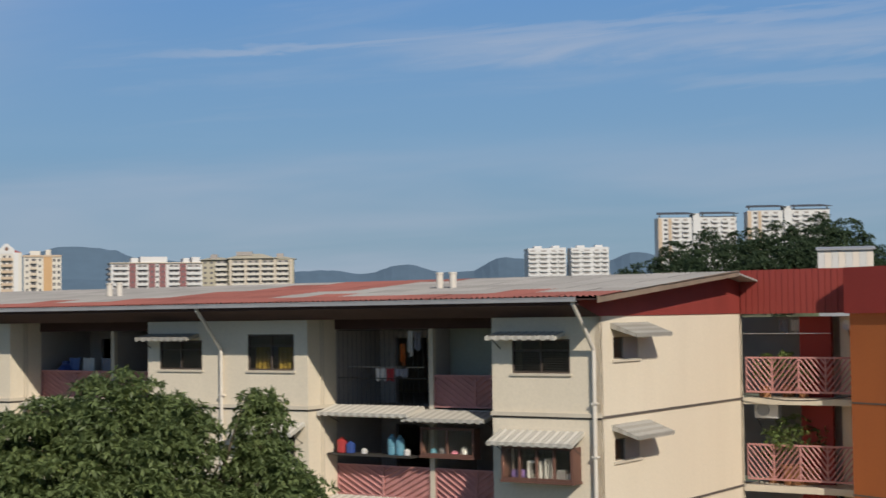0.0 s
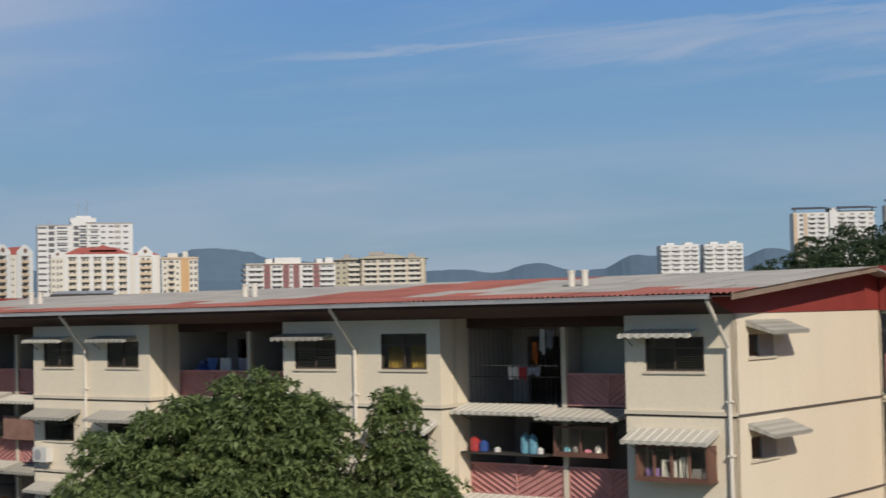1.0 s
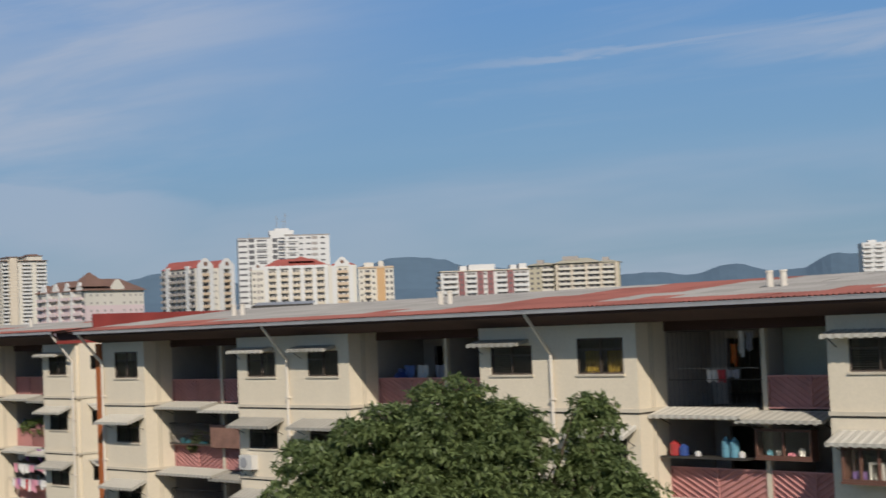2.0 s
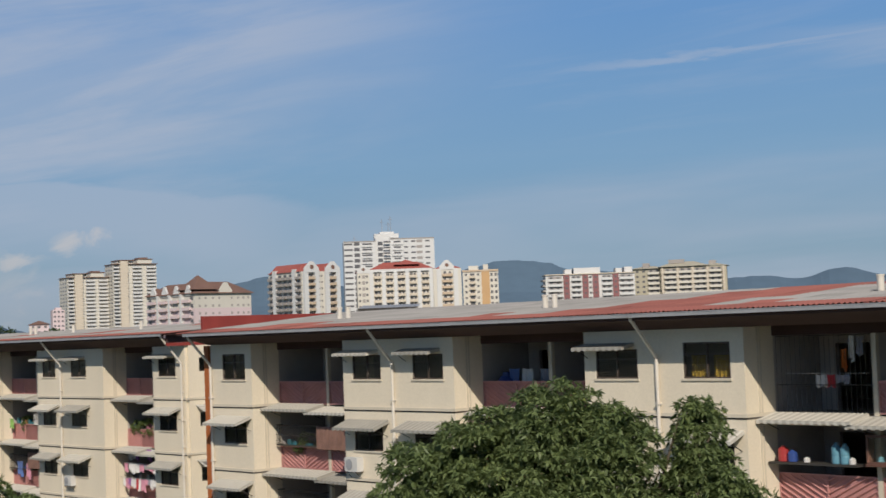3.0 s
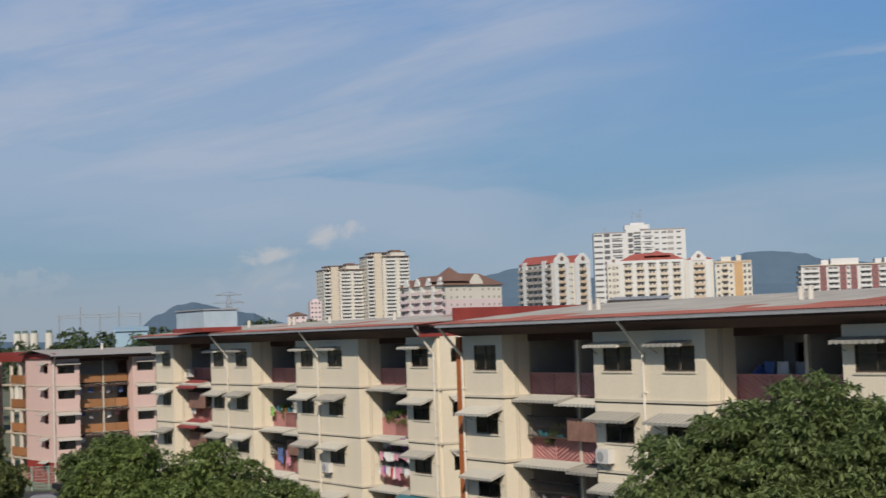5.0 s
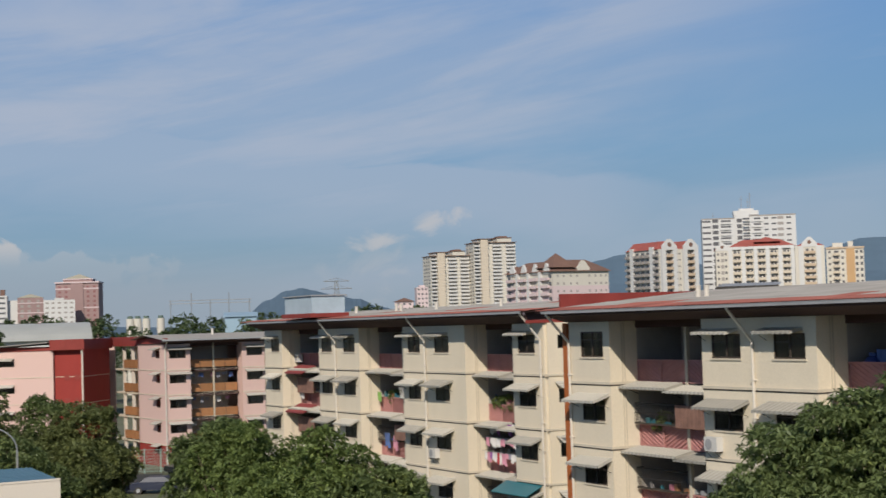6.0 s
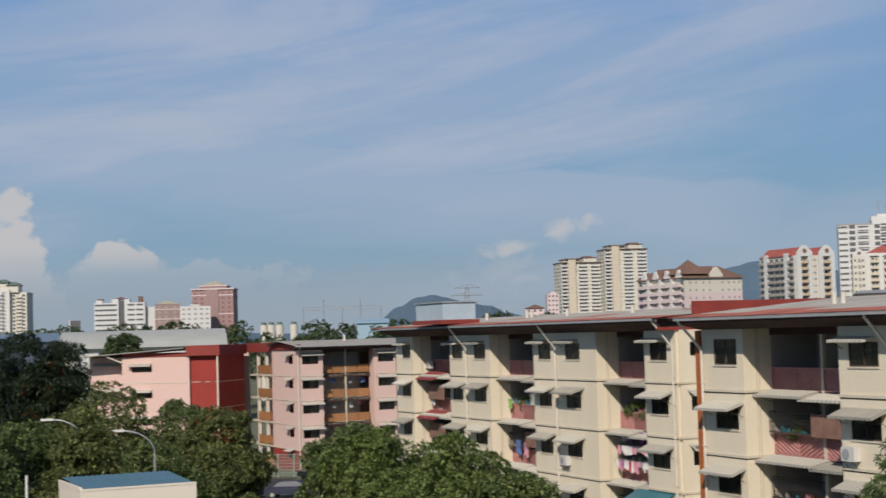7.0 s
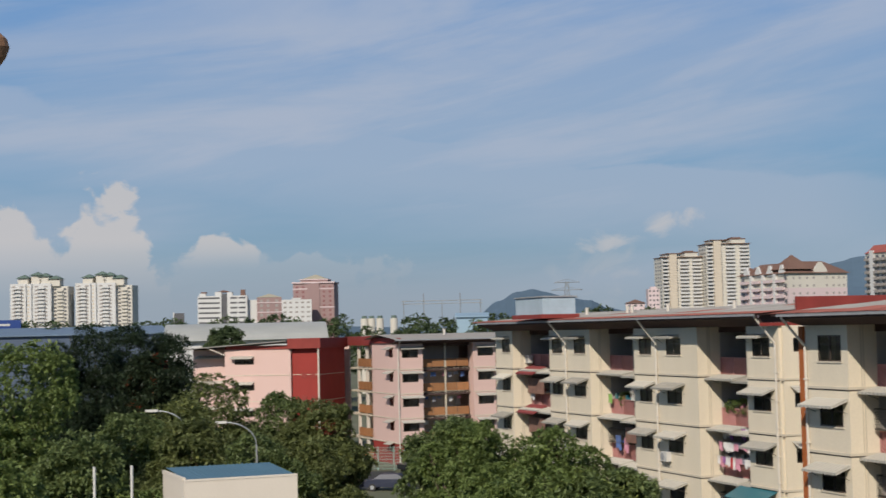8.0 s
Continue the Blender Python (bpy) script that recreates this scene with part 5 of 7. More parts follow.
    t.hip(-26.4, -9, -3.5, 8, top, 1.6, TAN_W, 1.4); t.hip(-10.5, 16, -7, 8, top + 0.4, 3.0, TAN_W, 1.4); t.hip(13, 27, -6, 8, top, 2.0, TAN_W, 1.4)
    t.solid("roof_house", GREY_W, (-21, -17, -2, 3, top + 0.6, top + 3.2), (-6, 3, -3, 3, top + 2.4, top + 4.6), (17, 21, -2, 3, top + 0.8, top + 3.4))
    for xs, y, w in (((-14.6,), -3.5, 6.6), ((-4.8, 3.6, 12.0, 20.6), -7.0, 7.0)):
        t.windows(xs, y, top - 0.2, 8, 2.95, w - 0.8, 1.35, 1.05, GREY_W)
        t.windows([x - w * 0.22 for x in xs] + [x + w * 0.3 for x in xs], y - 0.06, top - 0.2, 8, 2.95, 1.5, 1.3, 1.05)
        t.balconies(xs, y, top - 0.2, 8, 2.95, w, 1.4, CREAM_W, high=1.1)
    t.windows([-24, -20.4], -3.5, top - 0.2, 8, 2.95, 1.6, 1.2)
    for x in (-9.2, -0.6, 7.8, 16.2, 25.2): t.solid("pier", BEIGE_W, (x - 0.6, x + 0.6, -8.6, -7, 0, top - 0.2))

    # white twin blocks far behind the roof
    for az in (-3.78, -5.37):
        d = 1000; top = up(d, 2.34)
        t = Tower("white twin block far behind the roof", az, d, 10)
        t.solid("wall", WHITE_W, (-12.6, 1.8, -8, 8, 0, top), (1.8, 12.2, -6.5, 8, 0, top + 0.4))
        t.solid("roof_house", WHITE_W, (-8, -3, -3, 3, top, top + 1.6), (4, 9, -3, 3, top, top + 1.8))
        t.windows([-9.6, -2.6], -8, top - 0.4, 9, 2.9, 3.6, 0.9, 1.1, GREY_W)
        t.balconies([-9.6, -2.6], -8, top - 0.4, 9, 2.9, 5.6, 1.0, WHITE_W)
        t.windows([4.4, 9.4], -6.5, top - 0.4, 9, 2.9, 2.6, 0.9, 1.1, GREY_W)
        t.balconies([4.4, 9.4], -6.5, top - 0.4, 9, 2.9, 4.2, 1.0, WHITE_W)

    # white flats with dark canopies on the wooded hill
    for az, el, w in ((-9.3, 3.40, 25.0), (-12.58, 3.58, 25.6)):
        d = 1000; top = up(d, el)
        t = Tower("white flats with dark canopy roofs on a wooded hill", az, d, 10)
        t.solid("wall", WHITE_W, (-w, -3, -8, 8, 0, top - 0.6), (1.5, w, -8, 8, 0, top))
        t.solid("shaft", WHITE_W, (-3, 1.5, -9.6, 4, 0, top + 1.8))
        t.solid("orange_panel", ORANGE_PALE, (-w, -w + 2.4, -8.5, -8, 0, top - 1.2), (-w + 6.5, -w + 8.5, -8.5, -8, 0, top - 1.2))
        for x in (-w / 2 - 1.5, w / 2 + 1):
            s = w / 2 - 1.5
            bm = B(); flat(bm, [(x - s - 1.6, -10.5, top + 1.6), (x + s + 1.6, -10.5, top + 1.6), (x + s - 1.5, 6, top + 3.6), (x - s + 1.5, 6, top + 3.6)], 0.5)
            part("canopy_roof", bm, DARK_ROOF, t.ob)
            for px in (x - s + 1, x + s - 1): t.solid("canopy_post", WHITE_W, (px - 0.4, px + 0.4, -8, -7.2, top - 0.6, top + 1.4))
        t.windows([-w + 11.6, -w + 17.5, 5.0, 11.2, 17.6, 22.6], -8, top - 1.0, 7, 2.95, 2.6, 1.3, 1.0, GREY_W)
        t.windows([-w + 4.8], -8, top - 1.0, 7, 2.95, 2.2, 1.4, 0.9)
        t.balconies([-w + 11.6, -w + 17.5, 5.0, 11.2, 17.6], -8, top - 1.0, 7, 2.95, 4.4, 1.2, WHITE_W)

    # pale towers with green roofs
    for az in (52.42, 50.15):
        d = 1320; top = up(d, 2.0)
        t = Tower("pale tower block with small green pointed roofs", az, d, -14)
        t.solid("wall", WHITE_W, (-23.5, 10, -13, 13, 0, top))
        t.solid("rear_wing", CREAM_W, (10, 23.0, -9, 13, 0, top - 2.4))
        for x, u in ((-13.5, 1.0), (-2.5, 3.2), (4.0, 2.2), (12.5, 0.0)):
            t.solid("roof_house", CREAM_W, (x - 4.2, x + 4.2, -11, 2, top - 2.4, top + 3.6 + u))
            t.hip(x - 4.4, x + 4.4, -11.4, 2.4, top + 3.6 + u, 3.0, TILE_GREEN, 1.2, "pointed_roof")
        t.windows([-20.5, -14, -2.0, 5.5], -13, top - 1.2, 15, 3.0, 3.0, 1.3, 1.0, GREY_W)
        t.balconies([-17.4, 1.8], -13, top - 1.2, 15, 3.0, 6.4, 1.4, WHITE_W)
        t.windows([-8.6], -13, top - 1.2, 15, 3.0, 1.6, 1.2, 1.0, BEIGE_W)
        t.windows([12.5, 20.6], -9, top - 3.6, 14, 3.0, 2.2, 1.6, 0.8)
        t.balconies([16.6], -9, top - 3.6, 14, 3.0, 5.0, 1.4, CREAM_W)
        for x in (-10.9, -6.3): t.solid("rib", WHITE_W, (x - 0.6, x + 0.6, -14.4, -13, 0, top))

    # offices
    d = 1050; top = up(d, 1.45)
    t = Tower("white office block with long window bands", 45.95, d, -4, "office_block", "office block")
    t.solid("wall", WHITE_W, (-17, -1.2, -8, 8, 0, top), (2.6, 16, -8, 8, 0, top))
    t.solid("glass_shaft", DARK_GLASS, (-1.2, 2.6, -7, 7, 0, top + 1.5))
    t.solid("upper_storey", WHITE_W, (-5.5, -1.2, -7, 5, top, top + 2.6), (2.6, 6.0, -7, 5, top, top + 2.4), (-16, -12, -5, 4, top, top + 1.8))
    t.solid("roof_house", TILE_BROWN, (11.5, 14.5, -6, 0, top, top + 4.0), (-15, -11.5, -4.8, 3, top + 1.8, top + 2.8))
    t.hip(-5.5, 5.5, -6, 5, top + 2.4, 1.6, TILE_BROWN, 0.2)
    t.windows([-9.4], -8, top, 8, 3.3, 14.0, 1.2, 1.2)
    t.windows([7.0, 12.6], -8, top, 8, 3.3, 4.6, 1.2, 1.2)
    d = 1050; top = up(d, 1.36)
    t = Tower("low brown office wing beside a white one", 44.28, d, 0, "office_block", "office block")
    t.solid("wall", BRICK_W, (-8.5, 8, -8, 8, 0, top)); t.hip(-8.5, 8, -8, 8, top, 2.6, TAN_W, 0.2)
    t.solid("white_wing", WHITE_W, (-16, -8.5, -5, 8, 0, top - 1.4))
    t.windows([-5.6, -1.2, 4.6], -8, top - 0.6, 6, 3.2, 2.0, 1.8, 0.6, GREY_W)
    t.solid("band", PINK_W, *[(-8.6, 8.1, -8.3, -8, top - 3.2 * k - 0.6, top - 3.2 * k) for k in range(1, 6, 2)])
    d = 1050; top = up(d, 1.26)
    t = Tower("low white office wing with dark ground floors", 43.3, d, 0, "office_block", "office block")
    t.solid("wall", WHITE_W, (-10, 10.2, -8, 8, 0, top))
    t.solid("parapet", WHITE_W, (-3, 3, -8.3, -8, top, top + 1.2))
    t.windows([-7.6, -3.8, 0.2, 4.2, 8.0], -8, top - 0.4, 5, 3.2, 2.0, 1.2, 1.0, GREY_W)
    d = 1080; top = up(d, 1.84)
    t = Tower("brown-red office tower with a stepped crown", 42.57, d, -8, "office_block", "office block")
    t.solid("wall", BRICK_W, (-14.2, 14.2, -12, 12, 0, top))
    t.solid("corner_pier", BRICK_W, (-4.2, 4.2, -12.8, -12, 0, top))
    t.solid("cornice", PINK_W, (-14.8, 14.8, -13, 12.6, top, top + 0.9))
    t.solid("crown", BRICK_W, (-9.5, 9.5, -9, 9, top + 0.9, top + 2.4))
    t.solid("cornice", PINK_W, (-10, 10, -9.5, 9.5, top + 2.4, top + 3.0))
    t.hip(-8.8, 8.8, -8.5, 8.5, top + 3.0, 3.4, TAN_W, 0.2, "crown_roof")
    t.solid("band", PINK_W, (-14.4, 14.4, -12.3, -12, top - 4.2, top - 3.4), (-14.4, 14.4, -12.3, -12, top - 17, top - 16.2))
    t.windows([-11.5, -7.2, -2.2, 2.2, 7.2, 11.5], -12, top - 1.2, 10, 3.2, 1.7, 1.5, 0.9, MAROON)
    d = 1250; top = up(d, 0.85)
    t = Tower("small blue glass block on the horizon", 47.6, d, 0, "office_block", "office block")
    t.solid("wall", DARK_GLASS, (-3.6, 4.4, -5, 5, 0, top)); t.solid("fin", WHITE_W, (-4.4, -3.6, -5, 5, 0, top + 0.8))


towers()


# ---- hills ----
# the blue of distance haze is painted into the hills' base colour
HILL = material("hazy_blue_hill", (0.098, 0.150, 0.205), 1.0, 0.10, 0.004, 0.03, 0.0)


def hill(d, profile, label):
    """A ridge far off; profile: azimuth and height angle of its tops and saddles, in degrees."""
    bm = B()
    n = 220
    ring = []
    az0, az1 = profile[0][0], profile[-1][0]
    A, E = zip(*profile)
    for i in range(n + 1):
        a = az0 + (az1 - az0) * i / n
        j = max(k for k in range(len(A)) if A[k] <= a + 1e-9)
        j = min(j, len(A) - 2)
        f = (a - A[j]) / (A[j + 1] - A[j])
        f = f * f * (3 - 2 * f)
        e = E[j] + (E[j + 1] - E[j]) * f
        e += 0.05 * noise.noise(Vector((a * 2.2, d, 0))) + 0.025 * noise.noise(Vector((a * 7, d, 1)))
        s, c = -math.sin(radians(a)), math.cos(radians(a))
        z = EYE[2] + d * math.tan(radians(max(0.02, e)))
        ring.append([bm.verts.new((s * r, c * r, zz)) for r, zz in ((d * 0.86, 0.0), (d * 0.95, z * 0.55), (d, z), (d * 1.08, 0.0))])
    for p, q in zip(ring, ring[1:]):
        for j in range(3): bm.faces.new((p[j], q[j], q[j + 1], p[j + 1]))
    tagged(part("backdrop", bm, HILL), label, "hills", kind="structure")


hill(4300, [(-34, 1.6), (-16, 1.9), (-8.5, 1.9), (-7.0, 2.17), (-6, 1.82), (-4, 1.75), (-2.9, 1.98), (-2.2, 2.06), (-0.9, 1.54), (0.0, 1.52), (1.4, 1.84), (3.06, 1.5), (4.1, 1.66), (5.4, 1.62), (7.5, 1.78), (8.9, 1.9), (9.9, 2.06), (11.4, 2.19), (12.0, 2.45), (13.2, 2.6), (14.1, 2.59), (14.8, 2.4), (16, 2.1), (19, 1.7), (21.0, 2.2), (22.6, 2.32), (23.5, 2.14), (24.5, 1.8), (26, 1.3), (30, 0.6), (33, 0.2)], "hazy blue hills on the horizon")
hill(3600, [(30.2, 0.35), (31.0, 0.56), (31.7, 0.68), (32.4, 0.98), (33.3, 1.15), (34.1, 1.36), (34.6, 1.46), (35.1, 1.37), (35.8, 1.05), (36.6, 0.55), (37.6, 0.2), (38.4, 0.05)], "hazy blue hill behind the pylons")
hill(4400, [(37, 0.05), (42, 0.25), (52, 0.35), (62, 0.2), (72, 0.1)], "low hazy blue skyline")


# ---- trees ----
def leaf_sprays(name, tips, axes, count, length, width, seed, droop):
    """Sprays of pointed leaves: at each twig tip a rosette round its axis, each leaf folded along the midrib and hanging at the end."""
    r = np.random.RandomState(seed)
    n = len(tips) * count
    c, a = np.repeat(tips, count, 0), np.repeat(axes, count, 0)
    side = np.cross(a, r.normal(0, 1, (n, 3))); side /= np.linalg.norm(side, axis=1)[:, None] + 1e-9
    open_ = r.uniform(0.55, 1.45, (n, 1))
    d = a * np.cos(open_) + side * np.sin(open_)
    d[:, 2] -= droop * r.uniform(0.4, 1.2, n)
    d /= np.linalg.norm(d, axis=1)[:, None]
    s = np.cross(d, r.normal(0, 0.35, (n, 3)) + (0, 0, 1.0)); s /= np.linalg.norm(s, axis=1)[:, None] + 1e-9
    nrm = np.cross(s, d)
    L, W = (length * r.uniform(0.6, 1.2, n))[:, None], (width * r.uniform(0.7, 1.2, n))[:, None]
    base = c + d * L * 0.08
    v = np.empty((n, 4, 3))
    v[:, 0] = base
    v[:, 1] = base + d * L * 0.45 + s * W * 0.5 + nrm * W * 0.2
    v[:, 2] = base + d * L - nrm * L * 0.16
    v[:, 3] = base + d * L * 0.45 - s * W * 0.5 + nrm * W * 0.2
    me = bpy.data.meshes.new(name)
    me.vertices.add(n * 4); me.vertices.foreach_set("co", v.reshape(-1).astype(np.float32))
    me.loops.add(n * 4); me.loops.foreach_set("vertex_index", np.arange(n * 4, dtype=np.int32))
    me.polygons.add(n); me.polygons.foreach_set("loop_start", np.arange(0, n * 4, 4, dtype=np.int32))
    me.update(calc_edges=True)
    return me


def crown_tips(lobes, n, seed, clump=0.55, loose=0.25):
    """Twig tips: each lobe carries domed clumps with gaps between them, and some loose tips further in."""
    r = np.random.RandomState(seed)
    area = np.array([(l[3] * l[4] + l[4] * l[5] + l[3] * l[5]) for l in lobes])
    share = (area / area.sum() * n).astype(int)
    pts, axes = [], []
    for (cx, cy, cz, rx, ry, rz), a, m in zip(lobes, area, share):
        m = max(m, 10)
        size = np.array((rx, ry, rz))
        q = max(5, int(a * 1.5 / clump ** 2))
        hub = r.normal(0, 1, (q, 3)); hub[:, 2] += 0.25; hub /= np.linalg.norm(hub, axis=1)[:, None]
        reach = r.uniform(0.68, 1.0, (q, 1))
        w = r.randint(0, q, m)
        ball = r.normal(0, 1, (m, 3)); ball[:, 2] = np.abs(ball[:, 2]) * 0.9 - 0.25
        ball += hub[w] * 0.5
        ball /= np.linalg.norm(ball, axis=1)[:, None]
        rad = clump * r.uniform(0.6, 1.15, (q, 1))[w] * r.uniform(0.55, 1.0, (m, 1)) ** 0.5
        p = hub[w] * reach[w] * np.maximum(size - 0.55 * clump, 0.3 * size) + ball * rad * (1, 1, 0.7)
        ax = ball * 0.8 + hub[w] * 0.4 + (0, 0, 0.25) + r.normal(0, 0.25, (m, 3))
        inner = r.random_sample(m) < loose
        t = r.normal(0, 1, (m, 3)); t /= np.linalg.norm(t, axis=1)[:, None]
        p[inner] = (t * r.uniform(0.45, 0.9, (m, 1)) * size)[inner]
        ax[inner] = (t + (0, 0, 0.3))[inner]
        pts.append(p + (cx, cy, cz)); axes.append(ax / np.linalg.norm(ax, axis=1)[:, None])
    return np.concatenate(pts), np.concatenate(axes)


def foliage(name, lobes, n, count, leaf, seed, mat, clump=0.55, droop=0.5, loose=0.25, low=None):
    pts, axes = crown_tips(lobes, n, seed, clump, loose)
    if low is not None:
        keep = pts[:, 2] > low
        pts, axes = pts[keep], axes[keep]
    me = leaf_sprays(name, pts, axes, count, leaf[0], leaf[1], seed, droop)
    me.materials.append(mat)
    return new(name, me)


def tree(name, label, x, y, lobes, n, mat, leaf=(0.2, 0.065), count=9, trunk=0.22, seed=1, group="", clump=0.55, droop=0.5, loose=0.25):
    t = empty(name, pose(x, y, 0), label, "tree", group)
    bm = B()
    r = random.Random(seed)
    low = min(l[2] - l[5] for l in lobes)
    fork = max(1.5, low + 0.6)
    def limb(a, b, ra, rb, seg=4):
        last = Vector(a)
        for i in range(1, seg + 1):
            f = i / seg
            p = Vector(a).lerp(Vector(b), f) + Vector((r.uniform(-1, 1), r.uniform(-1, 1), 0)) * 0.06 * (b[2] - a[2] if i < seg else 0)
            q = (p - last).to_track_quat("Z", "Y")
            r0, r1 = ra + (rb - ra) * (i - 1) / seg, ra + (rb - ra) * f
            rings = [[bm.verts.new(c + q @ Vector((rr * math.cos(u), rr * math.sin(u), 0))) for u in [k * math.pi / 4 for k in range(8)]] for c, rr in ((last, r0), (p, r1))]
            for k in range(8): bm.faces.new((rings[0][k], rings[0][(k + 1) % 8], rings[1][(k + 1) % 8], rings[1][k]))
            last = p
    limb((0, 0, 0), (0.15, 0.1, fork), trunk, trunk * 0.75)
    for cx, cy, cz, rx, ry, rz in lobes:
        limb((0.15, 0.1, fork - 0.05), (cx, cy, cz), trunk * 0.55, trunk * 0.15)
        for _ in range(3):
            limb((cx * 0.6, cy * 0.6, fork + (cz - fork) * 0.6), (cx + r.uniform(-0.7, 0.7) * rx, cy + r.uniform(-0.7, 0.7) * ry, cz + r.uniform(-0.2, 0.7) * rz), trunk * 0.22, trunk * 0.05, 3)
    part("trunk", bm, BARK, t)
    foliage("crown", lobes, n, count, leaf, seed, mat, clump, droop, loose, 0.4).parent = t
    return t


x, y = at(12.2, 30)
tree("mango_tree", "large dark green mango tree in front of the flats", x, y,
     [(0.1, 0, 11.05, 1.6, 1.8, 1.95), (-1.25, -0.1, 10.75, 1.5, 1.7, 1.75), (1.15, 0, 10.7, 1.2, 1.6, 1.75), (-2.45, 0.2, 10.1, 1.5, 1.8, 1.75), (2.72, 0.5, 11.55, 0.58, 0.7, 0.9), (2.85, 0.4, 10.5, 0.85, 1.0, 1.05), (3.2, 0.3, 9.6, 1.15, 1.5, 1.4),
      (-3.2, 0.5, 8.7, 1.8, 2, 2.0), (0, -0.9, 9.3, 2.1, 1.8, 1.9), (1.9, -0.3, 9.5, 1.2, 1.5, 1.4), (2.6, -0.2, 8.2, 1.8, 2, 1.8), (-1.6, -0.8, 7.6, 2.2, 2, 2.0), (1.0, -0.8, 7.0, 2.4, 2, 1.8)],
     27000, LEAF_MANGO, (0.16, 0.046), 10, 0.3, 3, "", 0.36, 0.6, 0.42)
for az, d, h, w, seed in ((37.4, 63, 10.0, 1.9, 11), (36.2, 61, 10.1, 2.3, 14), (33.6, 58, 9.7, 2.5, 12), (32.2, 57, 8.9, 2.1, 13), (34.9, 55, 8.4, 2.2, 16), (31.2, 58, 7.4, 1.6, 17)):
    x, y = at(az, d)
    r = random.Random(seed)
    lobes = [(0, 0, h - w, w * 1.05, w * 1.1, w * 0.95), (w * 0.75, 0, h - 1.5 * w, w * 0.8, w * 0.85, w * 0.95), (-w * 0.75, 0, h - 1.6 * w, w * 0.85, w * 0.85, w), (0, 0, h - 2.2 * w, w * 1.2, w, w)]
    for i in range(7):                            # young shoots that stand above the crown
        u, f = r.uniform(-1.2, 1.2), r.uniform(0.28, 0.5)
        lobes.append((u * w, r.uniform(-0.6, 0.2) * w, h - w * (0.15 + 0.55 * u * u) - 0.2 * w * r.random(), f * w * 0.8, f * w * 0.8, f * w))
    tree("broadleaf_tree", "rounded green tree before the flats", x, y, lobes,
         6200, LEAF_MANGO if seed % 2 else LEAF_GREEN, (0.22, 0.075), 8, 0.2, seed, "trees before the flats", 0.5, 0.45, 0.4)
for az, d, h, w, mat, seed in ((42.4, 96, 9.9, 1.9, LEAF_OLIVE, 27), (43.9, 98, 10.2, 1.9, LEAF_MANGO, 21), (46.5, 92, 11.7, 2.7, LEAF_OLIVE, 22), (49.3, 80, 10.3, 2.2, LEAF_MANGO, 23), (53.0, 72, 14.0, 2.6, LEAF_GREEN, 24), (51.3, 66, 10.0, 2.0, LEAF_MANGO, 25), (45.0, 84, 8.6, 2.0, LEAF_MANGO, 26), (49.4, 66, 7.6, 2.0, LEAF_GREEN, 28), (54.0, 60, 9.5, 2.2, LEAF_GREEN, 29), (47.1, 76, 9.9, 1.7, LEAF_OLIVE, 35), (42.6, 90, 7.6, 1.7, LEAF_OLIVE, 36)):
    x, y = at(az, d)
    r = random.Random(seed)
    lobes = [(0, 0, h - w, w, w, w)]
    for i in range(9):
        u = i * 2.4 + seed
        f = 0.55 + 0.45 * r.random()
        lobes.append((math.cos(u) * w * 0.95, math.sin(u) * w * 0.95, h - w * (1.25 + 1.0 * r.random()) - 0.1 * i * w, w * f, w * f, w * f * 0.8))
    lobes.append((0, 0, max(2.0, h - 3.2 * w), w * 1.3, w * 1.3, w))
    tree("rain_tree", "spreading green tree beside the road", x, y, lobes, 8500, mat, (0.24, 0.10), 7, 0.22, seed, "trees beside the road", 0.7, 0.2, 0.35)
for az, d, h, w, seed in ((50.6, 108, 15.1, 2.8, 31), (49.4, 112, 14.9, 2.6, 32), (52.0, 106, 13.6, 2.6, 33), (48.0, 114, 14.3, 2.2, 34)):
    x, y = at(az, d)
    tree("dark_tree", "tall dark feathery evergreen tree", x, y, [(0, 0, h - w, w * 0.7, w * 0.7, w), (0, 0, h - 2.0 * w, w * 1.2, w, w * 0.9), (0.4, 0, h - 3.2 * w, w * 1.4, w * 1.2, w * 1.1)],
         4000, LEAF_DARK, (0.46, 0.07), 8, 0.25, seed, "dark evergreens", 0.8, 0.1, 0.4)
x, y = at(48.6, 100)
tree("flame_tree", "leafy tree with red blossom among dark evergreens", x, y, [(0, 0, 11.6, 1.5, 1.5, 1.2), (-1.5, 0.3, 10.8, 1.3, 1.3, 1.1), (1.3, 0, 10.6, 1.3, 1.3, 1.2), (0, 0, 9.0, 1.8, 1.7, 1.4)],
     3000, LEAF_FLAME, (0.34, 0.10), 8, 0.2, 41, "", 0.7, 0.2, 0.3)


x, y = at(45.9, 190)
tree("broadleaf_tree", "small dark tree before the white warehouse", x, y, [(0, 0, 13.2, 2.1, 2, 1.9), (-2.0, 0, 12.0, 1.6, 1.6, 1.3), (2.2, 0, 11.6, 1.7, 1.6, 1.4), (0, 0, 9.6, 2.6, 2, 2.0)], 2600, LEAF_FAR, (0.42, 0.15), 7, 0.2, 47, "", 0.8, 0.3, 0.3)


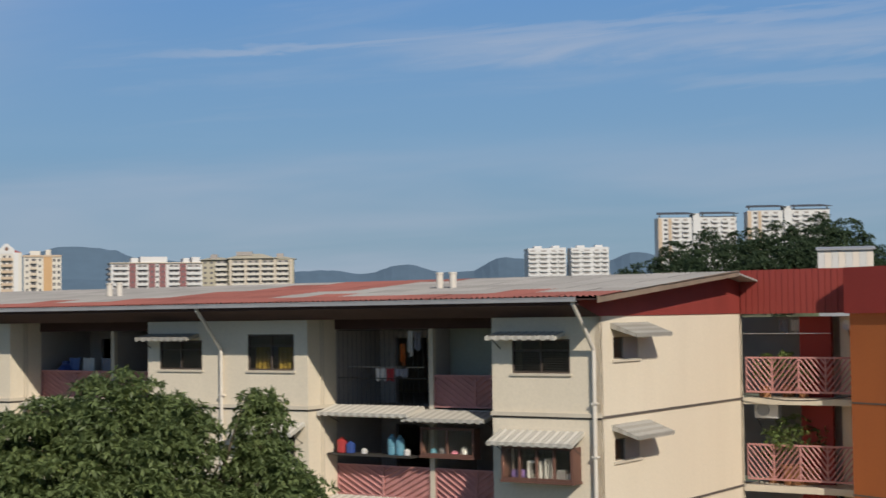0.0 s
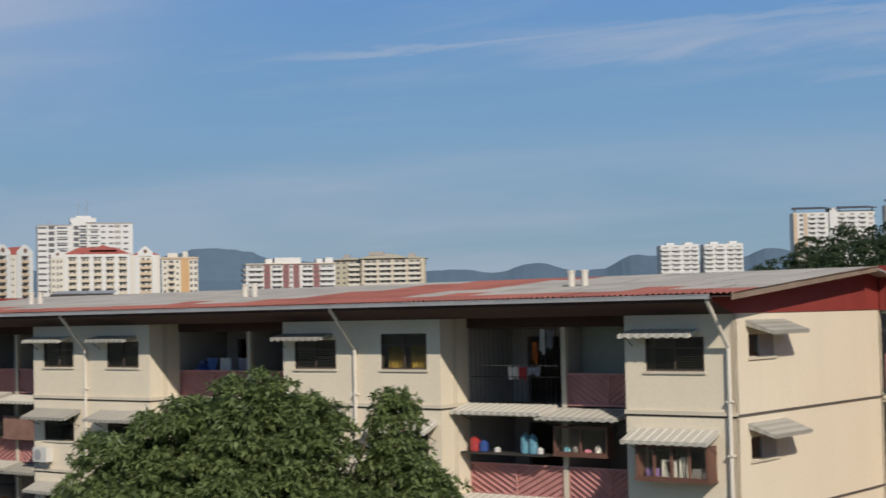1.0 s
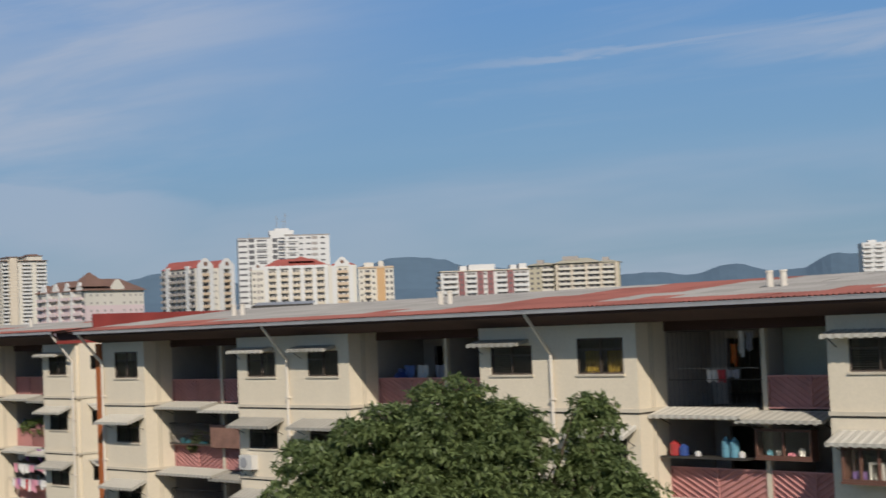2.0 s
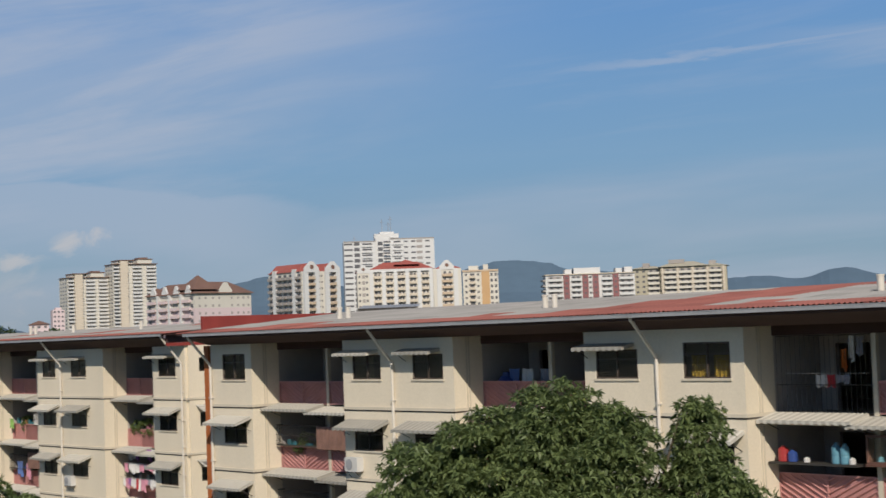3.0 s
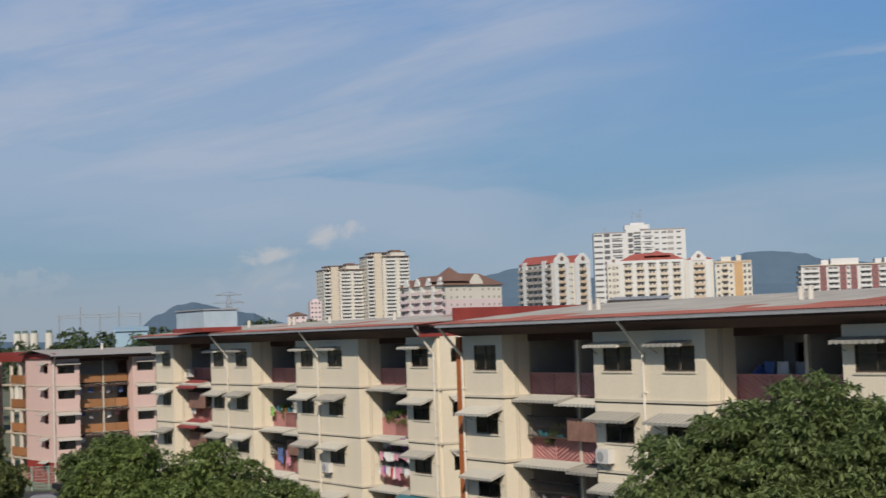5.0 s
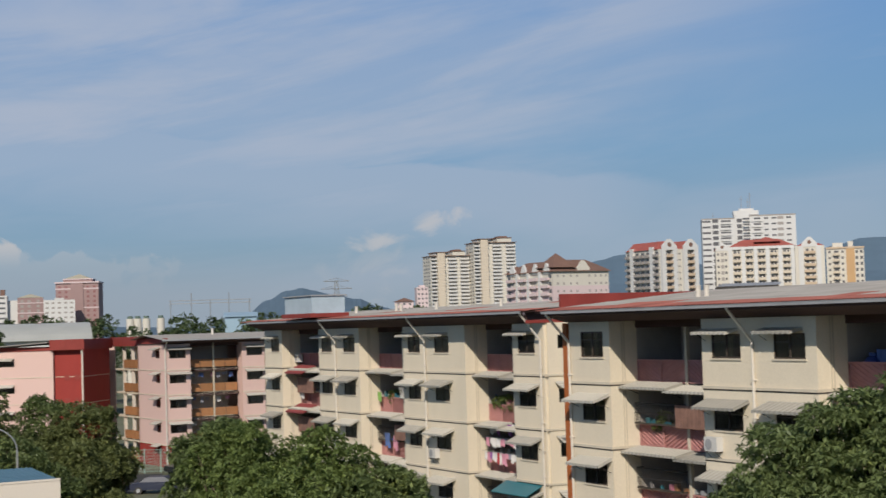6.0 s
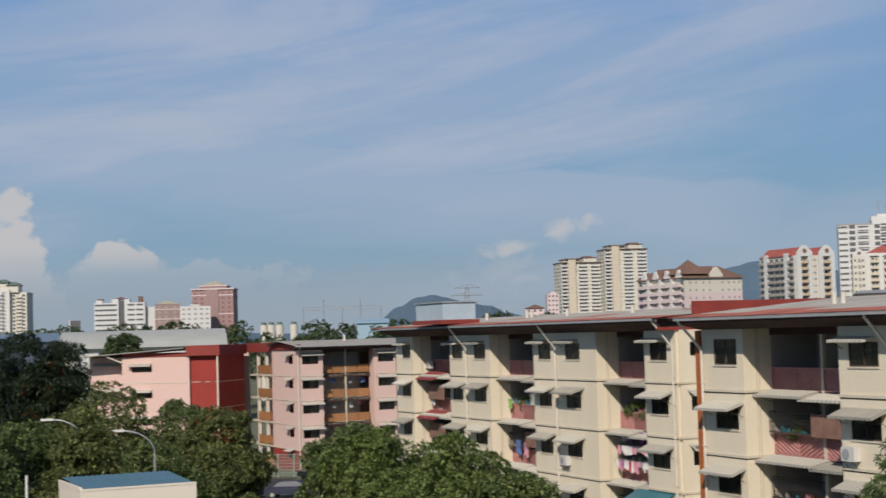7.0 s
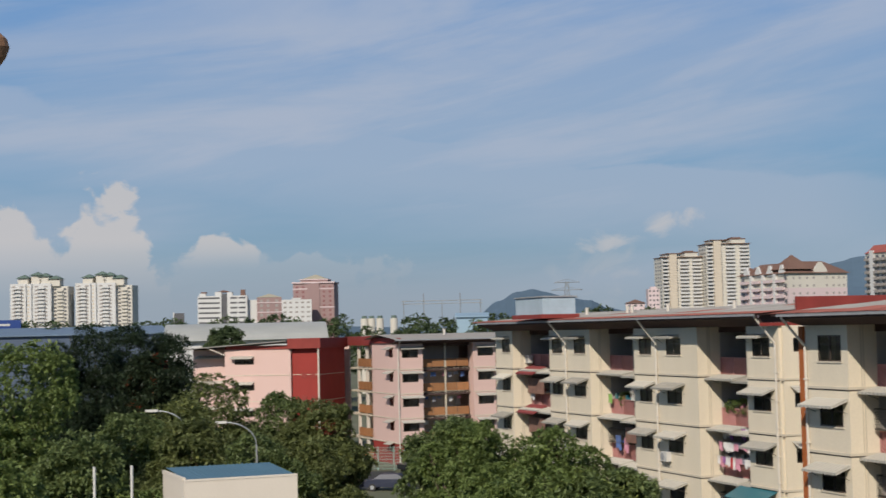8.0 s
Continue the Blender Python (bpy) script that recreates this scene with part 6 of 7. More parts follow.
def woods(name, label, spots, n, mat, leaf, seed, clump):
    """Far woods that nobody could count: domed crowns side by side in one mesh. spots: x, y, top, radius."""
    lobes = []
    r = random.Random(seed)
    for x, y, top, s in spots:
        lobes.append((x, y, top - s * 0.8, s * 0.75, s * 0.75, s * 0.8))
        lobes.append((x + r.uniform(-0.25, 0.25) * s, y - 0.3 * s, top - s * 1.6, s * 1.05, s, s))
        lobes.append((x + r.uniform(-0.4, 0.4) * s, y - 0.2 * s, top - s * 2.8, s * 1.2, s, s * 1.1))
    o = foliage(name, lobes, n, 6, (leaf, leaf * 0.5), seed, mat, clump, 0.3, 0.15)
    tagged(o, label, "woods", kind="stuff")


rr = random.Random(44)
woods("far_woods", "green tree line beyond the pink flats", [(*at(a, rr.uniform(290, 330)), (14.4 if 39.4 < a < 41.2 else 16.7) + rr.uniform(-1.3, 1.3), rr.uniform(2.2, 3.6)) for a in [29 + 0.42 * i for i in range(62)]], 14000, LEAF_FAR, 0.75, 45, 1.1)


# wooded hill with towers behind it
def mound():
    bm = B()
    n, m = 48, 18
    g = []
    for i in range(n + 1):
        for_row = []
        for j in range(m + 1):
            a, d = -3.5 - 22.0 * i / n, 300 + 160.0 * j / m
            f = max(0.0, math.sin(math.pi * min(1, max(0, (-4.5 - a) / 18.5)))) ** 0.7
            s, c = at(a, d)
            for_row.append(bm.verts.new((s, c, -0.3 + 20.0 * f * math.sin(math.pi * (0.08 + 0.84 * j / m)) + 1.5 * noise.noise(Vector((a, d * 0.03, 0))))))
        g.append(for_row)
    for i in range(n):
        for j in range(m): bm.faces.new((g[i][j], g[i][j + 1], g[i + 1][j + 1], g[i + 1][j]))
    tagged(part("hillside", bm, GROUND), "wooded green hill under the towers", "hill", kind="structure")
    spots = []
    # azimuth, height angle of the top, radius of each crown
    for a, e, s in ((-6.6, 1.65, 2.2), (-7.2, 1.78, 2.4), (-7.8, 2.0, 2.6), (-8.45, 2.62, 3.9), (-9.1, 2.5, 3.2), (-9.8, 3.08, 4.8), (-10.7, 2.86, 4.0), (-11.35, 2.98, 3.8), (-12.4, 3.26, 5.2), (-13.1, 3.1, 4.0), (-13.75, 3.48, 4.6), (-14.75, 3.34, 4.6), (-15.3, 2.7, 3.4), (-15.9, 2.2, 3.0), (-16.8, 2.0, 3.6), (-18, 1.9, 4.0)):
        x, y = at(a, 350)
        spots.append((x, y, EYE[2] + 350 * math.tan(radians(e)), s))
        for k in (1, 2):
            x, y = at(a + rr.uniform(-0.5, 0.5), 350 - 10 * k)
            spots.append((x, y, EYE[2] + (350 - 10 * k) * math.tan(radians(max(1.3, e - 0.45 * k + rr.uniform(-0.1, 0.1)))), s * 0.8))
    woods("hill_woods", "dense dark green woods on the hill", spots, 26000, LEAF_HILL, 0.62, 46, 1.3)


mound()


# ---- sheds, lamps, posts on the left ----
def shed():
    ang = math.degrees(math.atan2(43.56 - 40.53, -41.26 + 44.24))
    s = empty("utility_shed", pose(-44.24, 40.53, 0, 0, 0, ang + 14), "pale cream utility building with a blue sheet roof", "shed")
    bm = B(); box(bm, 0, 4.5, 0, 4.0, 0, 8.25)
    part("wall", bm, SHED_WALL, s)
    bm = B(); corrugated(bm, 0.1, 4.4, 0.12, 8.32, 3.9, 8.50, 0.2, 0.015); part("roof", bm, BLUE_ROOF, s)
    bm = B(); wall(bm, 0, 4.5, -0.02, 0.1, 8.253, 8.33); box(bm, -0.02, 0.1, 0.1, 4.0, 8.253, 8.40); part("parapet", bm, SHED_WALL, s)


shed()


def street_lamp(x, y, h, ang, label):
    l = empty("street_lamp", pose(x, y, 0, 0, 0, ang), label, "street lamp", "street lamps")
    bm = B(); bar(bm, (0, 0, 0), (0, 0, h - 1.2), 0.055, 8)
    pts = [Vector((-1.6 * (1 - math.cos(t)), 0, h - 1.2 + 1.2 * math.sin(t))) for t in [i * math.pi / 16 for i in range(9)]]
    for a, b in zip(pts, pts[1:]): bar(bm, a, b, 0.035, 8)
    part("pole", bm, STEEL, l)
    bm = B(); box(bm, -2.15, -1.5, -0.13, 0.13, h - 0.05, h + 0.07); bmesh.ops.bevel(bm, geom=bm.edges[:], offset=0.03, segments=2)
    part("lamp_head", bm, WHITE_IRON, l)


street_lamp(-56.42, 56.72, 9.35, 42, "grey street lamp with a curved arm")
x, y = at(47.35, 82)
street_lamp(x, y, 9.95, 42, "grey street lamp half hidden by trees")
for px, py in ((-42.55, 34.85), (-41.73, 35.82)):
    bm = B(); bar(bm, (px, py, 0), (px, py, 9.36), 0.05, 8)
    tagged(part("post", bm, WHITE_IRON), "thin white pole beside the shed", "post", "white poles")


def sheds_far():
    ang = 45.1
    x, y = at(45.1, 262)
    s = empty("warehouse", pose(x, y, 0, 0, 0, ang), "white warehouse with a curved sheet roof", "warehouse")
    bm = B(); box(bm, -13, 13, -10, 10, 0, 13.0); part("wall", bm, WHITE_W, s)
    bm = B()
    n = 12
    rows = [[bm.verts.new((xx, -11 + 22 * i / n, 13.0 + 2.8 * math.sin(math.pi * i / n) ** 0.8)) for i in range(n + 1)] for xx in (-13.5, 13.0)]
    for i in range(n): bm.faces.new((rows[0][i], rows[1][i], rows[1][i + 1], rows[0][i + 1]))
    part("roof", bm, material("pale_zinc_roof", (0.42, 0.42, 0.39), 0.5, 0.1, 0.2, 4, 0.0), s)
    x, y = at(51.8, 285)
    s = empty("warehouse", pose(x, y, 0, 0, 0, 51.8), "long slate blue warehouse beyond the trees", "warehouse")
    bm = B(); box(bm, -24, 18, -10, 10, 0, 14.6); part("wall", bm, material("slate_blue_cladding", (0.10, 0.13, 0.19), 0.7, 0.1, 0.2, 4, 0.0), s)
    bm = B(); flat(bm, [(-24.5, -10.6, 14.6), (18.5, -10.6, 14.6), (18.5, 10, 16.0), (-24.5, 10, 16.0)], 0.2); part("roof", bm, material("dull_blue_roof", (0.16, 0.22, 0.30), 0.6, 0.1, 0.2, 4, 0.0), s)
    x, y = at(36.8, 302)
    s = empty("warehouse", pose(x, y, 0, 0, 0, 36.8), "small pale blue shed among trees", "warehouse")
    PB = material("pale_blue_cladding", (0.30, 0.42, 0.52), 0.7, 0.08, 0.2, 4, 0.0)
    bm = B(); box(bm, -3, 3, -4, 4, 0, 16.4); part("wall", bm, PB, s)
    bm = B(); flat(bm, [(-3.3, -4.4, 16.4), (3.3, -4.4, 16.4), (3.3, 4, 17.2), (-3.3, 4, 17.2)], 0.15); part("roof", bm, PB, s)
    s = empty("roof_water_tank", pose(-59.2, 87.5, 14.75, 0, 0, FRAME_TURN), "pale grey-blue panel water tank on a red roof curb", "water tank")
    bm = B(); box(bm, -2.4, 2.4, -1.2, 1.2, -0.02, 1.12); part("tank", bm, material("grey_blue_panel", (0.42, 0.50, 0.56), 0.6, 0.08, 0.8, 6, 0.0), s)
    bm = B(); box(bm, -2.5, 2.5, -1.3, 1.3, 1.12, 1.2); part("lid", bm, GUTTER, s)
    bm = B(); box(bm, -2.6, 2.6, -1.4, 1.4, -0.3, -0.02); part("curb", bm, RED_BOARD, s)
    for a in (40.8, 40.53, 40.22, 39.7):
        x, y = at(a, 350)
        s = empty("silo", pose(x, y, 0), "cream cylindrical silo beyond the tree line", "silo", "silos")
        bm = B(); bar(bm, (0, 0, 0), (0, 0, 16.9), 0.85, 16); part("drum", bm, CREAM_W, s)
        bm = B(); bar(bm, (0, 0, 16.9), (0, 0, 17.5), 0.6, 12); part("cap", bm, TILE_GREEN, s)


sheds_far()


def pylon(az, d, h, w, label):
    x, y = at(az, d)
    p = empty("pylon", pose(x, y, 0, 0, 0, az), label, "pylon", "pylons")
    bm = B()
    for s in (-1, 1):
        bar(bm, (s * w * 0.5, 0, 0), (s * w * 0.08, 0, h), 0.35, 4)
    for i in range(8):
        f, g = i / 8, (i + 1) / 8
        a, b = w * (0.5 - 0.42 * f), w * (0.5 - 0.42 * g)
        bar(bm, (-a, 0, h * f), (b, 0, h * g), 0.2, 4); bar(bm, (a, 0, h * f), (-b, 0, h * g), 0.2, 4)
    part("lattice", bm, STEEL, p)
    for f, ww in ((0.98, 0.9), (0.86, 1.1), (0.74, 0.8)):
        bm = B(); bar(bm, (-w * ww, 0, h * f), (w * ww, 0, h * f), 0.3, 4); bar(bm, (-w * ww, 0, h * f), (0, 0, h * (f + 0.05)), 0.15, 4); bar(bm, (w * ww, 0, h * f), (0, 0, h * (f + 0.05)), 0.15, 4)
        part("cross_arm", bm, STEEL, p)


pylon(33.25, 1300, 53, 12, "grey lattice power pylon on the skyline")


# ---- washing, plants and clutter on the balconies ----
def cloth_material(name, color):
    return material(name, color, 0.95, 0.08, 3, 40, 0.05)


CLOTHS = [cloth_material(n, c) for n, c in (("white_cloth", (0.62, 0.60, 0.58)), ("red_cloth", (0.42, 0.05, 0.06)), ("pink_cloth", (0.55, 0.25, 0.32)), ("grey_cloth", (0.26, 0.26, 0.30)), ("orange_cloth", (0.50, 0.14, 0.03)), ("blue_cloth", (0.10, 0.16, 0.36)), ("purple_cloth", (0.28, 0.12, 0.30)), ("green_cloth", (0.22, 0.38, 0.10)))]
NAMES = ["white", "red", "pink", "grey", "orange", "blue", "purple", "green"]


def hanging(x0, x1, z0, z1, y, colour, seed, group="washing on the balconies", stand=LOCAL):
    """A garment pegged by its top edge, with folds and an uneven hem."""
    r = random.Random(seed)
    bm = B()
    n, m = 10, 6
    g = []
    for j in range(m + 1):
        f = j / m
        row = []
        for i in range(n + 1):
            u = i / n
            pinch = 1 - 0.10 * math.sin(math.pi * f) * (1 if seed % 2 else -0.6)
            x = (x0 + x1) / 2 + (u - 0.5) * (x1 - x0) * pinch
            z = z1 + (z0 - z1) * f * (1 + 0.10 * math.sin(u * 7 + seed)) - 0.03 * math.sin(math.pi * u) * (1 - f)
            row.append(bm.verts.new((x, y + 0.035 * math.sin(u * 13 + seed) * (0.3 + f) + 0.02 * r.uniform(-1, 1) * f, z)))
        g.append(row)
    for j in range(m):
        for i in range(n): bm.faces.new((g[j][i], g[j][i + 1], g[j + 1][i + 1], g[j + 1][i]))
    o = part("hanging_cloth", bm, CLOTHS[colour], None)
    sol = o.modifiers.new("thick", "SOLIDIFY"); sol.thickness = 0.008
    o.matrix_basis = stand
    tagged(o, f"{NAMES[colour]} cloth hung to dry on a balcony line", "laundry", group)
    return o


def line(x0, x1, z, y, label="thin clothes line across a balcony"):
    bm = B(); bar(bm, (x0, y, z), (x1, y, z), 0.012, 6)
    o = part("clothes_line", bm, STEEL); o.matrix_basis = LOCAL
    tagged(o, label, "clothes line", "clothes lines")


# near block, top storey
line(-29.3, -26.3, 12.16, DR + 1.75)
for i, (a, b, lo, hi, c) in enumerate(((-28.18, -27.80, 11.74, 12.13, 0), (-27.80, -27.50, 11.74, 12.13, 1), (-27.45, -27.0, 11.86, 12.13, 3), (-27.24, -27.05, 12.26, 12.9, 4), (-26.95, -26.75, 12.55, 13.3, 0), (-26.7, -26.45, 12.7, 13.25, 3))):
    hanging(a, b, lo, hi, DR + 1.75, c, i)
# far block, a balcony full of washing
r = random.Random(9)
i = 20
for zt, y_out in ((8.15, 1.02), (7.35, 0.92), (6.55, 0.82)):
    line(-76.8, -71.9, zt, DL + y_out)
    x = -76.6 + r.uniform(0, 0.3)
    while x < -72.4:
        w = r.uniform(0.22, 0.52)
        hanging(x, x + w, zt - 0.02 - r.uniform(0.28, 0.66), zt - 0.02, DL + y_out, r.choice((0, 0, 0, 2, 1, 3, 6, 5, 0, 2)), i)
        i += 1
        x += w * r.choice((0.8, 1.0, 1.0, 1.3))
hanging(-91.1, -90.6, 8.9, 9.5, DL + 1.1, 7, 70)
hanging(-90.2, -89.4, 6.0, 6.9, DL + 1.1, 5, 71)
hanging(-88.9, -88.3, 5.9, 6.8, DL + 1.1, 2, 72)
hanging(-104.4, -103.5, 8.7, 9.6, DL + 1.1, 0, 73)
for a, c in ((-41.9, 5), (-41.2, 0), (-40.3, 3)): hanging(a, a + 0.55, 11.6, 12.4, DR + 1.9, c, int(-a * 10))


# washing on the pink block's balconies
PINK_FRAME = pose(-102.0, 123.3, 0, 0, 0, 60)
r = random.Random(12)
for k in (1, 2, 3):
    z = 9.9 - 2.54 * k + 2.1
    x = 3.1 + r.uniform(0, 0.6)
    while x < 8.0:
        w = r.uniform(0.35, 0.6)
        hanging(x, x + w, z - r.uniform(0.3, 0.6), z, 1.6, r.choice((0, 3, 3, 3, 2, 5, 3)), i, "washing on the pink flats", PINK_FRAME)
        i += 1
        x += w + r.uniform(0.05, 0.9)


def bucket(x, y, z, h, rr_, mat, name, label):
    bm = B()
    prof = [(rr_ * 0.9, 0), (rr_, h * 0.05), (rr_, h * 0.36), (rr_ * 0.94, h * 0.40), (rr_, h * 0.44), (rr_, h * 0.76), (rr_ * 0.62, h * 0.88), (rr_ * 0.40, h * 0.91), (rr_ * 0.40, h)]
    ring = [[bm.verts.new((x + a * math.cos(t), y + a * math.sin(t), z + b)) for t in [k * math.pi / 7 for k in range(14)]] for a, b in prof]
    for p, q in zip(ring, ring[1:]):
        for k in range(14): bm.faces.new((p[k], p[(k + 1) % 14], q[(k + 1) % 14], q[k]))
    bm.faces.new(ring[0][::-1]); bm.faces.new(ring[-1])
    o = part(name, bm, mat); o.matrix_basis = LOCAL
    tagged(o, label, name.replace("_", " "), "containers on the balcony shelves")


PLASTIC = {n: material(n + "_plastic", c, 0.35, 0.05, 1, 10, 0.0, spec=0.5) for n, c in (("red", (0.36, 0.04, 0.04)), ("blue", (0.035, 0.07, 0.24)), ("aqua", (0.12, 0.28, 0.36)), ("white", (0.60, 0.58, 0.55)), ("pink", (0.60, 0.22, 0.30)), ("teal", (0.03, 0.16, 0.20)), ("grey", (0.22, 0.21, 0.21)))}
SHELF = DR + 1.12
bm = B(); box(bm, -29.45, -26.3, SHELF - 0.25, SHELF + 0.35, 9.46, 9.52)
tagged(part("shelf_board", bm, IRON), "dark shelf along the balcony rail", "shelf").matrix_basis = LOCAL
for x, h, w, c in ((-29.05, 0.48, 0.17, "red"), (-28.72, 0.36, 0.15, "blue"), (-28.2, 0.16, 0.10, "white"), (-27.15, 0.62, 0.14, "aqua"), (-26.85, 0.60, 0.14, "aqua"), (-26.6, 0.2, 0.1, "white")):
    bucket(x, SHELF, 9.52, h, w, PLASTIC[c], "plastic_container", f"{c} plastic container on a dark balcony shelf")
for x, h, w, c in ((-25.7, 0.22, 0.10, "aqua"), (-25.35, 0.24, 0.13, "grey"), (-24.95, 0.16, 0.12, "pink"), (-24.6, 0.3, 0.1, "white")):
    bucket(x, DR + 1.22, 9.56, h, w, PLASTIC[c], "plastic_container", f"{c} plastic container inside a glazed cabinet")
CLUTTER = material("purple_plastic", (0.22, 0.14, 0.34), 0.5, 0.08, 2, 12, 0.0)
for x, w, h, mt, c in ((-22.05, 0.36, 0.26, CLUTTER, "purple"), (-21.55, 0.42, 0.52, PLASTIC["white"], "white"), (-21.0, 0.18, 0.6, PLASTIC["white"], "white"), (-20.62, 0.28, 0.3, PLASTIC["grey"], "grey"), (-20.3, 0.16, 0.22, CLOTHS[0], "pale")):
    bm = B(); wall(bm, x, x + w, DR - 0.36, DR - 0.12, floor_z(1) + 1.05, floor_z(1) + 1.05 + h, [(x + 0.05, x + w - 0.05, floor_z(1) + 1.1, floor_z(1) + h + 1.0)] if h > 0.5 else [])
    o = part("storage_box", bm, mt); o.matrix_basis = LOCAL
    tagged(o, f"{c} household box standing in a box window", "box", "boxes in the box window")
rc = random.Random(33)
bucket(-42.1, DR + 1.9, floor_z(0), 1.35, 0.34, PLASTIC["blue"], "plastic_drum", "blue plastic drum standing on a balcony floor")
for (a, b) in L_REC + R_REC[1:]:
    D = DL if a < -62 else DR
    for k in range(1, 4):
        for _ in range(3):
            c = rc.choice(("red", "blue", "white", "grey", "teal", "grey"))
            bucket(rc.uniform(a + 0.4, b - 0.4), D + 1.75 + rc.uniform(0.1, 0.6), floor_z(k), rc.uniform(0.9, 1.5), rc.uniform(0.15, 0.3), PLASTIC[c], "plastic_drum", f"{c} plastic drum standing on a balcony floor")


def pot_plant(x, y, z, s, seed, m=LOCAL, label="leafy pot plant on a balcony"):
    t = empty("pot_plant", m @ pose(x, y, z), label, "plant", "balcony plants")
    bm = B(); bar(bm, (0, 0, 0), (0, 0, 0.3 * s), 0.16 * s, 12); bar(bm, (0, 0, 0.27 * s), (0, 0, 0.31 * s), 0.19 * s, 12)
    part("pot", bm, WOOD, t)
    foliage("foliage", [(0, 0, 0.75 * s, 0.4 * s, 0.4 * s, 0.45 * s)], 110, 7, (0.16, 0.05), seed, LEAF_GREEN, 0.22 * s, 0.4).parent = t


for i, (x, k, s) in enumerate(((-18.9, 0, 1.2), (-18.2, 0, 1.3), (-17.6, 0, 1.0), (-18.7, 1, 1.5), (-18.0, 1, 2.0), (-17.5, 1, 1.7), (-18.6, 2, 1.2))):
    pot_plant(x, DR + 10.6 + 0.3 * (i % 2), floor_z(k), s, 50 + i, label="leafy pot plant in the access corridor")
for i, (x, k) in enumerate(((-89.8, 1), (-76.0, 1), (-75.2, 1), (-74.4, 1), (-54.8, 1), (-73.2, 1))):
    D = DL if x < -62 else DR
    pot_plant(x, D + 1.75, floor_z(k) + (0.2 if k else 0), 1.2, 60 + i)
line(-19.3, -16.4, 13.0, DR + 9.85, "white drying rail across the corridor opening")
for i, (a, c) in enumerate(((-18.6, 3), (-18.2, 0), (-17.9, 5), (-17.6, 7))): hanging(a, a + 0.3, 13.02, 13.45, DR + 11.2, c, 90 + i)


def air_conditioner(x, y, z, label):
    a = empty("air_conditioner", LOCAL @ pose(x, y, z), label, "air conditioner", "air conditioners")
    bm = B(); box(bm, -0.4, 0.4, -0.32, 0.0, 0, 0.56); bmesh.ops.bevel(bm, geom=bm.edges[:], offset=0.025, segments=2)
    part("casing", bm, PLASTIC["white"], a)
    bm = B(); bar(bm, (-0.1, -0.325, 0.28), (-0.1, -0.345, 0.28), 0.21, 18)
    part("fan_grille", bm, GUTTER, a)
    for s in (-0.3, 0.3):
        bm = B(); box(bm, s - 0.02, s + 0.02, -0.34, 0.0, -0.05, -0.003); bar(bm, (s, -0.3, -0.03), (s, 0.0, -0.3), 0.014, 5)
        part("bracket", bm, IRON, a)


air_conditioner(-80.75, DL - 0.02, 5.95, "white air conditioner box under a window")
air_conditioner(-18.75, DR + 10.6, 10.25, "white air conditioner box at the corridor's end")
air_conditioner(-104.6, DL + 1.3, 11.3, "white air conditioner box on a top balcony")
air_conditioner(-48.9, DR - 0.02, floor_z(1) + 0.35, "white air conditioner box under a window")
air_conditioner(-94.8, DL - 0.02, floor_z(2) + 0.2, "white air conditioner box under a window")
bm = B(); flat(bm, [(-72.6, DL - 1.0, 4.75), (-68.9, DL - 1.0, 4.75), (-68.9, DL - 0.01, 5.25), (-72.6, DL - 0.01, 5.25)], 0.04)
tagged(part("canvas_awning", bm, PLASTIC["teal"]), "dark teal canvas awning over a lower window", "awning").matrix_basis = LOCAL
RUSTY = material("rusty_sheet", (0.27, 0.15, 0.115), 0.8, 0.25, 2, 15, 0.1)
MAROON_AWN = material("maroon_awning_sheet", (0.22, 0.05, 0.05), 0.7, 0.1, 1, 12, 0.05)
for k in (1, 2):
    awning(far_block, -104.8, -101.6, DL + 1.2, floor_z(k) + 2.98, 1.1, 0.5, MAROON_AWN)
    sc = empty("balcony_screen", LOCAL @ pose(-104.3, DL + 0.85, floor_z(k) + 1.0), "rusty metal sheets round a balcony", "screen", "balcony screens")
    for i in range(9):
        bm = B(); box(bm, i * 0.33, i * 0.33 + 0.30, 0, 0.05 + 0.02 * (i % 2), 0, 1.1)
        part("sheet", bm, RUSTY, sc)
for x, z in ((-88.5, floor_z(2) + 1.3), (-53.0, floor_z(1) + 1.1)):
    D = DL if x < -62 else DR
    sc = empty("balcony_screen", LOCAL @ pose(x, D + 1.0, z - 0.1), "reddish-brown wooden screen on a balcony", "screen", "balcony screens")
    for i in range(10):
        bm = B(); box(bm, i * 0.26, 0.24 + i * 0.26, 0, 0.04, 0, 0.95)
        part("slat", bm, RUSTY, sc)

# yellow curtains behind the near window
bm = B()
n = 44
v = [[bm.verts.new((-31.75 + 1.55 * i / n, DR + 0.24 + 0.03 * math.sin(i * 1.3), z)) for i in range(n + 1)] for z in (12.1, 12.82)]
for i in range(n):
    if i < 16 or i > 24: bm.faces.new((v[0][i], v[0][i + 1], v[1][i + 1], v[1][i]))
tagged(part("curtain", bm, YELLOW), "yellow cloth curtains behind a window", "curtain").matrix_basis = LOCAL

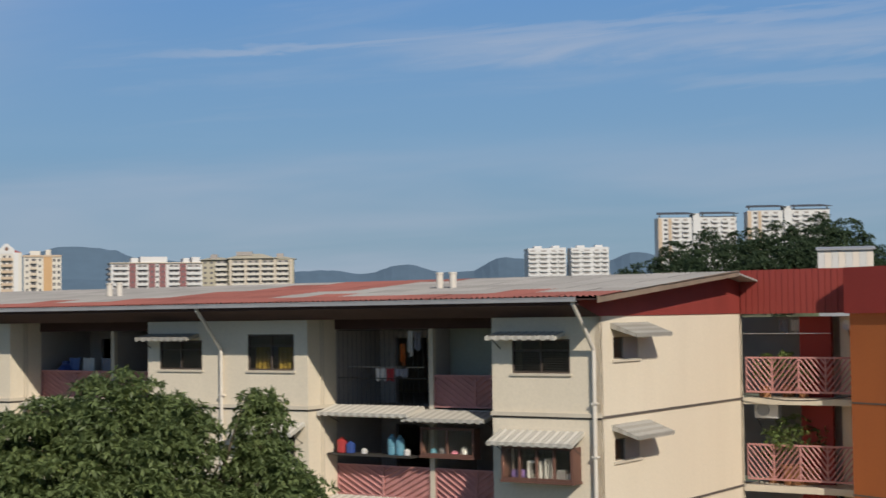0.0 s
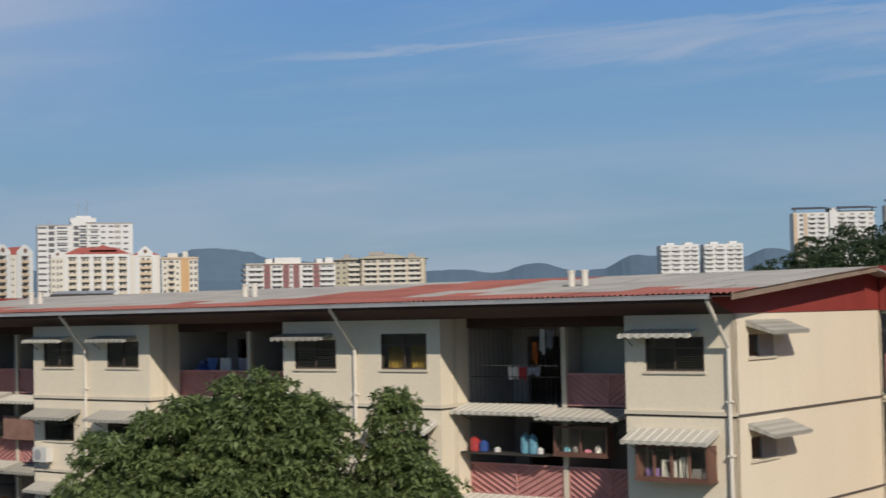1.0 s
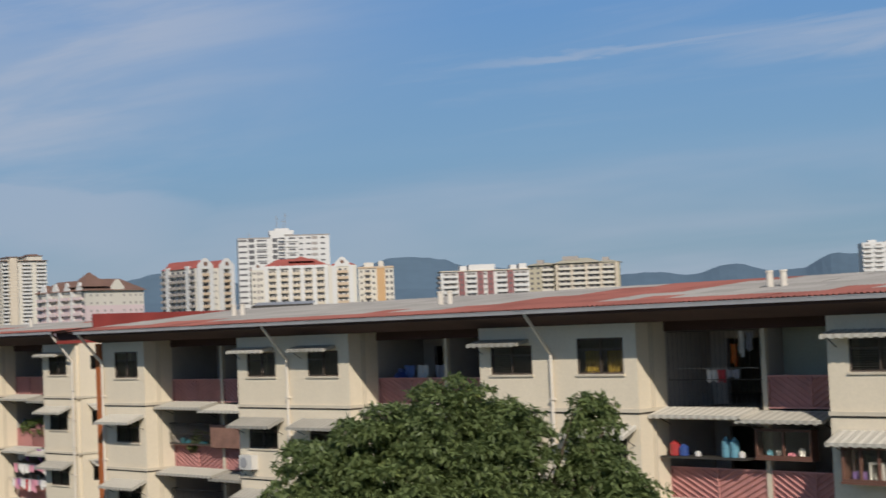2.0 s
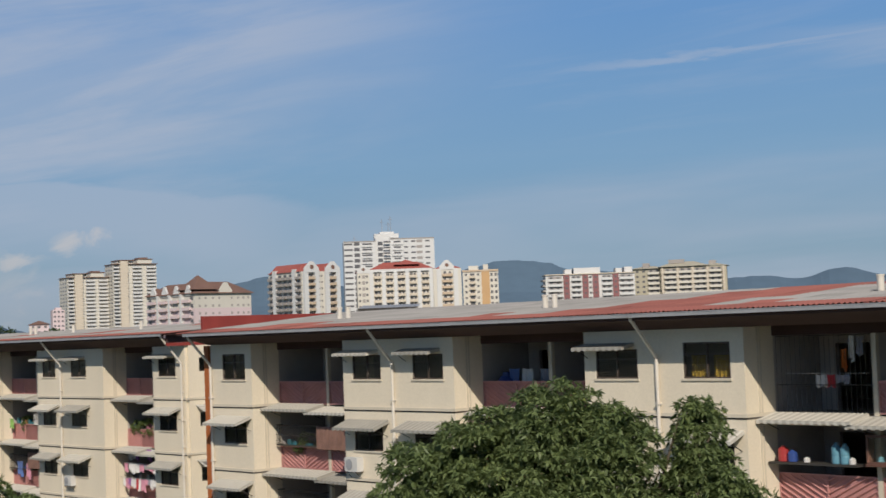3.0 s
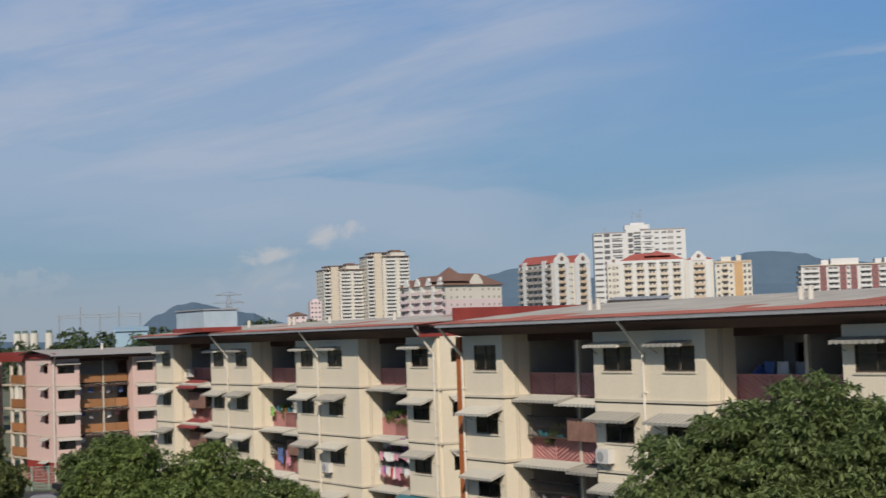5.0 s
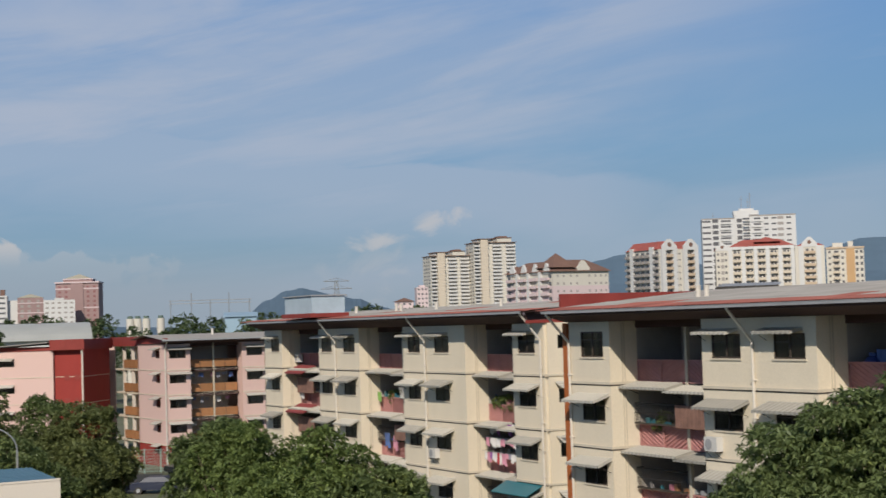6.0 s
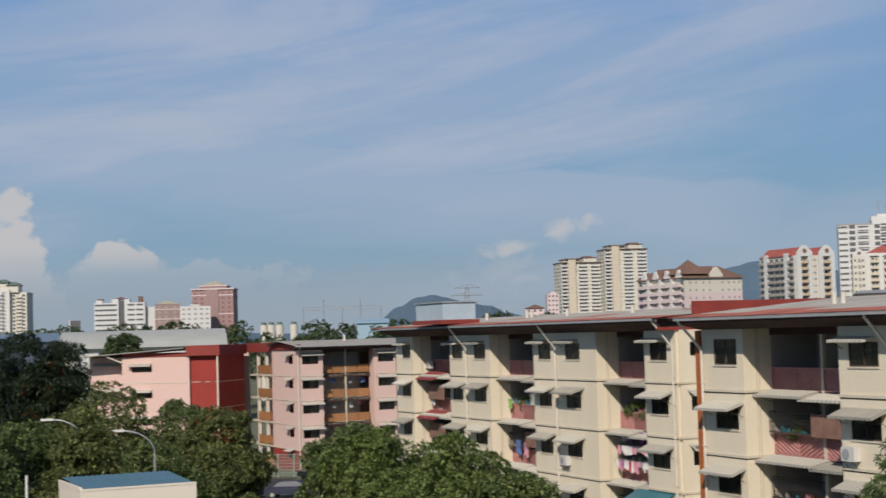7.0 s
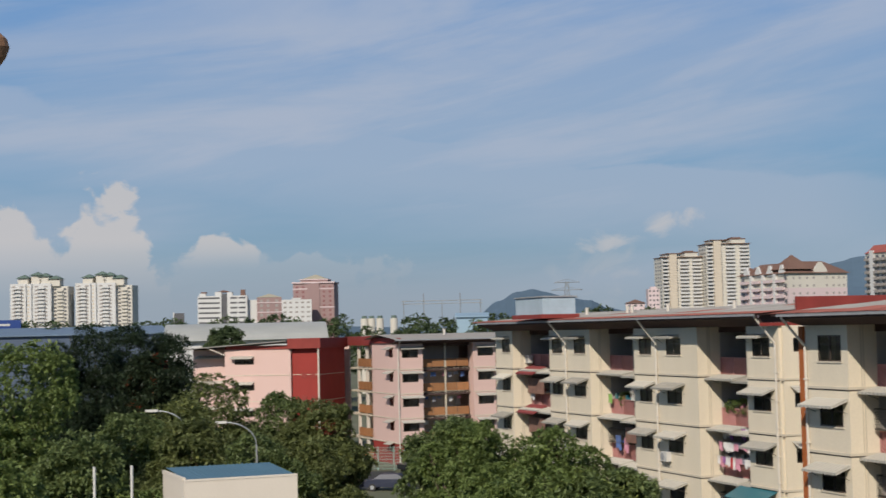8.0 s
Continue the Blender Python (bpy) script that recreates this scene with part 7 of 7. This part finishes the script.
# brackets and a small dish at the stair tower
d = empty("satellite_dish", LOCAL @ pose(-16.05, DR + 10.4, 13.25), "small pale dish on a dark wall bracket", "satellite dish")
bm = B()
prof = [(0.02, 0.0), (0.07, 0.01), (0.12, 0.03), (0.16, 0.05)]
ring = [[bm.verts.new((q * math.cos(t), -p, q * math.sin(t))) for t in [k * math.pi / 8 for k in range(16)]] for q, p in prof]
for p, q in zip(ring, ring[1:]):
    for k in range(16): bm.faces.new((p[k], p[(k + 1) % 16], q[(k + 1) % 16], q[k]))
part("dish", bm, PLASTIC["white"], d)
bm = B(); bar(bm, (0, 0.02, 0), (0.1, 0.1, -0.5), 0.025, 6); bar(bm, (0.1, 0.1, -0.5), (0.9, 0.0, -0.45), 0.025, 6)
part("arm", bm, IRON, d)

# rooftop shed behind the red corridor roof
rs = empty("roof_shed", pose(15.67, 60.0, 14.6, 0, 0, -14.6), "white and pale blue sheet-metal box on the roof", "shed")
for i in range(8):
    bm = B(); box(bm, -1.05 + i * 0.26, -0.80 + i * 0.26, -0.9, -0.86, 0.2, 1.42)
    part("panel", bm, SHED_WALL if i % 2 else PLASTIC["white"], rs)
bm = B(); box(bm, -1.05, 1.02, -0.85, 0.9, -14.6, 1.40); part("core", bm, GUTTER, rs)
bm = B(); flat(bm, [(-1.12, -1.0, 1.46), (1.1, -1.0, 1.46), (1.1, 1.0, 1.62), (-1.12, 1.0, 1.62)], 0.05); part("lid", bm, GUTTER, rs)

# low building behind the near block, only its roof edge shows
lb = empty("rear_building", pose(*at(18.1, 100), 0, 0, 0, 14), "low building with a blue-grey sheet roof behind the flats", "building")
bm = B(); box(bm, -1.7, 1.7, 0, 4, 0, 15.2); part("wall", bm, CREAM, lb)
bm = B(); corrugated(bm, -1.95, 1.95, -0.4, 15.55, 4.4, 15.85, 0.2, 0.02); part("roof", bm, GUTTER, lb)
bm = B(); box(bm, -1.95, 1.95, -0.44, -0.40, 15.3, 15.58); part("fascia", bm, IRON, lb)

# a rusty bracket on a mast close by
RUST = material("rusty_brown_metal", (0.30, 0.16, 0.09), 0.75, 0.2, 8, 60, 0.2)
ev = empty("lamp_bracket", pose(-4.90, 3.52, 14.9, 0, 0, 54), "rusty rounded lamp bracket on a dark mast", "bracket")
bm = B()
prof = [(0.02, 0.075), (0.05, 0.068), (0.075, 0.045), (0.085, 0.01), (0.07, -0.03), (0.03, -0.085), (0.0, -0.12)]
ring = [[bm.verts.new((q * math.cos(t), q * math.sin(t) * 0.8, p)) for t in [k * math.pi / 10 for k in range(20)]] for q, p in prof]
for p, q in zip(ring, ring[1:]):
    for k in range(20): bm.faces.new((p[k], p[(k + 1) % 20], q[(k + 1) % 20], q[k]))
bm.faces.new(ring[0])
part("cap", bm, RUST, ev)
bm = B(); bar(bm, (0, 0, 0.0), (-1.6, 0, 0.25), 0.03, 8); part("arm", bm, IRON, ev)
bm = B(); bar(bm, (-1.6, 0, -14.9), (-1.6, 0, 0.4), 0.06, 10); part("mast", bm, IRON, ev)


# ---- left distance: gantry, sign, cars, fence, road ----
def gantry():
    g = empty("gantry", pose(*at(37.9, 420), 0, 0, 0, 37.9), "thin grey steel gantry on the skyline", "gantry")
    for x in (-10.5, -5, 0, 5, 10.5):
        bm = B(); bar(bm, (x, 0, 0), (x, 0, 24 if x in (-5, 5) else 22), 0.16, 5)
        part("mast", bm, STEEL, g)
    for z in (21.2, 22.0):
        bm = B(); bar(bm, (-11, 0, z), (11, 0, z), 0.11, 5)
        part("beam", bm, STEEL, g)
    return g


gantry()
sg = empty("billboard", pose(-241.5, 178.0, 0, 0, 0, 53.6), "blue roof sign with unreadable pale bars", "sign")
bm = B(); box(bm, -3.6, 2.2, -0.2, 0.2, 15.6, 17.6); part("board", bm, PLASTIC["blue"], sg)
bm = B(); box(bm, -3.0, 0.2, -0.24, -0.203, 16.5, 16.9); part("pale_bar", bm, PLASTIC["white"], sg)
for x in (-3, 1.6):
    bm = B(); bar(bm, (x, 0, 0), (x, 0, 15.6), 0.2, 6); part("mast", bm, STEEL, sg)

bm = B(); flat(bm, [(-78, 84, 0.02), (-98, 118, 0.02), (-106, 114, 0.02), (-88, 80, 0.02)])
tagged(part("road", bm, ASPHALT), "grey asphalt parking lane between the blocks", "road", kind="structure")


def car(x, y, ang, paint, label):
    c = empty("parked_car", pose(x, y, 0.02, 0, 0, ang), label, "car", "parked cars")
    bm = B()
    prof = [(-2.1, 0.35), (-2.1, 0.85), (-1.3, 0.98), (-0.7, 1.42), (0.9, 1.45), (1.6, 1.0), (2.1, 0.9), (2.15, 0.35)]
    s = [[bm.verts.new((px, w * (0.72 if pz > 1.2 else 0.84), pz)) for px, pz in prof] for w in (-1, 1)]
    for i in range(len(prof)):
        j = (i + 1) % len(prof)
        bm.faces.new((s[0][i], s[0][j], s[1][j], s[1][i]))
    bm.faces.new(s[0][::-1]); bm.faces.new(s[1])
    bmesh.ops.bevel(bm, geom=bm.edges[:], offset=0.06, segments=2)
    part("body", bm, paint, c)
    for w in (-1, 1):
        bm = B(); v = [bm.verts.new(p) for p in ((-1.1, w * 0.80, 1.0), (1.35, w * 0.80, 1.0), (0.85, w * 0.735, 1.38), (-0.65, w * 0.735, 1.38))]; bm.faces.new(v)
        part("side_window", bm, DARK_GLASS, c)
    for px in (-1.35, 1.35):
        for w in (-1, 1):
            bm = B(); bar(bm, (px, w * 0.62, 0.31), (px, w * 0.86, 0.31), 0.31, 16)
            t = part("wheel", bm, IRON, c)
            bm = B(); bar(bm, (px, w * 0.80, 0.31), (px, w * 0.875, 0.31), 0.18, 12)
            part("rim", bm, STEEL, t)


BLACK_CAR = material("black_car_paint", (0.015, 0.016, 0.018), 0.25, 0.05, 1, 8, 0.0, spec=0.6)
BLUE_CAR = material("dark_blue_car_paint", (0.015, 0.02, 0.045), 0.45, 0.05, 1, 8, 0.0, spec=0.6)
car(-90.4, 100.9, 20, BLACK_CAR, "black car parked under the trees")
car(-86.9, 103.6, 25, BLUE_CAR, "dark blue car parked under the trees")
car(-95.5, 118.5, 70, BLACK_CAR, "black car parked before the red ground floor")
fx = empty("mesh_fence", pose(-100.5, 117.5, 0, 0, 0, 30), "pale green wire mesh fence before the pink flats", "fence")
GREEN_WIRE = material("pale_green_wire", (0.30, 0.40, 0.34), 0.6, 0.08)
for i in range(8):
    bm = B(); bar(bm, (-6 + i * 1.6, 0, 0), (-6 + i * 1.6, 0, 2.4), 0.05, 6); part("post", bm, GREEN_WIRE, fx)
bm = B()
for i in range(64): bar(bm, (-6 + i * 0.175, 0, 0.1), (-6 + i * 0.175, 0, 2.35), 0.016, 4)
for j in range(8): bar(bm, (-6, 0, 0.2 + j * 0.3), (5.2, 0, 0.2 + j * 0.3), 0.016, 4)
part("mesh", bm, GREEN_WIRE, fx)["kind"] = "stuff"
sw = bpy.data.curves.new("wire", "CURVE")
sw.dimensions, sw.bevel_depth = "3D", 0.02
sp = sw.splines.new("POLY")
sp.points.add(24)
for i in range(25):
    f = i / 24
    q = LOCAL @ Vector((-19.3 + 3.6 * f, DR + 9.7, 11.05 - 0.18 * math.sin(math.pi * f)))
    sp.points[i].co = (*q, 1)
wo = new("cable", sw); sw.materials.append(IRON)
tagged(wo, "thin dark cable sagging below the corridor rail", "cable")


# plain shelves with bottles and boxes along the balconies
SH = material("grey_plastic_box", (0.30, 0.31, 0.32), 0.6, 0.1, 2, 12, 0.0)
rb = random.Random(77)
for (a, b) in R_REC[1:] + L_REC:
    D = DL if a < -62 else DR
    for k in (1, 2, 3):
        z = floor_z(k) + 1.03
        bm = B(); box(bm, a + 0.2, b - 0.2, D + 1.5, D + 1.8, z - 0.03, z)
        tagged(part("shelf_board", bm, IRON), "dark shelf along the balcony rail", "shelf", "balcony shelves").matrix_basis = LOCAL
        x = a + 0.35
        while x < b - 0.6:
            w, h = rb.uniform(0.12, 0.3), rb.uniform(0.15, 0.55)
            if rb.random() < 0.55:
                bm = B(); box(bm, x, x + w, D + 1.55, D + 1.75, z, z + h * 0.7)
                bmesh.ops.bevel(bm, geom=bm.edges[:], offset=0.012, segments=1)
                o = part("storage_box", bm, rb.choice((SH, PLASTIC["white"], WOOD, PLASTIC["pink"], PLASTIC["teal"])))
                o.matrix_basis = LOCAL
                tagged(o, "small storage box on a balcony shelf", "box", "boxes on balcony shelves")
            else:
                c = rb.choice(("white", "blue", "red", "grey", "grey", "teal"))
                bucket(x + w / 2, D + 1.65, z, h, w * 0.4, PLASTIC[c], "plastic_container", f"{c} plastic container on a dark balcony shelf")
            x += w + rb.uniform(0.05, 0.6)

# pale back room wall with a vent, in the near block's top balcony
PALE_ROOM = material("pale_green_plaster", (0.36, 0.36, 0.29), 0.9, 0.1, 0.6, 12, 0.08)
bm = B(); wall(bm, -25.8, -22.9, DR + 2.35, DR + 2.45, floor_z(0), WALL_TOP, [(-23.95, -23.3, 12.75, 13.35)])
part("inner_wall", bm, PALE_ROOM, near)
bm = B()
for i in range(6): box(bm, -23.95, -23.3, DR + 2.38, DR + 2.42, 12.77 + i * 0.1, 12.82 + i * 0.1)
part("vent_louvre", bm, IRON, near)["kind"] = "stuff"
